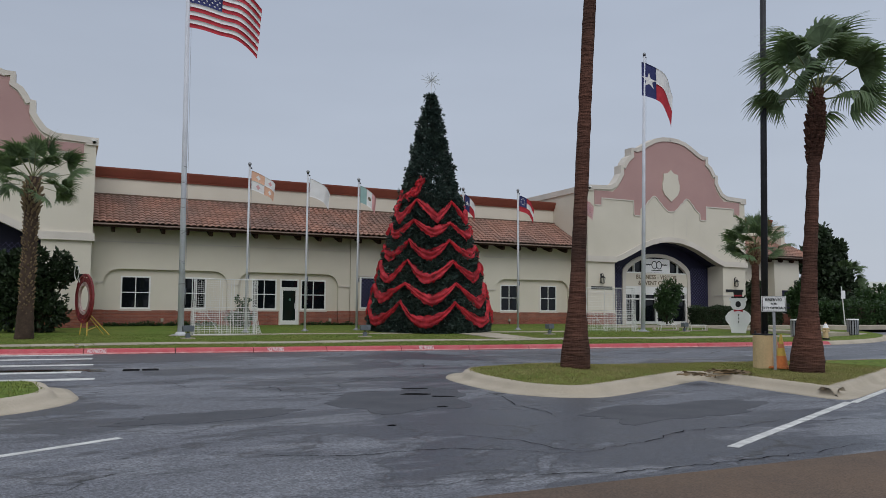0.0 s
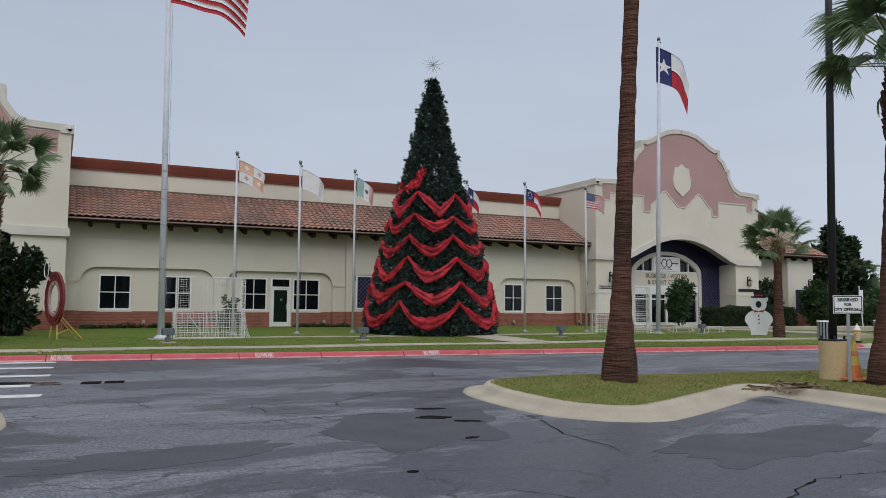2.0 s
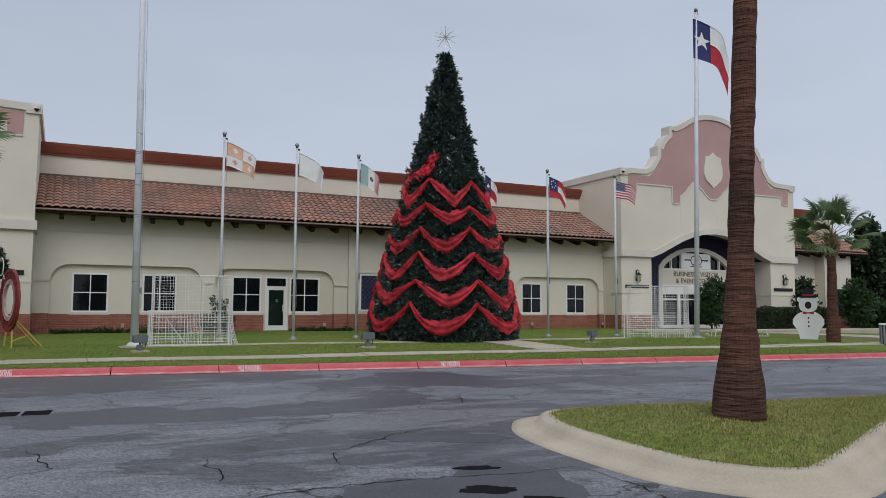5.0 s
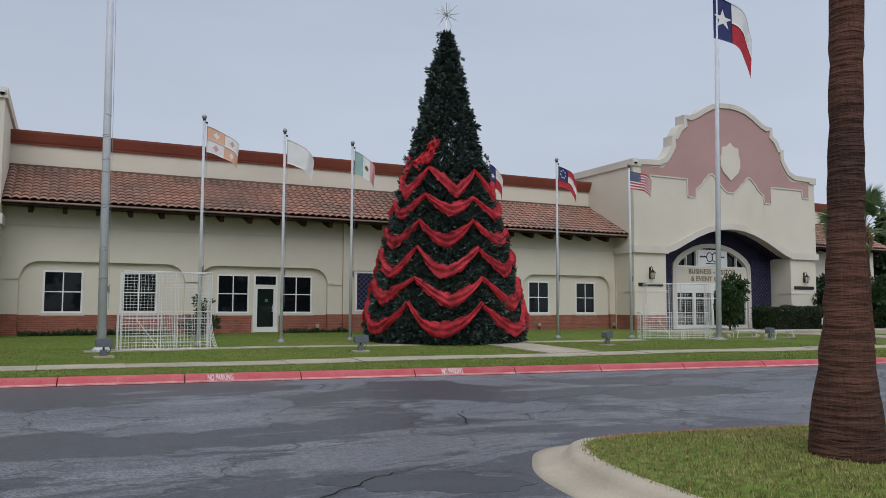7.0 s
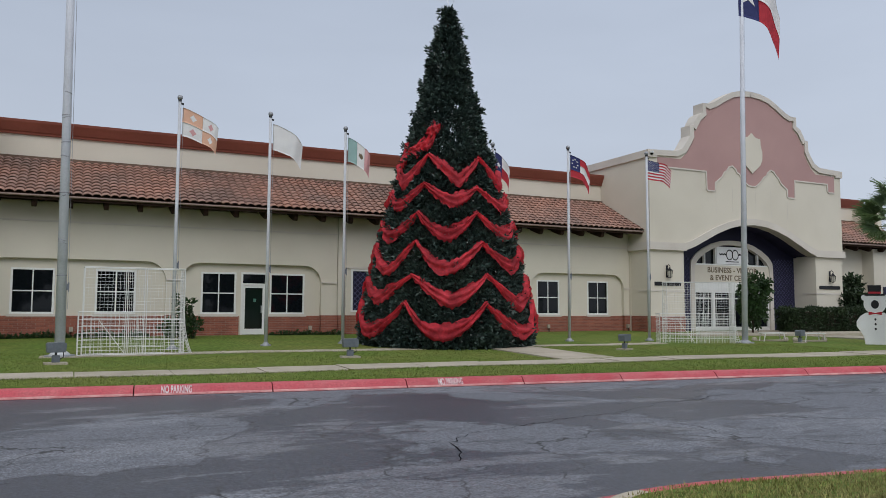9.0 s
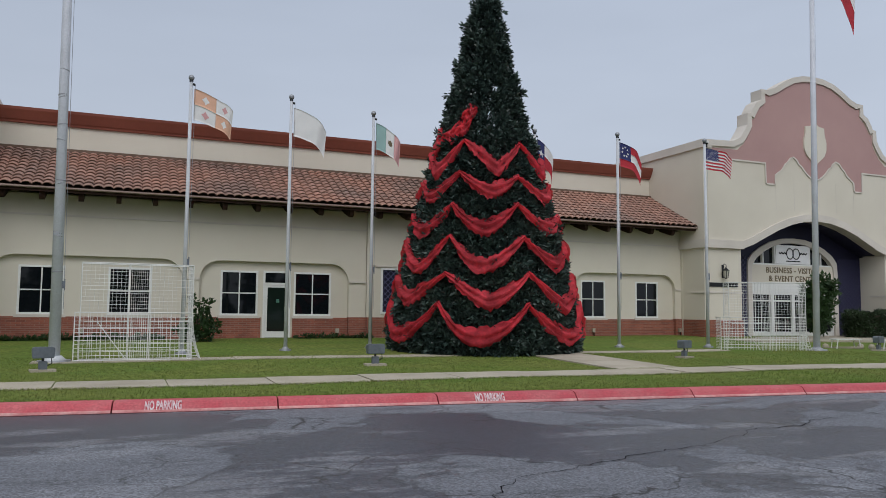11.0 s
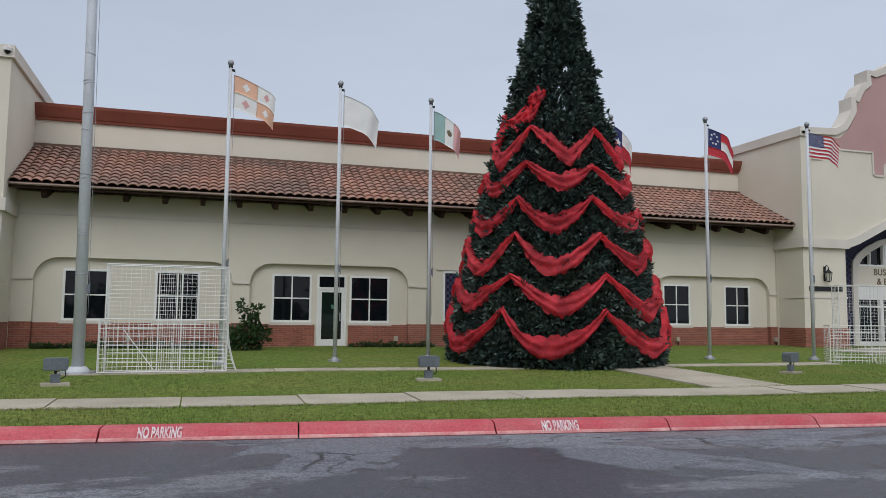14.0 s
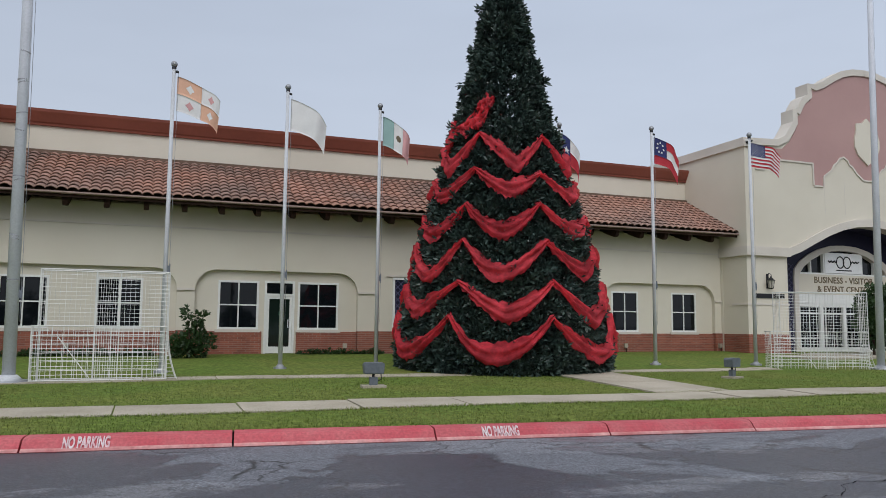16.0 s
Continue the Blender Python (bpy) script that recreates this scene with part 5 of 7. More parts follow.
def cloth(u, v, length, hoist, droop, wave, phase, yaw):
    """A place on a flag that hangs from its hoist edge: u along the fly, v down the hoist, both 0 to 1."""
    w = math.sin(u * wave + phase + 0.6 * v) * 0.10 * length * u ** 0.8 + 0.03 * length * math.sin(2.3 * u * wave + 2 * phase + 2.0 * v) * u
    reach = length * (u - droop * 0.22 * u * u) * (1 - 0.06 * u * v)
    fall = droop * length * 0.5 * u ** 1.5 + 0.04 * length * math.sin(u * 5 + phase) * u
    x = reach * math.cos(yaw) - w * math.sin(yaw)
    y = reach * math.sin(yaw) + w * math.cos(yaw)
    return (x, y, -v * hoist * (1 - 0.10 * u) - fall)


def patch(parent, name, mat, u0, u1, v0, v1, shape, lift=0.0, label=""):
    nu, nv = max(2, int(26 * (u1 - u0))), max(1, int(14 * (v1 - v0)))
    verts, faces = [], []
    for side in (0.006 + lift, -0.006 - lift):
        for i in range(nu + 1):
            for j in range(nv + 1):
                p = cloth(u0 + (u1 - u0) * i / nu, v0 + (v1 - v0) * j / nv, *shape)
                verts.append((p[0] + side * math.sin(shape[-1]), p[1] - side * math.cos(shape[-1]), p[2]))
    k = (nu + 1) * (nv + 1)
    for i in range(nu):
        for j in range(nv):
            a = i * (nv + 1) + j
            q = (a, a + nv + 1, a + nv + 2, a + 1)
            faces.append(q)
            faces.append(tuple(k + t for t in q[::-1]))
    rim = [i * (nv + 1) for i in range(nu + 1)] + [nu * (nv + 1) + j for j in range(1, nv + 1)] + [i * (nv + 1) + nv for i in range(nu - 1, -1, -1)] + [j for j in range(nv - 1, 0, -1)]
    for a, b in zip(rim, rim[1:] + rim[:1]):
        faces.append((a, b, k + b, k + a))
    ob = new(name, raw_mesh(name, verts, faces, mat, True))
    ob.parent = parent
    return tagged(ob, label)


def star_patch(parent, mat, uc, vc, r, shape, lift=0.012, name="star", ratio=None, points=5, inner=0.4):
    """A small star, or another spiked spot, sewn on both faces of a flag."""
    length, hoist = shape[0], shape[1]
    verts, faces = [], []
    for side in (lift, -lift):
        c = len(verts)
        pts = [(uc, vc)]
        for i in range(points * 2):
            a = math.pi * i / points
            rr = r if i % 2 == 0 else r * inner
            pts.append((uc + rr * math.sin(a) * hoist / length, vc - rr * math.cos(a)))
        for u, v in pts:
            p = cloth(u, v, *shape)
            verts.append((p[0] + side * math.sin(shape[-1]), p[1] - side * math.cos(shape[-1]), p[2]))
        for i in range(points * 2):
            faces.append((c, c + 1 + i, c + 1 + (i + 1) % (points * 2)))
    ob = new(name, raw_mesh(name, verts, faces, mat))
    ob.parent = parent
    return ob


def flag(x, y, z, label):
    return thing("flag", (x, y, z), label, "flag", "flags on the poles")


def stars_and_stripes(x, y, z, shape, label):
    home = flag(x, y, z, label)
    for i in range(13):
        u0 = 0.4 if i < 7 else 0.0
        patch(home, "stripe", RED_CLOTH if i % 2 == 0 else WHITE_CLOTH, u0, 1, i / 13, (i + 1) / 13, shape)
    patch(home, "canton", BLUE_CLOTH, 0, 0.4, 0, 7 / 13, shape, 0, "dark blue canton")
    for r in range(9):
        for c in range(6 - r % 2):
            star_patch(home, WHITE_CLOTH, 0.035 + (c + 0.5 * (r % 2)) * 0.066, 0.05 + r * 0.055, 0.026, shape)


stars_and_stripes(4.5 - 0.08, 34.85, 16.3, (3.9, 2.45, 0.85, 5.5, 0.6, radians(-24)), "large red and white striped flag with blue starred canton")
stars_and_stripes(26.06, 36.1, 7.85, (1.3, 0.82, 0.6, 6.0, 1.4, radians(-12)), "small striped flag with blue starred canton")

# red, white and blue flag with one star
home = flag(28.95 + 0.12, 33.9, 15.7, "blue, white and red flag with one white star")
shape = (2.7, 1.95, 1.35, 5.0, 2.2, radians(-20))
patch(home, "hoist_panel", BLUE_CLOTH, 0, 0.34, 0, 1, shape, 0, "dark blue panel")
patch(home, "upper_band", WHITE_CLOTH, 0.34, 1, 0, 0.5, shape, 0, "white band")
patch(home, "lower_band", RED_CLOTH, 0.34, 1, 0.5, 1, shape, 0, "red band")
star_patch(home, WHITE_CLOTH, 0.17, 0.5, 0.24, shape)
# quartered orange and white flag
home = flag(7.61 + 0.09, 36.6, 8.0, "faded flag quartered in orange and white")
shape = (1.4, 0.92, 0.95, 5.0, 0.3, radians(-8))
for u, v, m in ((0, 0, ORANGE_CLOTH), (0.5, 0, WHITE_CLOTH), (0, 0.5, WHITE_CLOTH), (0.5, 0.5, ORANGE_CLOTH)):
    patch(home, "quarter", m, u, u + 0.5, v, v + 0.5, shape)
    star_patch(home, WHITE_CLOTH if m is ORANGE_CLOTH else PINK_CLOTH, u + 0.25, v + 0.26, 0.14, shape, name="charge", points=4, inner=0.62)
# plain white flag
home = flag(10.72 + 0.09, 37.55, 8.02, "plain white flag, slightly frayed")
patch(home, "cloth", WHITE_CLOTH, 0, 1, 0, 1, (1.35, 0.92, 1.1, 5.2, 1.2, radians(-14)))
# green, white and red upright bands
home = flag(13.62 + 0.09, 38.1, 7.95, "pale green, white and faded red banded flag")
shape = (1.15, 0.9, 1.25, 5.6, 0.2, radians(-16))
for k, m in enumerate((GREEN_CLOTH, WHITE_CLOTH, PINK_CLOTH)):
    patch(home, "band", m, k / 3, (k + 1) / 3, 0, 1, shape)
star_patch(home, GOLD, 0.5, 0.5, 0.13, shape, name="emblem", points=7, inner=0.8)
# blue flag with white and red, behind the tree
home = flag(19.5 + 0.09, 37.5, 7.85, "drooping blue, white and red flag with a star")
shape = (0.95, 0.9, 1.7, 4.5, 1.0, radians(-10))
patch(home, "hoist_panel", BLUE_CLOTH, 0, 0.36, 0, 1, shape)
patch(home, "upper_band", WHITE_CLOTH, 0.36, 1, 0, 0.5, shape)
patch(home, "lower_band", RED_CLOTH, 0.36, 1, 0.5, 1, shape)
star_patch(home, WHITE_CLOTH, 0.19, 0.5, 0.15, shape)
# blue canton with ring of stars over three bands
home = flag(22.75 + 0.09, 37.05, 7.95, "flag with three red and white bands and starred blue canton")
shape = (1.25, 0.9, 1.15, 5.4, 2.0, radians(-10))
patch(home, "canton", BLUE_CLOTH, 0, 0.38, 0, 0.667, shape)
patch(home, "upper_band", RED_CLOTH, 0.38, 1, 0, 0.333, shape)
patch(home, "middle_band", WHITE_CLOTH, 0.38, 1, 0.333, 0.667, shape)
patch(home, "lower_band", RED_CLOTH, 0, 1, 0.667, 1, shape)
for k in range(7):
    star_patch(home, WHITE_CLOTH, 0.19 + 0.10 * math.sin(k * 0.8976), 0.333 - 0.19 * math.cos(k * 0.8976), 0.055, shape)


# ---- palms, trees, shrubs ----
def tube(bm, points, radii, seg=14, bumps=0.0, seed=0):
    rs = random.Random(seed)
    rings = []
    for (x, y, z), r in zip(points, radii):
        ring = []
        for k in range(seg):
            a = 2 * math.pi * k / seg
            q = r * (1 + bumps * rs.uniform(-1, 1))
            ring.append(bm.verts.new((x + q * math.cos(a), y + q * math.sin(a), z)))
        rings.append(ring)
    for r0, r1 in zip(rings, rings[1:]):
        for k in range(seg):
            bm.faces.new((r0[k], r0[(k + 1) % seg], r1[(k + 1) % seg], r1[k]))
    bm.faces.new(rings[-1])
    bm.faces.new(rings[0][::-1])


def fan_leaf(rs, stem=1.0, blade=0.9, fingers=44, droop=0.5):
    """A fan palm leaf along +x: stem, and a fan of long narrow fingers with drooping tips."""
    leaf_v, leaf_f, stem_v, stem_f = [], [], [], []
    sag = 0.10
    n = 5
    for i in range(n + 1):
        u = i / n
        z = -sag * u * u * stem
        for dy, dz in ((0.022, 0), (0, 0.02), (-0.022, 0)):
            stem_v.append((u * stem, dy * (1.2 - 0.6 * u), z + dz))
    for i in range(n):
        for j in range(2):
            a = i * 3 + j
            stem_f.append((a, a + 1, a + 4, a + 3))
    base = Vector((stem, 0, -sag * stem))
    for k in range(fingers):
        t = -1 + 2 * (k + 0.5) / fingers
        ang = t * radians(108)
        ln = blade * (1.0 - 0.25 * abs(t) ** 2) * rs.uniform(0.9, 1.08)
        d = Vector((math.cos(ang), math.sin(ang) * 0.86, 0.45 * abs(t) - 0.55 * t * t + rs.uniform(-0.05, 0.05)))
        side = Vector((-math.sin(ang), math.cos(ang), 0))
        w = 0.036 * blade
        s = len(leaf_v)
        drop = droop * rs.uniform(0.7, 1.35)
        pts = []
        for u, ww in ((0.0, 0.3), (0.42, 1.15), (0.64, 0.8), (0.84, 0.4), (1.0, 0.08)):
            p = base + d * ln * u * (1 - 0.22 * drop * u * u)
            p.z -= drop * ln * 1.7 * max(0, u - 0.45) ** 1.7
            pts.append((p, ww))
        for p, ww in pts:
            leaf_v.append(tuple(p + side * w * ww + Vector((0, 0, 0.012))))
            leaf_v.append(tuple(p - side * w * ww))
        for i in range(4):
            a = s + 2 * i
            leaf_f.append((a, a + 1, a + 3, a + 2))
    return (leaf_v, leaf_f), (stem_v, stem_f)


def palm(at, lean, height, r0, r1, leaves, stem, blade, label, seed, foot=0.0, boots=None, droop=0.55, bark=None, group="", low=-0.55, rise=0.85):
    """A fan palm with a tapered trunk, old leaf bases under the crown and separate fan leaves."""
    rs = random.Random(seed)
    home = thing("palm_tree", at, label, "palm tree", group)
    bm = bmesh.new()
    pts, radii = [], []
    n = 90 if height > 9 else 44
    for i in range(n + 1):
        u = i / n
        pts.append((lean[0] * u ** 1.2, lean[1] * u ** 1.2, -0.1 + (height + 0.1) * u))
        r = r0 + (r1 - r0) * min(1, u * 1.25) + foot * math.exp(-(u * height / 1.15) ** 2) + 0.016 * r0 / 0.3 * rs.uniform(-1, 1)
        radii.append(r)
    tube(bm, pts, radii, 24, 0.035, seed)
    part("trunk", bm, bark or PALM_BARK, home, "ringed fibrous trunk", True)
    if boots:
        z0, z1, br = boots
        bm = bmesh.new()
        count = int((z1 - z0) * 46)
        for k in range(count):
            u = k / count
            a = k * 2.39996
            z = z0 + (z1 - z0) * u
            f = z / height
            cx, cy = lean[0] * f ** 1.2, lean[1] * f ** 1.2
            swell = br * (0.72 + 0.28 * math.sin(math.pi * min(1, u * 1.1)))
            p = Vector((cx + math.cos(a) * swell * 0.6, cy + math.sin(a) * swell * 0.6, z - 0.07))
            q = Vector((cx + math.cos(a + 0.15) * swell * 1.12, cy + math.sin(a + 0.15) * swell * 1.12, z + rs.uniform(0.08, 0.2)))
            rod(bm, p, q, 0.065, 0.03, 5)
        part("leaf_base", bm, DRY_LEAF if boots[2] > 0.33 else PALM_BARK, home, "old cut leaf bases below the crown")
    if bark is GREY_BARK and boots:
        bm = bmesh.new()
        count = int(boots[0] * 60)
        for k in range(count):
            a, z = k * 2.39996 + rs.uniform(-0.35, 0.35), 0.9 + (boots[0] - 0.9) * k / count + rs.uniform(-0.04, 0.04)
            c = Vector((lean[0] * z / height, lean[1] * z / height, z))
            d = Vector((math.cos(a), math.sin(a), 0))
            rod(bm, c + d * r1 * 0.8, c + d * (r1 + rs.uniform(0.03, 0.09)) + Vector((0, 0, 0.07)), 0.055, 0.02, 5)
        part("bark_stub", bm, DRY_LEAF, home, "rows of old cut leaf stubs on the trunk")
    top = Vector((lean[0], lean[1], height))
    forms = [fan_leaf(rs, stem * rs.uniform(0.85, 1.15), blade, 44, droop) for _ in range(5)]
    for k in range(leaves):
        u = (k + 0.5) / leaves
        a = k * 2.39996 + rs.uniform(-0.2, 0.2)
        el = 1.40 + (low - 1.40) * u ** rise + rs.uniform(-0.12, 0.12)
        d = Vector((math.cos(a) * math.cos(el), math.sin(a) * math.cos(el), math.sin(el)))
        m = aim(top + Vector((0, 0, -0.35 * u)), d, rs.uniform(0.85, 1.1), rs.uniform(-0.9, 0.9))
        (lv, lf), (sv, sf) = forms[k % 5]
        leaf = new("leaf", raw_mesh("leaf", [tuple(m @ Vector(p)) for p in lv], lf, PALM_LEAF))
        leaf.parent = home
        st = new("leaf_stem", raw_mesh("leaf_stem", [tuple(m @ Vector(p)) for p in sv], sf, PALM_STEM))
        st.parent = leaf
    return home


palm((9.915, 13.80, 0.30), (0.78, -0.07), 13.6, 0.165, 0.125, 26, 1.1, 1.0, "tall slender palm with red-brown trunk on the island", 3, 0.16, (12.4, 13.5, 0.28))
palm((15.25, 12.3, 0.22), (0.58, -0.03), 6.6, 0.185, 0.13, 17, 1.22, 1.0, "fan palm with shaggy collar on the island", 5, 0.19, (4.85, 6.45, 0.21), 0.9, low=-0.05, rise=1.0)
palm((-1.35, 33.5, 0.29), (0.05, 0.0), 6.2, 0.26, 0.24, 24, 1.2, 0.86, "stout fan palm with knobbly old leaf bases", 8, 0.08, (4.75, 6.15, 0.38), 0.4, low=-0.25, bark=GREY_BARK)
palm((33.85, 30.46, 0.2), (0.05, 0.0), 5.0, 0.24, 0.19, 26, 1.15, 0.88, "stout fan palm with thick trunk near the entrance", 9, 0.08, (3.9, 5.0, 0.36), 0.4, low=-0.15)
palm((64.0, 47.0, 0.3), (0.0, 0.0), 4.6, 0.24, 0.2, 20, 1.0, 0.9, "far fan palm among dark trees", 12, 0.05, None, 0.5, bark=GREY_BARK)


def leaf_pattern(rs, size, count=7):
    verts, faces = [], []
    for k in range(count):
        a, t = rs.uniform(0, 6.283), rs.uniform(0.1, 1.4)
        d = Vector((math.cos(t), math.sin(t) * math.cos(a), math.sin(t) * math.sin(a)))
        side = d.cross(Vector((rs.uniform(-1, 1), rs.uniform(-1, 1), rs.uniform(-1, 1)))).normalized() * size * 0.24
        o = Vector((rs.uniform(-0.4, 0.4), rs.uniform(-0.4, 0.4), rs.uniform(-0.4, 0.4))) * size
        ln = size * rs.uniform(0.7, 1.1)
        s = len(verts)
        verts += [tuple(o), tuple(o + d * ln * 0.45 + side), tuple(o + d * ln), tuple(o + d * ln * 0.45 - side)]
        faces.append((s, s + 1, s + 2, s + 3))
    return verts, faces


def leafy(name, at, trunk_h, blobs, count, size, label, category, mat, seed, trunk_r=0.14, bark=None):
    """A tree or bush: trunk, a limb to every bough, and leaf clusters strewn through uneven boughs (x, y, z, radius)."""
    rs = random.Random(seed)
    home = thing(name, at, label, category)
    bm = bmesh.new()
    rod(bm, (0, 0, -0.1), (0, 0, trunk_h), trunk_r, trunk_r * 0.6, 8)
    part("trunk", bm, bark or GREY_BARK, home)
    for b in blobs:
        bm = bmesh.new()
        mid = Vector((b[0] * 0.4, b[1] * 0.4, trunk_h * 0.6 + 0.4 * max(b[2] - trunk_h, 0)))
        rod(bm, (0, 0, trunk_h * 0.5), mid, trunk_r * 0.5, trunk_r * 0.35, 6)
        rod(bm, mid, b[:3], trunk_r * 0.35, trunk_r * 0.12, 6)
        part("limb", bm, bark or GREY_BARK, home)
    forms = [leaf_pattern(rs, size) for _ in range(10)]
    total = sum(b[3] ** 2 for b in blobs)
    places = []
    for b in blobs:
        c = Vector(b[:3])
        for _ in range(int(count * b[3] ** 2 / total)):
            d = Vector((rs.gauss(0, 1), rs.gauss(0, 1), rs.gauss(0, 1))).normalized()
            r = b[3] * (rs.random() ** 0.45) * (1 + 0.30 * noise.noise(d * 2.3 + c))
            p = c + d * r
            if p.z < 0.03:
                continue
            places.append(aim(p, d + Vector((0, 0, 0.2)), rs.uniform(0.7, 1.3), rs.uniform(0, 6.28)))
    v, f = scatter(forms, places)
    ob = new("crown", raw_mesh("crown", v, f, mat))
    ob.parent = home
    tagged(ob, "uneven crown of small leaves", kind="stuff")
    return home


leafy("shrub", (-1.0, 38.2, 0.35), 1.2, [(-0.9, 0, 1.1, 1.0), (0.2, 0, 0.9, 0.9), (-0.6, 0.1, 2.2, 1.05), (0.45, 0, 2.5, 0.65), (-1.2, 0.2, 2.9, 0.7), (-0.4, 0, 3.3, 0.6), (0.8, 0, 3.2, 0.42), (1.15, 0, 2.6, 0.35), (-1.5, 0, 1.6, 0.8)], 2600, 0.20, "tall dense dark green shrub beside a palm", "shrub", HEDGE_LEAF, 21)
leafy("shrub", (8.55, 42.6, 0.48), 0.8, [(0, 0, 0.35, 0.5), (0.4, 0.1, 0.5, 0.42), (-0.35, 0, 0.4, 0.4), (0.15, 0, 1.0, 0.26), (0.35, 0, 1.35, 0.18), (-0.05, 0, 1.45, 0.2)], 300, 0.15, "small loose green shrub at the wall", "shrub", LEAF, 22, 0.035)
leafy("small_tree", (37.1, 41.0, 0.45), 1.2, [(0, 0, 1.4, 0.75), (0.4, 0, 2.0, 0.6), (-0.35, 0, 2.2, 0.6), (0.9, 0, 2.4, 0.45), (0.1, 0, 0.9, 0.6), (0.3, 0, 2.8, 0.4), (-0.4, 0, 1.4, 0.5)], 700, 0.20, "small leafy tree before the entrance doors", "tree", LEAF, 23, 0.06)
leafy("shrub", (47.4, 43.0, 0.45), 0.9, [(0, 0, 1.2, 0.9), (0.6, 0, 1.8, 0.7), (-0.6, 0, 2.0, 0.8), (0.2, 0, 2.8, 0.65), (-0.3, 0, 0.8, 0.8)], 1000, 0.24, "dense green shrub beside the hedge", "shrub", HEDGE_LEAF, 24, 0.07)
leafy("shrub", (51.0, 41.6, 0.45), 0.9, [(0, 0, 1.0, 0.9), (0.4, 0, 1.9, 0.9), (-0.5, 0, 2.2, 0.7), (0.2, 0, 2.9, 0.5)], 800, 0.24, "green shrub on the lawn near the far wing", "shrub", LEAF, 25, 0.07)
for x, y, sc, sd in ((60.5, 47.5, 1.0, 31), (64.5, 50.0, 1.05, 32), (72, 56, 0.8, 34)):
    rs = random.Random(sd)
    blobs = [(rs.uniform(-2.6, 2.6) * sc * (1 - k / 18), rs.uniform(-2, 2) * sc * (1 - k / 18), (1.6 + 7.0 * k / 15) * sc, rs.uniform(0.9, 1.55) * sc * (1 - k / 30)) for k in range(15)]
    leafy("magnolia_tree", (x, y, 0.35), 6.5 * sc, blobs, 2600, 0.42, "large dark glossy magnolia tree beyond the building", "tree", HEDGE_LEAF, sd, 0.22)


def hedge(x0, y0, x1, y1, z, h, label, mat, seed, count, loose=0.05, size=0.13):
    """A hedge: a dark inner body with leaves all over its faces."""
    rs = random.Random(seed)
    cx, cy = (x0 + x1) / 2, (y0 + y1) / 2
    home = thing("hedge", (cx, cy, z), label, "hedge")
    hx, hy = (x1 - x0) / 2, (y1 - y0) / 2
    # plain dark box that fills the hedge behind its leaves
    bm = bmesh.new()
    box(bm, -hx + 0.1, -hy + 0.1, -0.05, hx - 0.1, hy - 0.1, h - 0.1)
    part("inner_body", bm, HEDGE_BODY, home, "dark solid box behind the leaves")
    forms = [leaf_pattern(rs, size) for _ in range(10)]
    places = []
    for _ in range(count):
        k = rs.random()
        if k < 0.45:
            p, d = Vector((rs.uniform(-hx, hx), -hy, rs.uniform(0, h))), Vector((0, -1, 0.3))
        elif k < 0.75:
            p, d = Vector((rs.uniform(-hx, hx), rs.uniform(-hy, hy), h)), Vector((0, 0, 1))
        else:
            s = rs.choice((-1, 1))
            p, d = Vector((s * hx, rs.uniform(-hy, hy), rs.uniform(0, h))), Vector((s, 0, 0.3))
        w = noise.noise(Vector((p.x * 0.9 + seed, p.y * 0.9, p.z * 0.9)))
        p += d * (rs.gauss(0, loose) + w * loose * 3.0)
        places.append(aim(p, d, rs.uniform(0.7, 1.3), rs.uniform(0, 6.28)))
    v, f = scatter(forms, places)
    ob = new("leaves", raw_mesh("leaves", v, f, mat))
    ob.parent = home
    tagged(ob, kind="stuff")
    return home


hedge(40.5, 41.4, 48.6, 42.35, 0.48, 1.22, "clipped dark green hedge beside the entrance", HEDGE_LEAF, 41, 2600)
hedge(54.5, 41.0, 90, 44.5, 0.4, 1.6, "long loose green hedge behind the far lawn", LEAF, 42, 5200, 0.16, 0.26)
hedge(70, 52, 120, 56, 0.3, 2.7, "far bank of mixed green bushes", LEAF, 43, 4200, 0.4, 0.5)
# first strip is groundcover; the other two stand in for shading at the wall
for x0, x1 in ((12.5, 15.3), (2.0, 4.6), (5.0, 7.4)):
    hedge(x0, 43.75, x1, 44.15, 0.47, 0.10, "low leafy strip along the wall, groundcover and stand-in shading", LEAF, int(x0 * 7), 420, 0.05, 0.10)


# ---- grass blades on the nearest turf ----
def inside(px, py, poly):
    hit = False
    k = len(poly)
    for i in range(k):
        (x0, y0), (x1, y1) = poly[i], poly[i - 1]
        if (y0 > py) != (y1 > py) and px < (x1 - x0) * (py - y0) / (y1 - y0) + x0:
            hit = not hit
    return hit


def blades(name, places, rs, size, label, mat=None):
    verts, faces = [], []
    for x, y, z in places:
        for _ in range(3):
            a, ln = rs.uniform(0, 6.283), size * rs.uniform(0.6, 1.3)
            dx, dy = math.cos(a), math.sin(a)
            ox, oy = x + rs.uniform(-0.05, 0.05), y + rs.uniform(-0.05, 0.05)
            w = size * 0.13
            s = len(verts)
            verts += [(ox - dy * w, oy + dx * w, z - 0.01), (ox + dy * w, oy - dx * w, z - 0.01), (ox + dx * ln * 0.6, oy + dy * ln * 0.6, z + ln * 0.75)]
            faces.append((s, s + 1, s + 2))
    tagged(new(name, raw_mesh(name, verts, faces, mat or GRASS_BLADE)), label, "grass", kind="stuff")


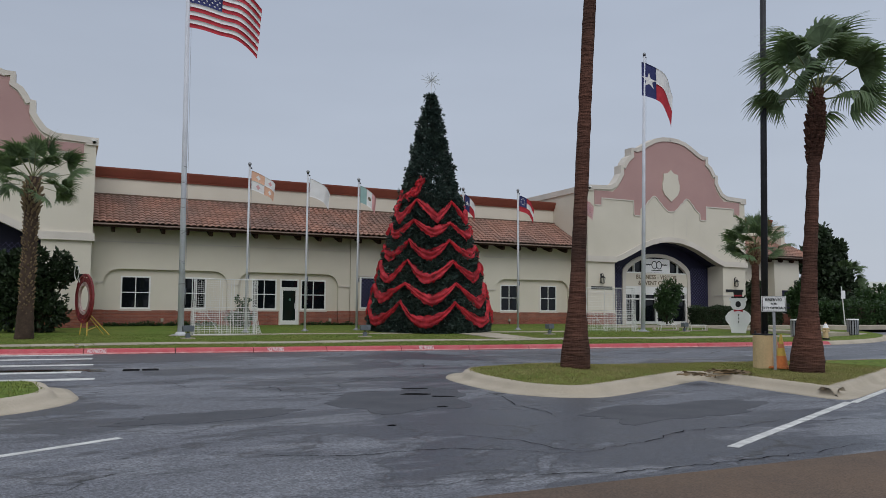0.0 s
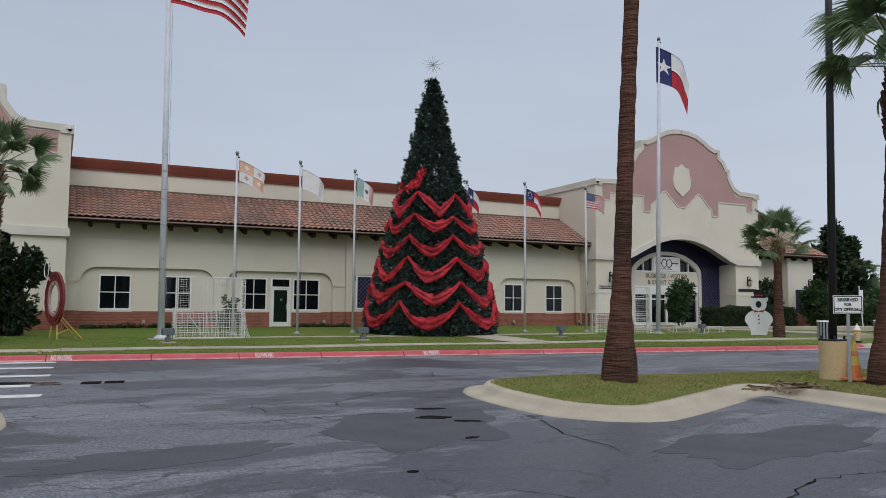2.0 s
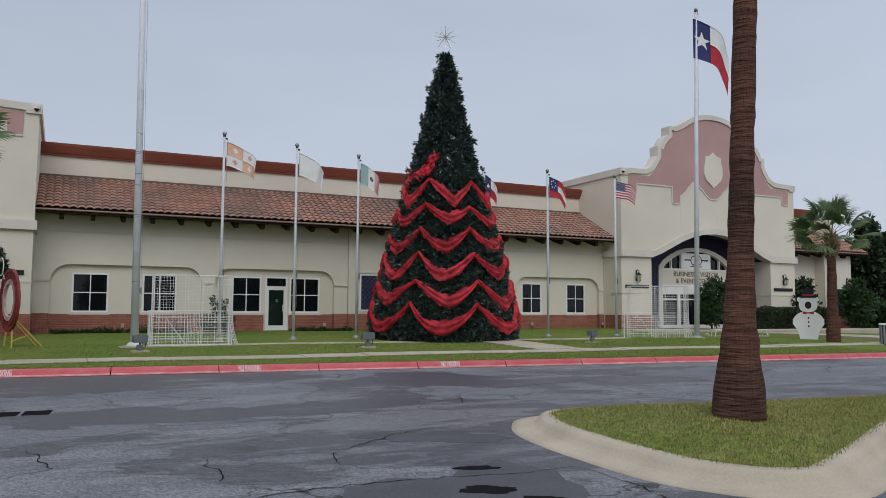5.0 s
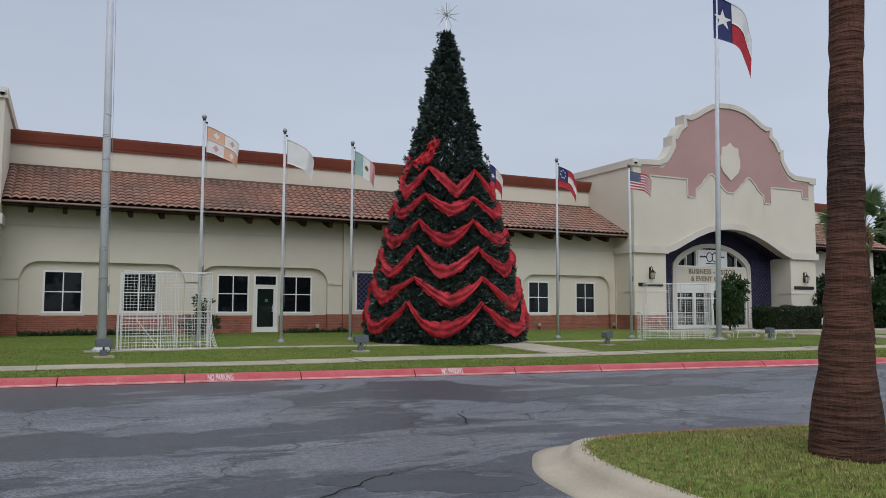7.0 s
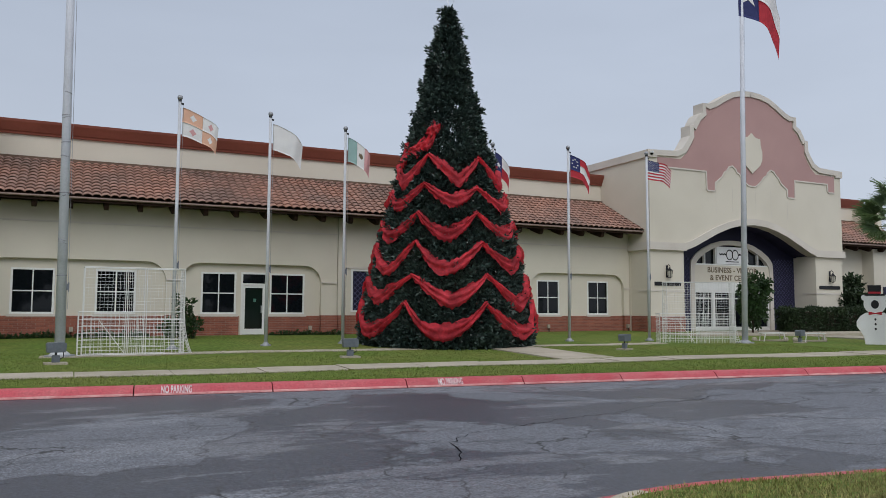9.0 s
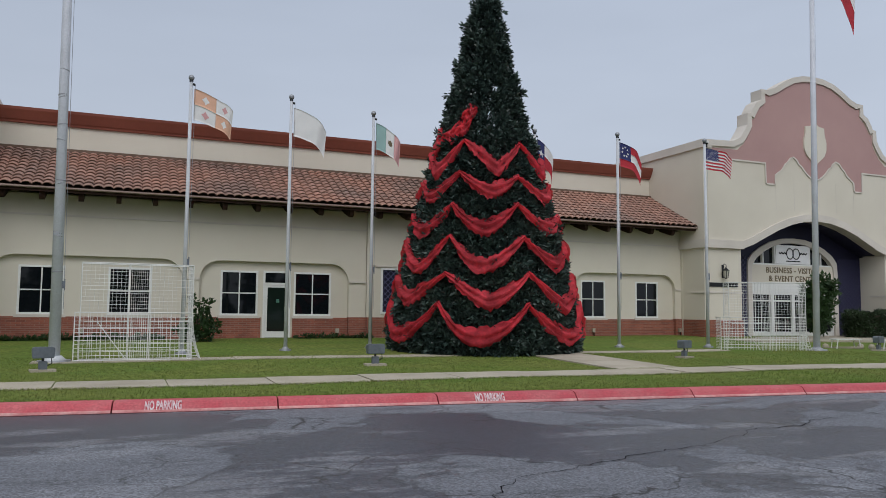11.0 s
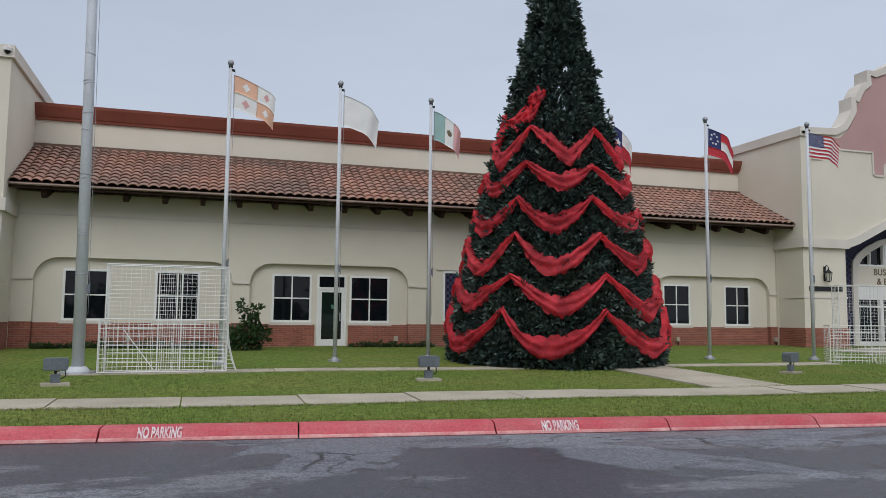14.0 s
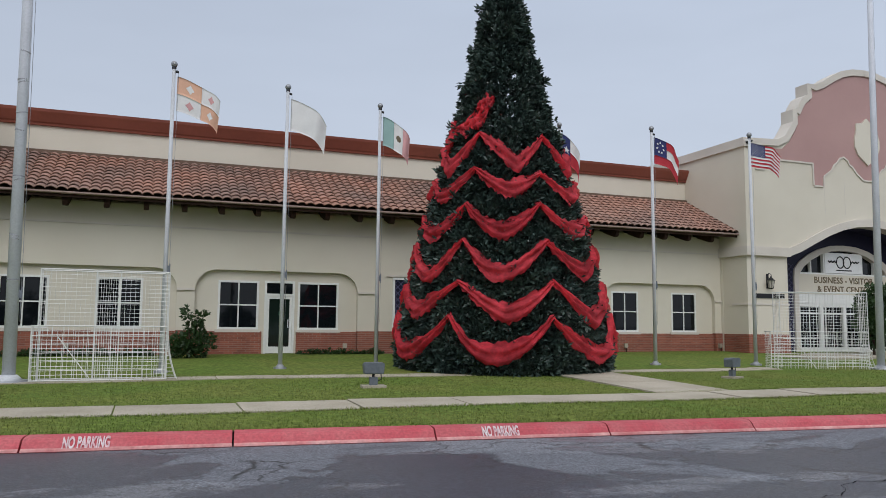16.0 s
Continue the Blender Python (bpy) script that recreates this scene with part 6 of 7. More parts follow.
rs = random.Random(77)
spots = []
while len(spots) < 30000:
    x, y = rs.uniform(7, 18.5), rs.uniform(9, 17.5)
    if inside(x, y, ISLAND_A) and edge_gap((x, y), ISLAND_A) > 0.56:
        spots.append((x, y, turf_z(x, y, ISLAND_A) - 0.003))
blades("grass", spots, rs, 0.042, "short uneven grass blades with dry patches on the island", DRY_TURF)
spots = []
for _ in range(62000):
    x = rs.uniform(-6, 30)
    d = rs.random() ** 1.4 * 9.0
    y = kerb_y(x) + 0.42 + d
    spots.append((x, y, lawn_z(x, y)))
near_walk = lambda x: 28.75 - 0.035 * (x - 5)
spots = [p for p in spots if not (near_walk(p[0]) + 0.05 < p[1] < near_walk(p[0]) + 1.2) and not (17.3 < p[0] < 19.2 and p[1] > 29.9)]
for _ in range(5000):
    x = rs.uniform(-4, 24)
    e = rs.choice((0.0, 1.25))
    y = near_walk(x) + e + rs.gauss(0, 0.035) + (0.03 if e else -0.03)
    spots.append((x, y, lawn_z(x, y) + 0.01))
blades("grass", spots, rs, 0.045, "grass blades along the kerb and pavement edges")
spots = []
polyb = inset(ISLAND_B, 0.57)
while len(spots) < 1800:
    x, y = rs.uniform(-4, 0.4), rs.uniform(12, 17.5)
    if inside(x, y, polyb):
        spots.append((x, y, 0.16))
blades("grass", spots, rs, 0.06, "short bright grass blades on the small island")


# ---- lettering ----
def lettering(parent, text, size, m, mat, name="lettering", spacing=1.0, bold=0.0):
    """Raised letters as one mesh, centred at the pose m, reading along its x and standing along its y."""
    cu = bpy.data.curves.new(name, "FONT")
    cu.body, cu.size, cu.align_x, cu.align_y, cu.extrude, cu.space_character, cu.offset = text, size, "CENTER", "CENTER", 0.006, spacing, bold
    tmp = new(name, cu)
    me = bpy.data.meshes.new_from_object(tmp.evaluated_get(bpy.context.evaluated_depsgraph_get()))
    bpy.data.objects.remove(tmp)
    me.materials.clear()
    me.materials.append(mat)
    ob = new(name, me)
    ob.parent = parent
    ob.matrix_basis = m
    return ob


board = thing("entrance_sign", (39.05, 44.16, 3.74), "raised dark gold letters on the cream board over the doors", "sign")
lettering(board, "BUSINESS - VISITOR", 0.42, pose(0, 0, 0.20, 90), GOLD, spacing=1.06, bold=0.008)
lettering(board, "& EVENT CENTER", 0.42, pose(0, 0, -0.24, 90), GOLD, spacing=1.06, bold=0.008)

for x in (0.98, 6.60, 12.06):
    y = kerb_y(x)
    st = thing("kerb_stencil", (x, y + 0.078, 0.098), "worn white stencilled words on the red kerb", "road marking", "kerb stencils", turn=-6.2)
    lettering(st, "NO PARKING", 0.17, pose(0, -0.016, 0.0, 52) @ Matrix.Diagonal((0.54, 1.3, 1, 1)), STENCIL, spacing=1.0, bold=0.006)


# ---- white wire display frames ----
def wire_frame(at, turn, label, w=2.64, h=2.42, d=0.55, ledge=0.12):
    """A white wire stage: a deep lower box, an upper panel, and square mesh over every face."""
    home = thing("wire_display", at, label, "wire frame", "wire displays", turn)
    rs = random.Random(int(at[0] * 10))
    mid = h * 0.49

    def wire(bm, a, b, r=0.0075, cuts=3):
        """A thin wire with a slight wobble."""
        a, b = Vector(a), Vector(b)
        p = a
        for k in range(1, cuts + 1):
            q = a + (b - a) * k / cuts
            if k < cuts:
                q += Vector((rs.uniform(-0.008, 0.008), rs.uniform(-0.008, 0.008), rs.uniform(-0.008, 0.008)))
            rod(bm, p, q, r, seg=3, caps=False)
            p = q

    def mesh_panel(x0, x1, z0, z1, y, gap_x, gap_z, thin=1.0):
        bm = bmesh.new()
        n = max(2, round((z1 - z0) / gap_z))
        for i in range(1, n):
            z = z0 + (z1 - z0) * i / n
            wire(bm, (x0, y, z), (x1, y, z), 0.0075 * thin)
        n = max(2, round((x1 - x0) / gap_x))
        for i in range(1, n):
            x = x0 + (x1 - x0) * i / n
            wire(bm, (x, y, z0), (x, y, z1), 0.006 * thin)
        tagged(part("wire_panel", bm, WHITE_PAINT, home), kind="stuff")

    for y, lo in ((0.0, -ledge), (d, 0.0)):
        bm = bmesh.new()
        for a, b in (((lo, y, 0), (lo, y, mid)), ((w, y, 0), (w, y, h)), ((0, y, mid), (0, y, h)), ((0, y, h), (w, y, h)), ((lo, y, mid), (w, y, mid)), ((lo, y, 0.01), (w, y, 0.01))):
            rod(bm, a, b, 0.014, seg=6)
        for u in (0.42, 0.61):
            rod(bm, (w * u, y, 0), (w * u, y, h), 0.012, seg=5)
        part("outer_frame", bm, WHITE_PAINT, home)
    for x0, x1, gap in ((-ledge, w * 0.42, 0.105), (w * 0.42, w * 0.61, 0.05), (w * 0.61, w, 0.105)):
        mesh_panel(x0, x1, 0.03, mid - 0.02, 0.0, gap, 0.095)
        mesh_panel(max(x0, 0.0), x1, mid + 0.02, h - 0.02, 0.0, gap, 0.095, 0.6)
    mesh_panel(0.0, w, 0.03, mid, d, 0.24, 0.20)
    for x in (-ledge, 0.0, w - 0.06, w):
        bm = bmesh.new()
        top = mid if x < 0 else h
        for z in (0.01, mid, top):
            rod(bm, (x, 0, z), (x, d, z), 0.012, seg=5)
        for i in range(1, 22):
            wire(bm, (x, 0, top * i / 22), (x, d, top * i / 22), 0.006, 2)
        for i in range(1, 5):
            wire(bm, (x, d * i / 5, 0.01), (x, d * i / 5, top), 0.006)
        part("end_panel", bm, WHITE_PAINT, home)
    for x0, x1 in ((0.1, w * 0.42), (w * 0.61, w)):
        bm = bmesh.new()
        rod(bm, (x0, 0.03, mid - 0.22), (x1, 0.03, mid - 0.22), 0.012, seg=5)
        part("cross_rail", bm, WHITE_PAINT, home)
    bm = bmesh.new()
    rod(bm, (w * 0.15, 0, mid * 0.8), (w * 0.4, 0, 0.05), 0.011, seg=5)
    part("diagonal_brace", bm, WHITE_PAINT, home)
    bm = bmesh.new()
    for y in (0.05, d * 0.5, d * 0.95):
        pts = [(w + 0.02 + 0.22 * (1 - i / 8) ** 2.2, y, 1.15 * i / 8) for i in range(9)]
        for a, b in zip(pts, pts[1:]):
            rod(bm, a, b, 0.011, seg=5)
    for i in range(14):
        u = i / 13
        x = w + 0.02 + 0.22 * (1 - u) ** 2.2
        rod(bm, (x, 0.05, 1.15 * u), (x, d * 0.95, 1.15 * u), 0.007, seg=4)
        rod(bm, (w, 0.05, 1.15 * u), (x, 0.05, 1.15 * u), 0.007, seg=4)
    rod(bm, (w, d * 0.4, 0.01), (w + 0.24, d * 0.4, 0.01), 0.012, seg=5)
    part("curved_runner", bm, WHITE_PAINT, home, "curved white end brace")
    return home


wire_frame((5.05, 34.5, 0.335), 2.0, "white wire display frame on the flagpole path")
wire_frame((25.75, 34.75, 0.325), -22.0, "white wire display frame beside a tall flagpole", 2.72, 2.42, 0.5, 0.3)


# ---- ground floodlights ----
def floodlight(at, turn, label):
    home = thing("floodlight", at, label, "floodlight", "ground floodlights", turn)
    home.scale = (0.8, 0.8, 0.85)
    bm = bmesh.new()
    box(bm, -0.32, -0.22, -0.06, 0.32, 0.22, 0.035)
    part("pad", bm, CONCRETE, home, "small concrete pad")
    bm = bmesh.new()
    box(bm, -0.11, -0.07, 0.03, 0.11, 0.07, 0.24)
    part("junction_box", bm, GREY_BOX, home, bevel=0.012)
    bm = bmesh.new()
    rod(bm, (0, 0, 0.24), (0, 0, 0.34), 0.035, seg=8)
    part("neck", bm, BRONZE, home)
    bm = bmesh.new()
    rod(bm, (0.1, 0.0, 0.12), (0.22, 0.0, 0.18), 0.014, seg=5)
    rod(bm, (0.22, 0.0, 0.18), (0.2, 0.0, 0.34), 0.014, seg=5)
    part("cable", bm, BRONZE, home)
    bm = bmesh.new()
    prism(bm, [(-0.26, 0.32), (0.26, 0.32), (0.28, 0.56), (0.24, 0.60), (-0.24, 0.60), (-0.28, 0.56)], -0.16, 0.14)
    part("housing", bm, GREY_BOX, home, "grey lamp housing", bevel=0.015)
    bm = bmesh.new()
    box(bm, -0.22, 0.14, 0.35, 0.22, 0.15, 0.55)
    part("lens", bm, GLASS, home)
    return home


for fx, fy, ft in ((4.45, 32.3, 8), (11.8, 31.9, -5), (21.6, 32.2, 20), (31.7, 33.6, 15)):
    floodlight((fx, fy, lawn_z(fx, fy) + 0.02), ft, "grey ground floodlight on a concrete pad in the grass")


# ---- low white benches near the entrance ----
for bx, by, bt in ((31.6, 34.9, -12), (33.3, 34.3, -8)):
    home = thing("low_bench", (bx, by, lawn_z(bx, by) - 0.01), "low white metal bench on the lawn", "bench", "low benches", bt)
    bm = bmesh.new()
    box(bm, -0.55, -0.2, 0.34, 0.55, 0.2, 0.38)
    part("seat", bm, WHITE_PAINT, home)
    for lx, ly in ((-0.45, -0.16), (0.45, -0.16), (-0.45, 0.16), (0.45, 0.16)):
        bm = bmesh.new()
        rod(bm, (lx * 1.15, ly, 0), (lx, ly, 0.34), 0.022, seg=6)
        part("leg", bm, WHITE_PAINT, home)
    bm = bmesh.new()
    rod(bm, (-0.6, 0.25, 0.02), (0.5, -0.25, 0.05), 0.05, seg=6)
    ball(bm, (-0.72, 0.2, 0.08), 0.12, 8)
    ball(bm, (0.72, 0.1, 0.08), 0.12, 8)
    part("sandbag", bm, CONCRETE, home, "pale weights at the feet")


# ---- snowman cut-out ----
home = thing("snowman_cutout", (34.3, 32.1, 0.25), "white painted flat snowman board with black top hat", "lawn decoration", turn=-42)
home.scale = (0.86, 1, 0.98)


def cut(name, outline, mat, y0, y1, label=""):
    bm = bmesh.new()
    prism(bm, outline, y0, y1)
    return part(name, bm, mat, home, label)


body = [(-0.45, 0.0), (0.45, 0.0), (0.50, 0.35), (0.62, 0.55), (0.80, 0.78), (0.80, 1.0), (0.62, 1.22), (0.38, 1.36), (-0.38, 1.36), (-0.62, 1.22), (-0.80, 1.0), (-0.80, 0.78), (-0.62, 0.55), (-0.50, 0.35)]
cut("body", body, WHITE_BOARD, 0, 0.04)
cut("head", [(0.48 * math.cos(a), 1.72 + 0.42 * math.sin(a)) for a in [math.pi * 2 * k / 20 for k in range(20)]], WHITE_BOARD, -0.01, 0.03)
for s in (-1, 1):
    cut("ear", [(s * 0.44 + 0.13 * math.cos(a), 1.98 + 0.13 * math.sin(a)) for a in [math.pi * 2 * k / 12 for k in range(12)]], WHITE_BOARD, 0.0, 0.03)
cut("hat_brim", [(-0.42, 2.06), (0.42, 2.06), (0.44, 2.14), (-0.44, 2.14)], BLACK, -0.03, 0.03)
cut("hat_crown", [(-0.26, 2.14), (0.26, 2.14), (0.29, 2.5), (-0.29, 2.5)], BLACK, -0.028, 0.028)
cut("hat_band", [(-0.265, 2.15), (0.265, 2.15), (0.27, 2.23), (-0.27, 2.23)], RED_CLOTH, -0.035, -0.029)
cut("muzzle", [(0.17 * math.cos(a), 1.70 + 0.18 * math.sin(a)) for a in [math.pi * 2 * k / 16 for k in range(16)]], BLACK, -0.02, -0.011)
cut("bow_tie", [(-0.28, 1.26), (0.0, 1.31), (0.28, 1.26), (0.28, 1.40), (0.0, 1.35), (-0.28, 1.40)], RED_CLOTH, -0.02, -0.001)
for z in (1.08, 0.88, 0.68):
    cut("button", [(0.045 * math.cos(a), z + 0.05 * math.sin(a)) for a in [math.pi * 2 * k / 8 for k in range(8)]], BLACK, -0.012, -0.001)
bm = bmesh.new()
rod(bm, (0, 0.03, 1.1), (0, 0.75, -0.02), 0.03, seg=6)
part("prop", bm, SOFFIT, home, "wooden prop behind the board")


# ---- red wreath on a yellow stand ----
home = thing("wreath_stand", (0.72, 35.4, lawn_z(0.72, 35.4)), "large red ring wreath on a yellow stand", "lawn decoration", turn=-71)
TINSEL = material("red_tinsel", (0.25, 0.03, 0.034), 0.5, 0.3, 26, 4, 0.5, 0.03)
TINSEL_PALE = material("pale_pink_tinsel", (0.52, 0.36, 0.33), 0.6, 0.25, 30, 5, 0.5, 0.02)
WIRE_RED = material("red_wire", (0.40, 0.05, 0.05), 0.5, 0.1, 20, 3, 0.0)


def ring(bm, r0, r1, y0, y1, cz=1.52, sq=1.08):
    k = 40
    fr = []
    for r, y in ((r0, y0), (r1, y0), (r1, y1), (r0, y1)):
        fr.append([bm.verts.new((r * math.cos(2 * math.pi * i / k), y + 0.006 * math.sin(i * 2.3), cz + sq * r * math.sin(2 * math.pi * i / k))) for i in range(k)])
    for a in range(4):
        b = (a + 1) % 4
        for i in range(k):
            j = (i + 1) % k
            bm.faces.new((fr[a][i], fr[a][j], fr[b][j], fr[b][i]))


for nm, r0, r1, mt in (("outer_ring", 0.86, 0.95, TINSEL), ("middle_ring", 0.66, 0.80, TINSEL), ("inner_ring", 0.50, 0.63, TINSEL_PALE)):
    bm = bmesh.new()
    ring(bm, r0, r1, -0.05, 0.04)
    part(nm, bm, mt, home)
bm = bmesh.new()
for k in range(24):
    a = 2 * math.pi * k / 24
    rod(bm, (0.6 * math.cos(a), 0, 1.52 + 0.65 * math.sin(a)), (0.95 * math.cos(a), 0, 1.52 + 1.03 * math.sin(a)), 0.015, seg=4)
part("spokes", bm, WIRE_RED, home)
for a, b in (((-0.4, 0.0, 0.0), (-0.2, 0.05, 1.0)), ((0.4, 0.0, 0.0), (0.2, 0.05, 1.0)), ((-0.3, 0.95, 0.0), (-0.15, 0.1, 0.95)), ((0.3, 0.95, 0.0), (0.15, 0.1, 0.95)), ((-0.35, 0.7, 0.35), (0.35, 0.0, 0.2))):
    bm = bmesh.new()
    rod(bm, a, b, 0.025, seg=6)
    part("stand_leg", bm, YELLOW, home, "yellow metal stand leg")
bm = bmesh.new()
for i in range(18):
    a0, a1 = 2 * math.pi * i / 18, 2 * math.pi * (i + 1) / 18
    rod(bm, (-0.72 + 0.25 * math.cos(a0), -0.1, 2.62 + 0.3 * math.sin(a0)), (-0.72 + 0.25 * math.cos(a1), -0.1, 2.62 + 0.3 * math.sin(a1)), 0.018, seg=5)
rod(bm, (-0.6, -0.05, 2.35), (-0.45, 0, 2.1), 0.03, seg=5)
part("wire_loop", bm, WHITE_PAINT, home, "white wire loop at the top")


# ---- street lamp, sign and cone on the island ----
home = thing("street_lamp", (15.30, 13.51, 0.2), "dark bronze street lamp on a cream concrete base", "street lamp")
bm = bmesh.new()
rod(bm, (0, 0, -0.1), (0, 0, 0.76), 0.285, 0.28, 28)
part("concrete_base", bm, YELLOW_BASE, home, "round cream painted concrete base", bevel=0.02)
bm = bmesh.new()
rod(bm, (0, 0, 0.8), (0.17, -0.08, 11.0), 0.08, 0.07, 14)
part("pole", bm, BRONZE, home, smooth=True)
bm = bmesh.new()
box(bm, -0.2, -0.2, 0.765, 0.2, 0.2, 0.80)
part("base_plate", bm, BRONZE, home)
for sx in (-0.15, 0.15):
    for sy in (-0.15, 0.15):
        bm = bmesh.new()
        rod(bm, (sx, sy, 0.8), (sx, sy, 0.87), 0.025, seg=6)
        part("bolt", bm, BRONZE, home)
bm = bmesh.new()
rod(bm, (0.17, -0.08, 10.9), (0.6, 0, 11.0), 0.04, seg=8)
part("arm", bm, BRONZE, home)
bm = bmesh.new()
box(bm, 0.5, -0.22, 10.88, 1.2, 0.22, 11.08)
part("lamp_head", bm, BRONZE, home, bevel=0.03)

home = thing("parking_sign", (14.75, 12.75, 0.2), "small white parking sign with black border on a post", "sign", turn=-46)
home.scale = (0.88, 0.88, 0.95)
bm = bmesh.new()
prism(bm, [(-0.035, 0), (0.035, 0), (0.035, 1.75), (-0.035, 1.75)], 0.0, 0.03)
part("post", bm, GALV, home, "grey steel channel post")
bm = bmesh.new()
box(bm, -0.30, -0.012, 1.40, 0.30, -0.002, 1.78)
plate = part("plate", bm, WHITE_BOARD, home)
bm = bmesh.new()
for a, b, lo, hi in ((-0.285, 0.285, 1.755, 1.770), (-0.285, 0.285, 1.410, 1.425), (-0.285, -0.270, 1.425, 1.755), (0.270, 0.285, 1.425, 1.755)):
    box(bm, a, -0.018, lo, b, -0.0125, hi)
part("border", bm, BLACK, plate)
for z, t, s in ((1.69, "RESERVED", 0.092), (1.59, "FOR", 0.075), (1.49, "CITY OFFICIALS", 0.082)):
    lettering(plate, t, s, pose(0, -0.016, z, 90), BLACK, bold=0.002)

home = thing("traffic_cone", (15.25, 13.0, 0.2), "faded orange traffic cone beside the lamp base", "traffic cone", turn=20)
bm = bmesh.new()
box(bm, -0.22, -0.22, 0.0, 0.22, 0.22, 0.045)
part("base", bm, ORANGE, home, bevel=0.01)
for z0, z1, mt, nm in ((0.045, 0.30, ORANGE, "lower_band"), (0.30, 0.48, YELLOW, "reflective_band"), (0.48, 0.58, ORANGE, "upper_band"), (0.58, 0.80, YELLOW, "tip")):
    bm = bmesh.new()
    rod(bm, (0, 0, z0), (0, 0, z1), 0.155 - 0.155 * z0 / 0.92, 0.155 - 0.155 * z1 / 0.92, 16)
    part(nm, bm, mt, home, smooth=False)

# dry fallen palm leaves on the kerb
rs = random.Random(61)
for k, (lx, ly, lt) in enumerate(((12.75, 12.45, 35), (13.1, 12.0, 80), (12.6, 12.05, 150))):
    home = thing("fallen_palm_leaf", (lx, ly, 0.20), "dry brown palm leaf lying across the kerb", "dead leaf", "fallen palm leaves", lt)
    (lv, lf), (sv, sf) = fan_leaf(rs, 0.5, 0.65, 18, 0.15)
    ob = new("blade", raw_mesh("blade", [(x, y, max(-0.03, z * 0.4) + rs.uniform(0, 0.06)) for x, y, z in lv], lf, DRY_LEAF))
    ob.parent = home
    ob = new("stem", raw_mesh("stem", sv, sf, DRY_LEAF))
    ob.parent = home

# ---- fire hydrant, litter bins, leaning post ----
home = thing("fire_hydrant", (33.3, 25.75, lawn_z(33.3, 25.75)), "cream yellow fire hydrant on the grass corner", "fire hydrant")
for nm, z0, z1, r0, r1, mt in (("foot", 0, 0.08, 0.17, 0.17, BLACK), ("barrel", 0.08, 0.58, 0.12, 0.12, YELLOW_BASE), ("flange", 0.52, 0.58, 0.17, 0.17, YELLOW_BASE), ("bonnet", 0.58, 0.78, 0.15, 0.05, WHITE_BOARD), ("nut", 0.78, 0.86, 0.035, 0.035, YELLOW_BASE)):
    bm = bmesh.new()
    rod(bm, (0, 0, z0), (0, 0, z1), r0, r1, 14)
    part(nm, bm, mt, home)
for s in (-1, 1):
    bm = bmesh.new()
    rod(bm, (s * 0.1, 0, 0.42), (s * 0.22, 0, 0.42), 0.06, seg=10)
    part("outlet", bm, YELLOW_BASE, home)


def litter_bin(at):
    home = thing("litter_bin", at, "grey slatted metal litter bin", "litter bin", "litter bins")
    for k in range(14):
        a = 2 * math.pi * k / 14
        bm = bmesh.new()
        box(bm, -0.04, 0.29, 0.05, 0.04, 0.305, 0.88)
        bmesh.ops.rotate(bm, verts=bm.verts, cent=(0, 0, 0), matrix=Matrix.Rotation(a, 3, "Z"))
        part("slat", bm, GALV, home)
    bm = bmesh.new()
    rod(bm, (0, 0, 0.03), (0, 0, 0.84), 0.25, 0.25, 18)
    part("liner", bm, BLACK, home, "black liner")
    bm = bmesh.new()
    rod(bm, (0, 0, 0.86), (0, 0, 0.92), 0.33, 0.31, 18)
    part("rim", bm, WHITE_BOARD, home)
    return home


first_bin = litter_bin((34.1, 28.05, lawn_z(34.1, 28.05)))
copy_thing(first_bin, pose(39.6, 28.9, lawn_z(39.6, 28.9) + 0.02))
home = thing("small_sign_post", (52, 38.6, lawn_z(52, 38.6)), "leaning white post with a small sign", "sign")
bm = bmesh.new()
rod(bm, (0.1, 0, -0.1), (-0.25, 0, 3.2), 0.04, seg=8)
part("post", bm, WHITE_PAINT, home)
bm = bmesh.new()
box(bm, -0.35, -0.06, 2.3, 0.1, -0.04, 2.9)
part("plate", bm, WHITE_BOARD, home)

# camera domes under the gable corners, wall sockets
for cx_, cy_ in ((1.0, 42.48), (31.8, 42.48)):
    home = thing("camera_dome", (cx_, cy_, 9.75), "small white security camera under the coping", "security camera", "security cameras")
    bm = bmesh.new()
    rod(bm, (0, 0, 0.10), (0, 0, 0.19), 0.12, 0.13, 12)
    rod(bm, (0, 0, 0.14), (0, 0.10, 0.14), 0.05, seg=6)
    part("mount", bm, WHITE_BOARD, home)
    bm = bmesh.new()
    ball(bm, (0, 0, 0.09), 0.09, 12)
    part("dome", bm, GLASS, home, "dark glass dome", True)
for sx, sy in ((4.75, 44.42), (14.2, 44.42), (31.5, 44.22), (26.6, 44.42)):
    home = thing("hose_bib", (sx, sy, 0.80), "small metal fitting on the brick plinth", "wall fitting", "wall fittings")
    bm = bmesh.new()
    box(bm, -0.07, -0.06, -0.08, 0.07, 0.06, 0.10)
    part("box", bm, CONCRETE, home)
    bm = bmesh.new()
    rod(bm, (0, -0.05, -0.08), (0, -0.05, -0.35), 0.025, seg=6)
    part("pipe", bm, BEAM, home)

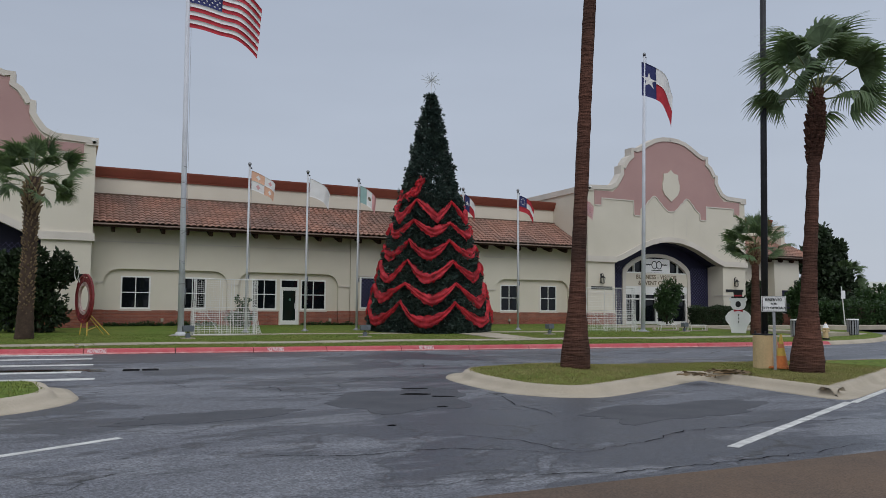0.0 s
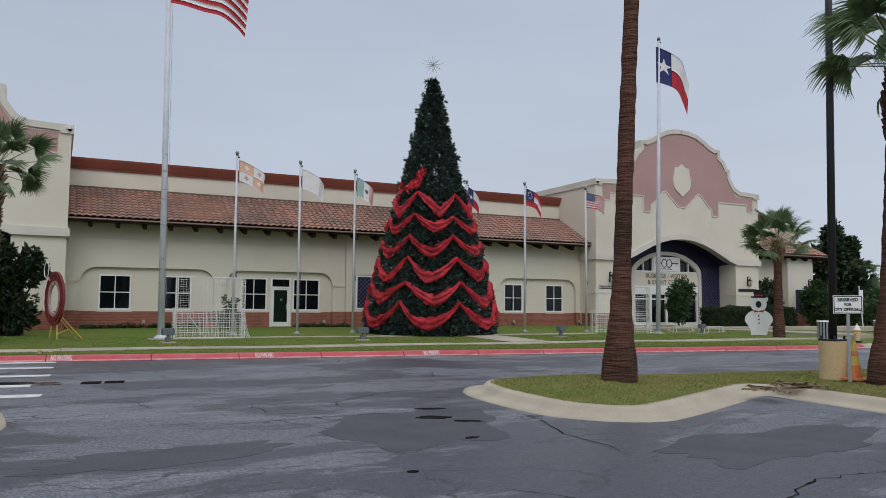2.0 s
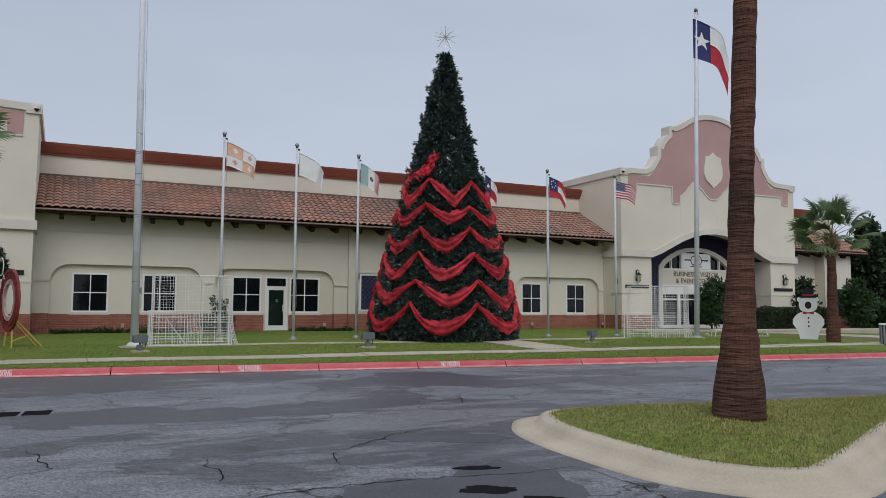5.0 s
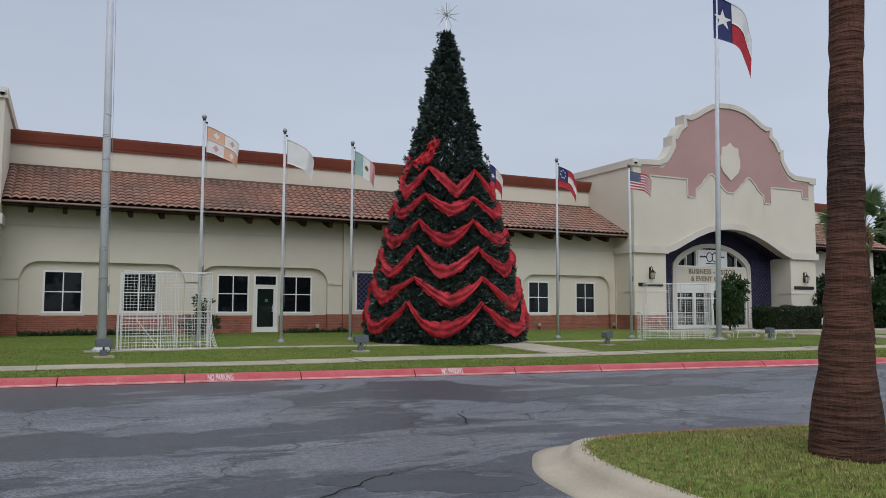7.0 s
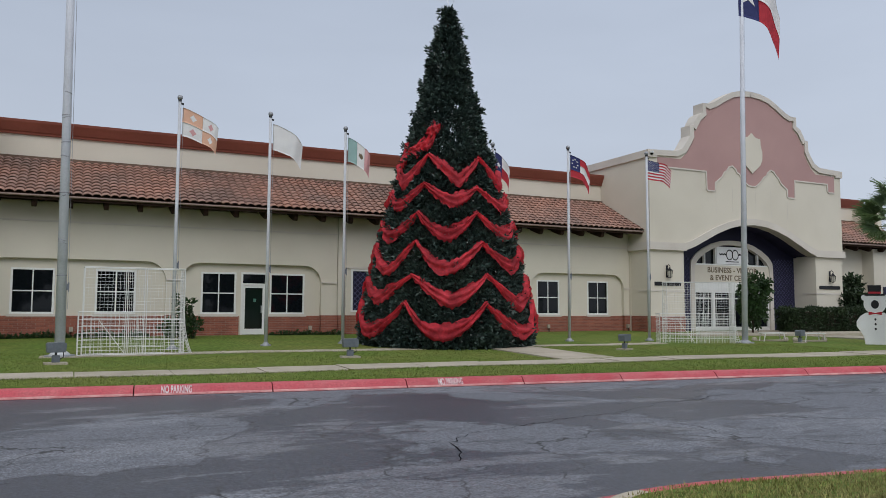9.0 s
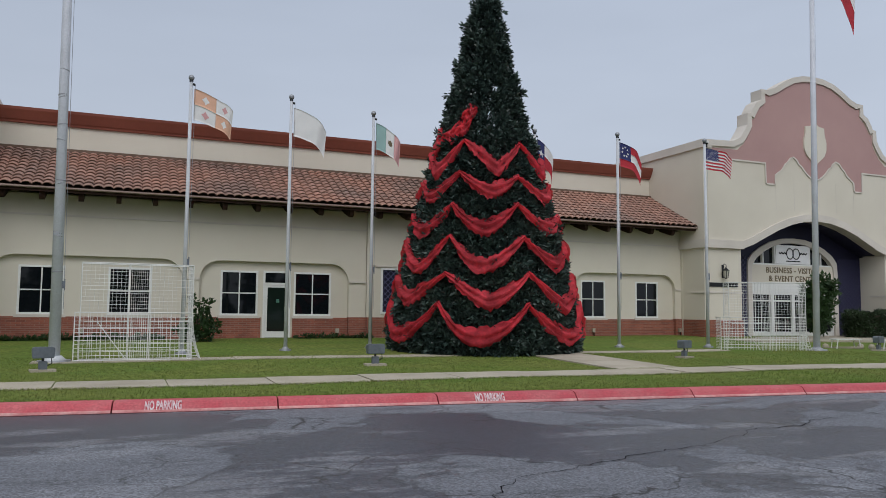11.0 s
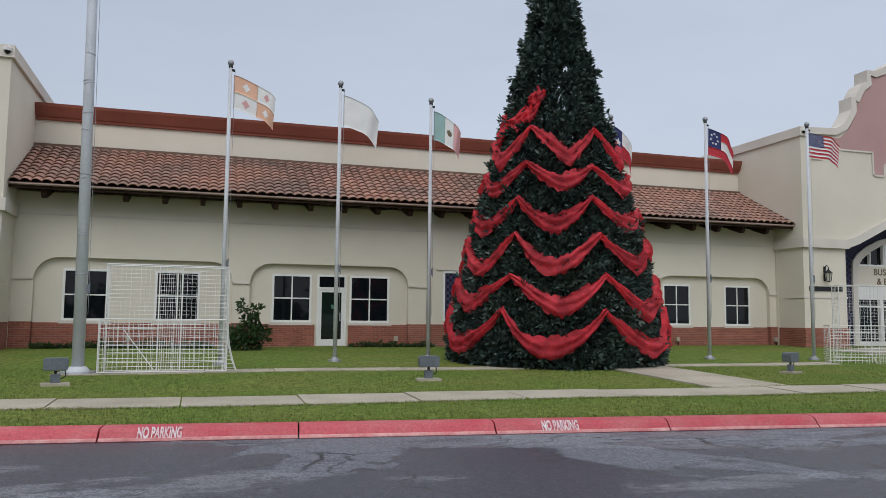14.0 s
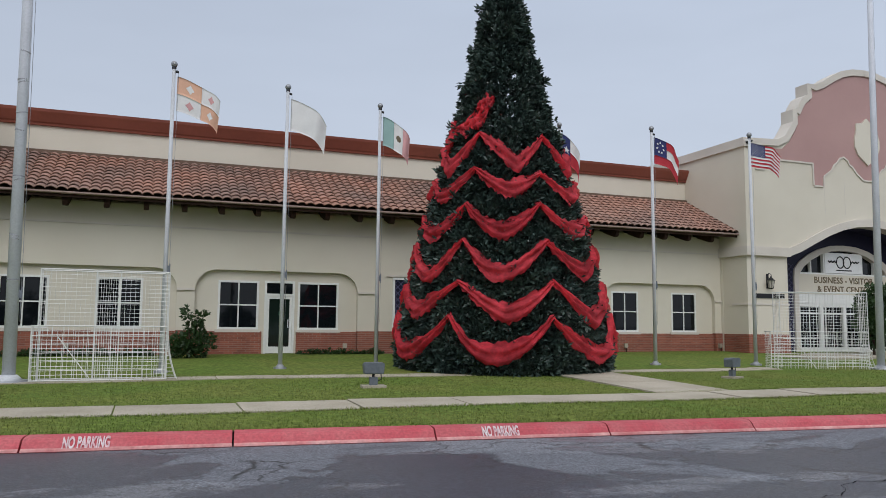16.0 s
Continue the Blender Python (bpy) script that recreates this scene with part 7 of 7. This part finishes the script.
# white hoop at the foot of the far pavilion
home = thing("hoop_rack", (-3.05, 40.2, lawn_z(-3.05, 40.2)), "white metal hoop rack near the pavilion wall", "rack", turn=-20)
bm = bmesh.new()
for i in range(22):
    a0, a1 = -0.9 + 5.0 * i / 22, -0.9 + 5.0 * (i + 1) / 22
    rod(bm, (0.55 * math.cos(a0), 0, 0.52 + 0.55 * math.sin(a0)), (0.55 * math.cos(a1), 0, 0.52 + 0.55 * math.sin(a1)), 0.035, seg=6)
part("hoop", bm, WHITE_PAINT, home)
bm = bmesh.new()
box(bm, -0.5, -0.12, -0.03, 0.5, 0.12, 0.03)
part("foot", bm, WHITE_PAINT, home)

# low valve cover on the verge
for vx, vy in ((0.4, 28.4), (-2.4, 33.0)):
    home = thing("valve_box", (vx, vy, lawn_z(vx, vy)), "small pale valve marker in the grass", "valve box", "valve boxes")
    bm = bmesh.new()
    rod(bm, (0, 0, -0.05), (0, 0, 0.09), 0.06, 0.055, 10)
    part("pipe", bm, CONCRETE, home)
    bm = bmesh.new()
    rod(bm, (0, 0, 0.09), (0, 0, 0.115), 0.07, 0.07, 10)
    part("cap", bm, YELLOW_BASE, home)


# ---- painted lines, drain, puddles ----
def painted(name, a, b, w, label, category="road marking", group="", seed=0):
    """A worn painted bar from a to b with ragged edges, a few millimetres thick."""
    rs = random.Random(seed)
    a, b = Vector(a), Vector(b)
    d = (b - a).normalized()
    s = Vector((-d.y, d.x)) * w / 2
    n = max(4, int((b - a).length / 0.25))
    verts, faces = [], []
    for i in range(n + 1):
        p = a + (b - a) * i / n
        for q in (p + s * rs.uniform(0.9, 1.04), p - s * rs.uniform(0.9, 1.04)):
            verts += [(q.x, q.y, 0.005), (q.x, q.y, -0.01)]
    for i in range(n):
        k = 4 * i
        faces += [(k, k + 2, k + 6, k + 4), (k, k + 4, k + 5, k + 1), (k + 2, k + 3, k + 7, k + 6)]
    faces += [(0, 1, 3, 2), (4 * n, 4 * n + 2, 4 * n + 3, 4 * n + 1)]
    return tagged(new(name, raw_mesh(name, verts, faces, ROAD_PAINT)), label, category, group)


painted("parking_line", (-6.2, 5.8), (0.64, 9.95), 0.12, "worn white parking bay line on asphalt", group="parking lines", seed=1)
painted("parking_line", (6.9, 6.58), (12.15, 8.98), 0.13, "white parking bay line beside the island", group="parking lines", seed=2)
painted("parking_line", (12.15, 8.9), (16.8, 11.0), 0.12, "white parking bay line along the island kerb", group="parking lines", seed=3)
for k, (yy, xe) in enumerate(((26.95, 0.85), (24.9, 0.78), (22.45, 0.73), (20.05, 0.4), (18.1, 0.62))):
    painted("crosswalk_bar", (-9.0, yy + 0.9), (xe, yy), 0.48, "white crosswalk bar painted on the road", group="crosswalk bars", seed=10 + k)
for k in range(2):
    home = thing("drain_grate", (1.5 + 0.44 * k, 20.25, 0.0), "black iron drain grate in the road", "drain", "drain grates", -6)
    bm = bmesh.new()
    for a, b, lo, hi in ((-0.19, 0.19, -0.24, -0.20), (-0.19, 0.19, 0.20, 0.24), (-0.19, -0.16, -0.20, 0.20), (0.16, 0.19, -0.20, 0.20)):
        box(bm, a, lo, -0.03, b, hi, 0.008)
    part("rim", bm, PIT, home)
    for i in range(7):
        bm = bmesh.new()
        box(bm, -0.155 + i * 0.047, -0.199, -0.03, -0.13 + i * 0.047, 0.199, 0.006)
        part("bar", bm, PIT, home)
    bm = bmesh.new()
    box(bm, -0.159, -0.2, -0.02, 0.159, 0.2, 0.002)
    part("pit", bm, PIT, home)


def puddle(cx, cy, rx, ry, turn, seed, label="shallow rain puddle on the asphalt", name="puddle", mat=None, top=0.004):
    rs = random.Random(seed)
    k = 36
    pts = []
    for i in range(k):
        a = 2 * math.pi * i / k
        q = 1 + 0.35 * noise.noise(Vector((math.cos(a) * 1.7 + seed, math.sin(a) * 1.7, 0))) + 0.10 * rs.uniform(-1, 1)
        x, y = rx * q * math.cos(a), ry * q * math.sin(a)
        t = radians(turn)
        pts.append((cx + x * math.cos(t) - y * math.sin(t), cy + x * math.sin(t) + y * math.cos(t)))
    bm = bmesh.new()
    slab(bm, pts, -0.01, top)
    single(name.replace(" ", "_"), bm, mat or WATER, label, name, name + "s on the road")


for k, (cx_, cy_, rx, ry, tt) in enumerate(((-1.0, 20.75, 2.0, 0.38, -6), (0.75, 20.2, 0.2, 0.13, 0))):
    puddle(cx_, cy_, rx, ry, tt, k + 3)
for k, (cx_, cy_, rx, ry, tt) in enumerate(((6.12, 13.76, 0.22, 0.10, -20), (5.76, 12.86, 0.26, 0.15, -25), (6.03, 12.37, 0.2, 0.09, -30), (5.42, 11.1, 0.10, 0.06, 20), (3.95, 9.6, 0.06, 0.04, 0))):
    puddle(cx_, cy_, rx, ry, tt, k + 23, "small dark pothole in the asphalt", "pothole", PIT, 0.007)
for k, (cx_, cy_, rx, ry, tt) in enumerate(((5.35, 12.3, 1.75, 1.1, 62), (8.7, 9.3, 2.0, 0.75, 12), (6.6, 15.7, 1.0, 0.4, -25), (1.9, 11.4, 1.3, 0.5, 12))):
    puddle(cx_, cy_, rx, ry, tt, k + 43, "dark repaired patch in the asphalt", "asphalt patch", DARK_ASPHALT, 0.003)


def crack(a, b, seed, w=0.012, wander=0.35):
    """A wandering dark crack in the asphalt from a to b."""
    rs = random.Random(seed)
    a, b = Vector(a), Vector(b)
    d = b - a
    side = Vector((-d.y, d.x)).normalized()
    n = max(8, int(d.length / 0.12))
    verts, faces = [], []
    for i in range(n + 1):
        u = i / n
        off = wander * noise.noise(Vector((u * d.length * 0.8, seed * 3.7, 0))) + 0.05 * rs.uniform(-1, 1)
        p = a + d * u + side * off * math.sin(math.pi * u) ** 0.3
        q = w * rs.uniform(0.3, 1.2) * (1 - 0.6 * abs(2 * u - 1))
        verts += [(p.x + side.x * q, p.y + side.y * q, 0.0062), (p.x - side.x * q, p.y - side.y * q, 0.0062)]
    for i in range(n):
        faces.append((2 * i, 2 * i + 1, 2 * i + 3, 2 * i + 2))
    tagged(new("crack", raw_mesh("crack", verts, faces, PIT)), "thin dark crack in the asphalt", "crack", "asphalt cracks")


for k, (a, b) in enumerate((((1.2, 13.6), (7.1, 13.4)), ((7.1, 13.4), (6.4, 9.4)), ((3.7, 15.4), (3.6, 14.2)), ((1.9, 16.8), (2.2, 15.5)), ((2.2, 15.5), (-0.4, 14.2)), ((5.1, 15.3), (6.9, 16.4)), ((4.9, 14.4), (5.3, 15.3)),
                            ((1.5, 8.6), (5.2, 7.0)), ((5.2, 7.0), (9.2, 7.9)), ((4.4, 8.6), (5.2, 7.0)), ((9.2, 7.9), (11.6, 7.2)), ((8.4, 18.6), (9.6, 20.4)), ((13.6, 21.6), (16.4, 22.6)), ((9.6, 20.4), (13.6, 21.6)), ((2.5, 6.2), (8.6, 6.0)))):
    crack(a, b, k + 1)

# ---- beyond: far pale building, and the tree belt across the car park ----
home = thing("far_building", (135, 94, 0.2), "far low white building beyond the trees", "building", turn=-35)
bm = bmesh.new()
box(bm, -22, -8, 0, 22, 8, 5.6)
part("wall", bm, STUCCO_TRIM, home)
bm = bmesh.new()
box(bm, -22.6, -8.6, 5.6, 22.6, 8.6, 6.6)
part("roof", bm, WHITE_BOARD, home)
for k in range(8):
    bm = bmesh.new()
    box(bm, -19 + k * 5, -8.05, 1.2, -16.5 + k * 5, -7.9, 3.4)
    part("window", bm, GLASS, home)
rs = random.Random(5)
for k in range(13):
    x = -75 + k * 10.5 + rs.uniform(-2, 2)
    y = -52 + rs.uniform(-4, 4)
    sc = rs.uniform(0.8, 1.25) * (0.42 if k in (6, 9) else 1.0)
    blobs = [(rs.uniform(-4, 4) * sc, rs.uniform(-2, 2), rs.uniform(1.5, 6.5) * sc, rs.uniform(1.6, 2.6) * sc) for _ in range(8)]
    leafy("oak_tree", (x, y, 0.0), 3.4, blobs, 380, 1.0, "dark green tree across the car park", "tree", HEDGE_LEAF, 300 + k, 0.25)
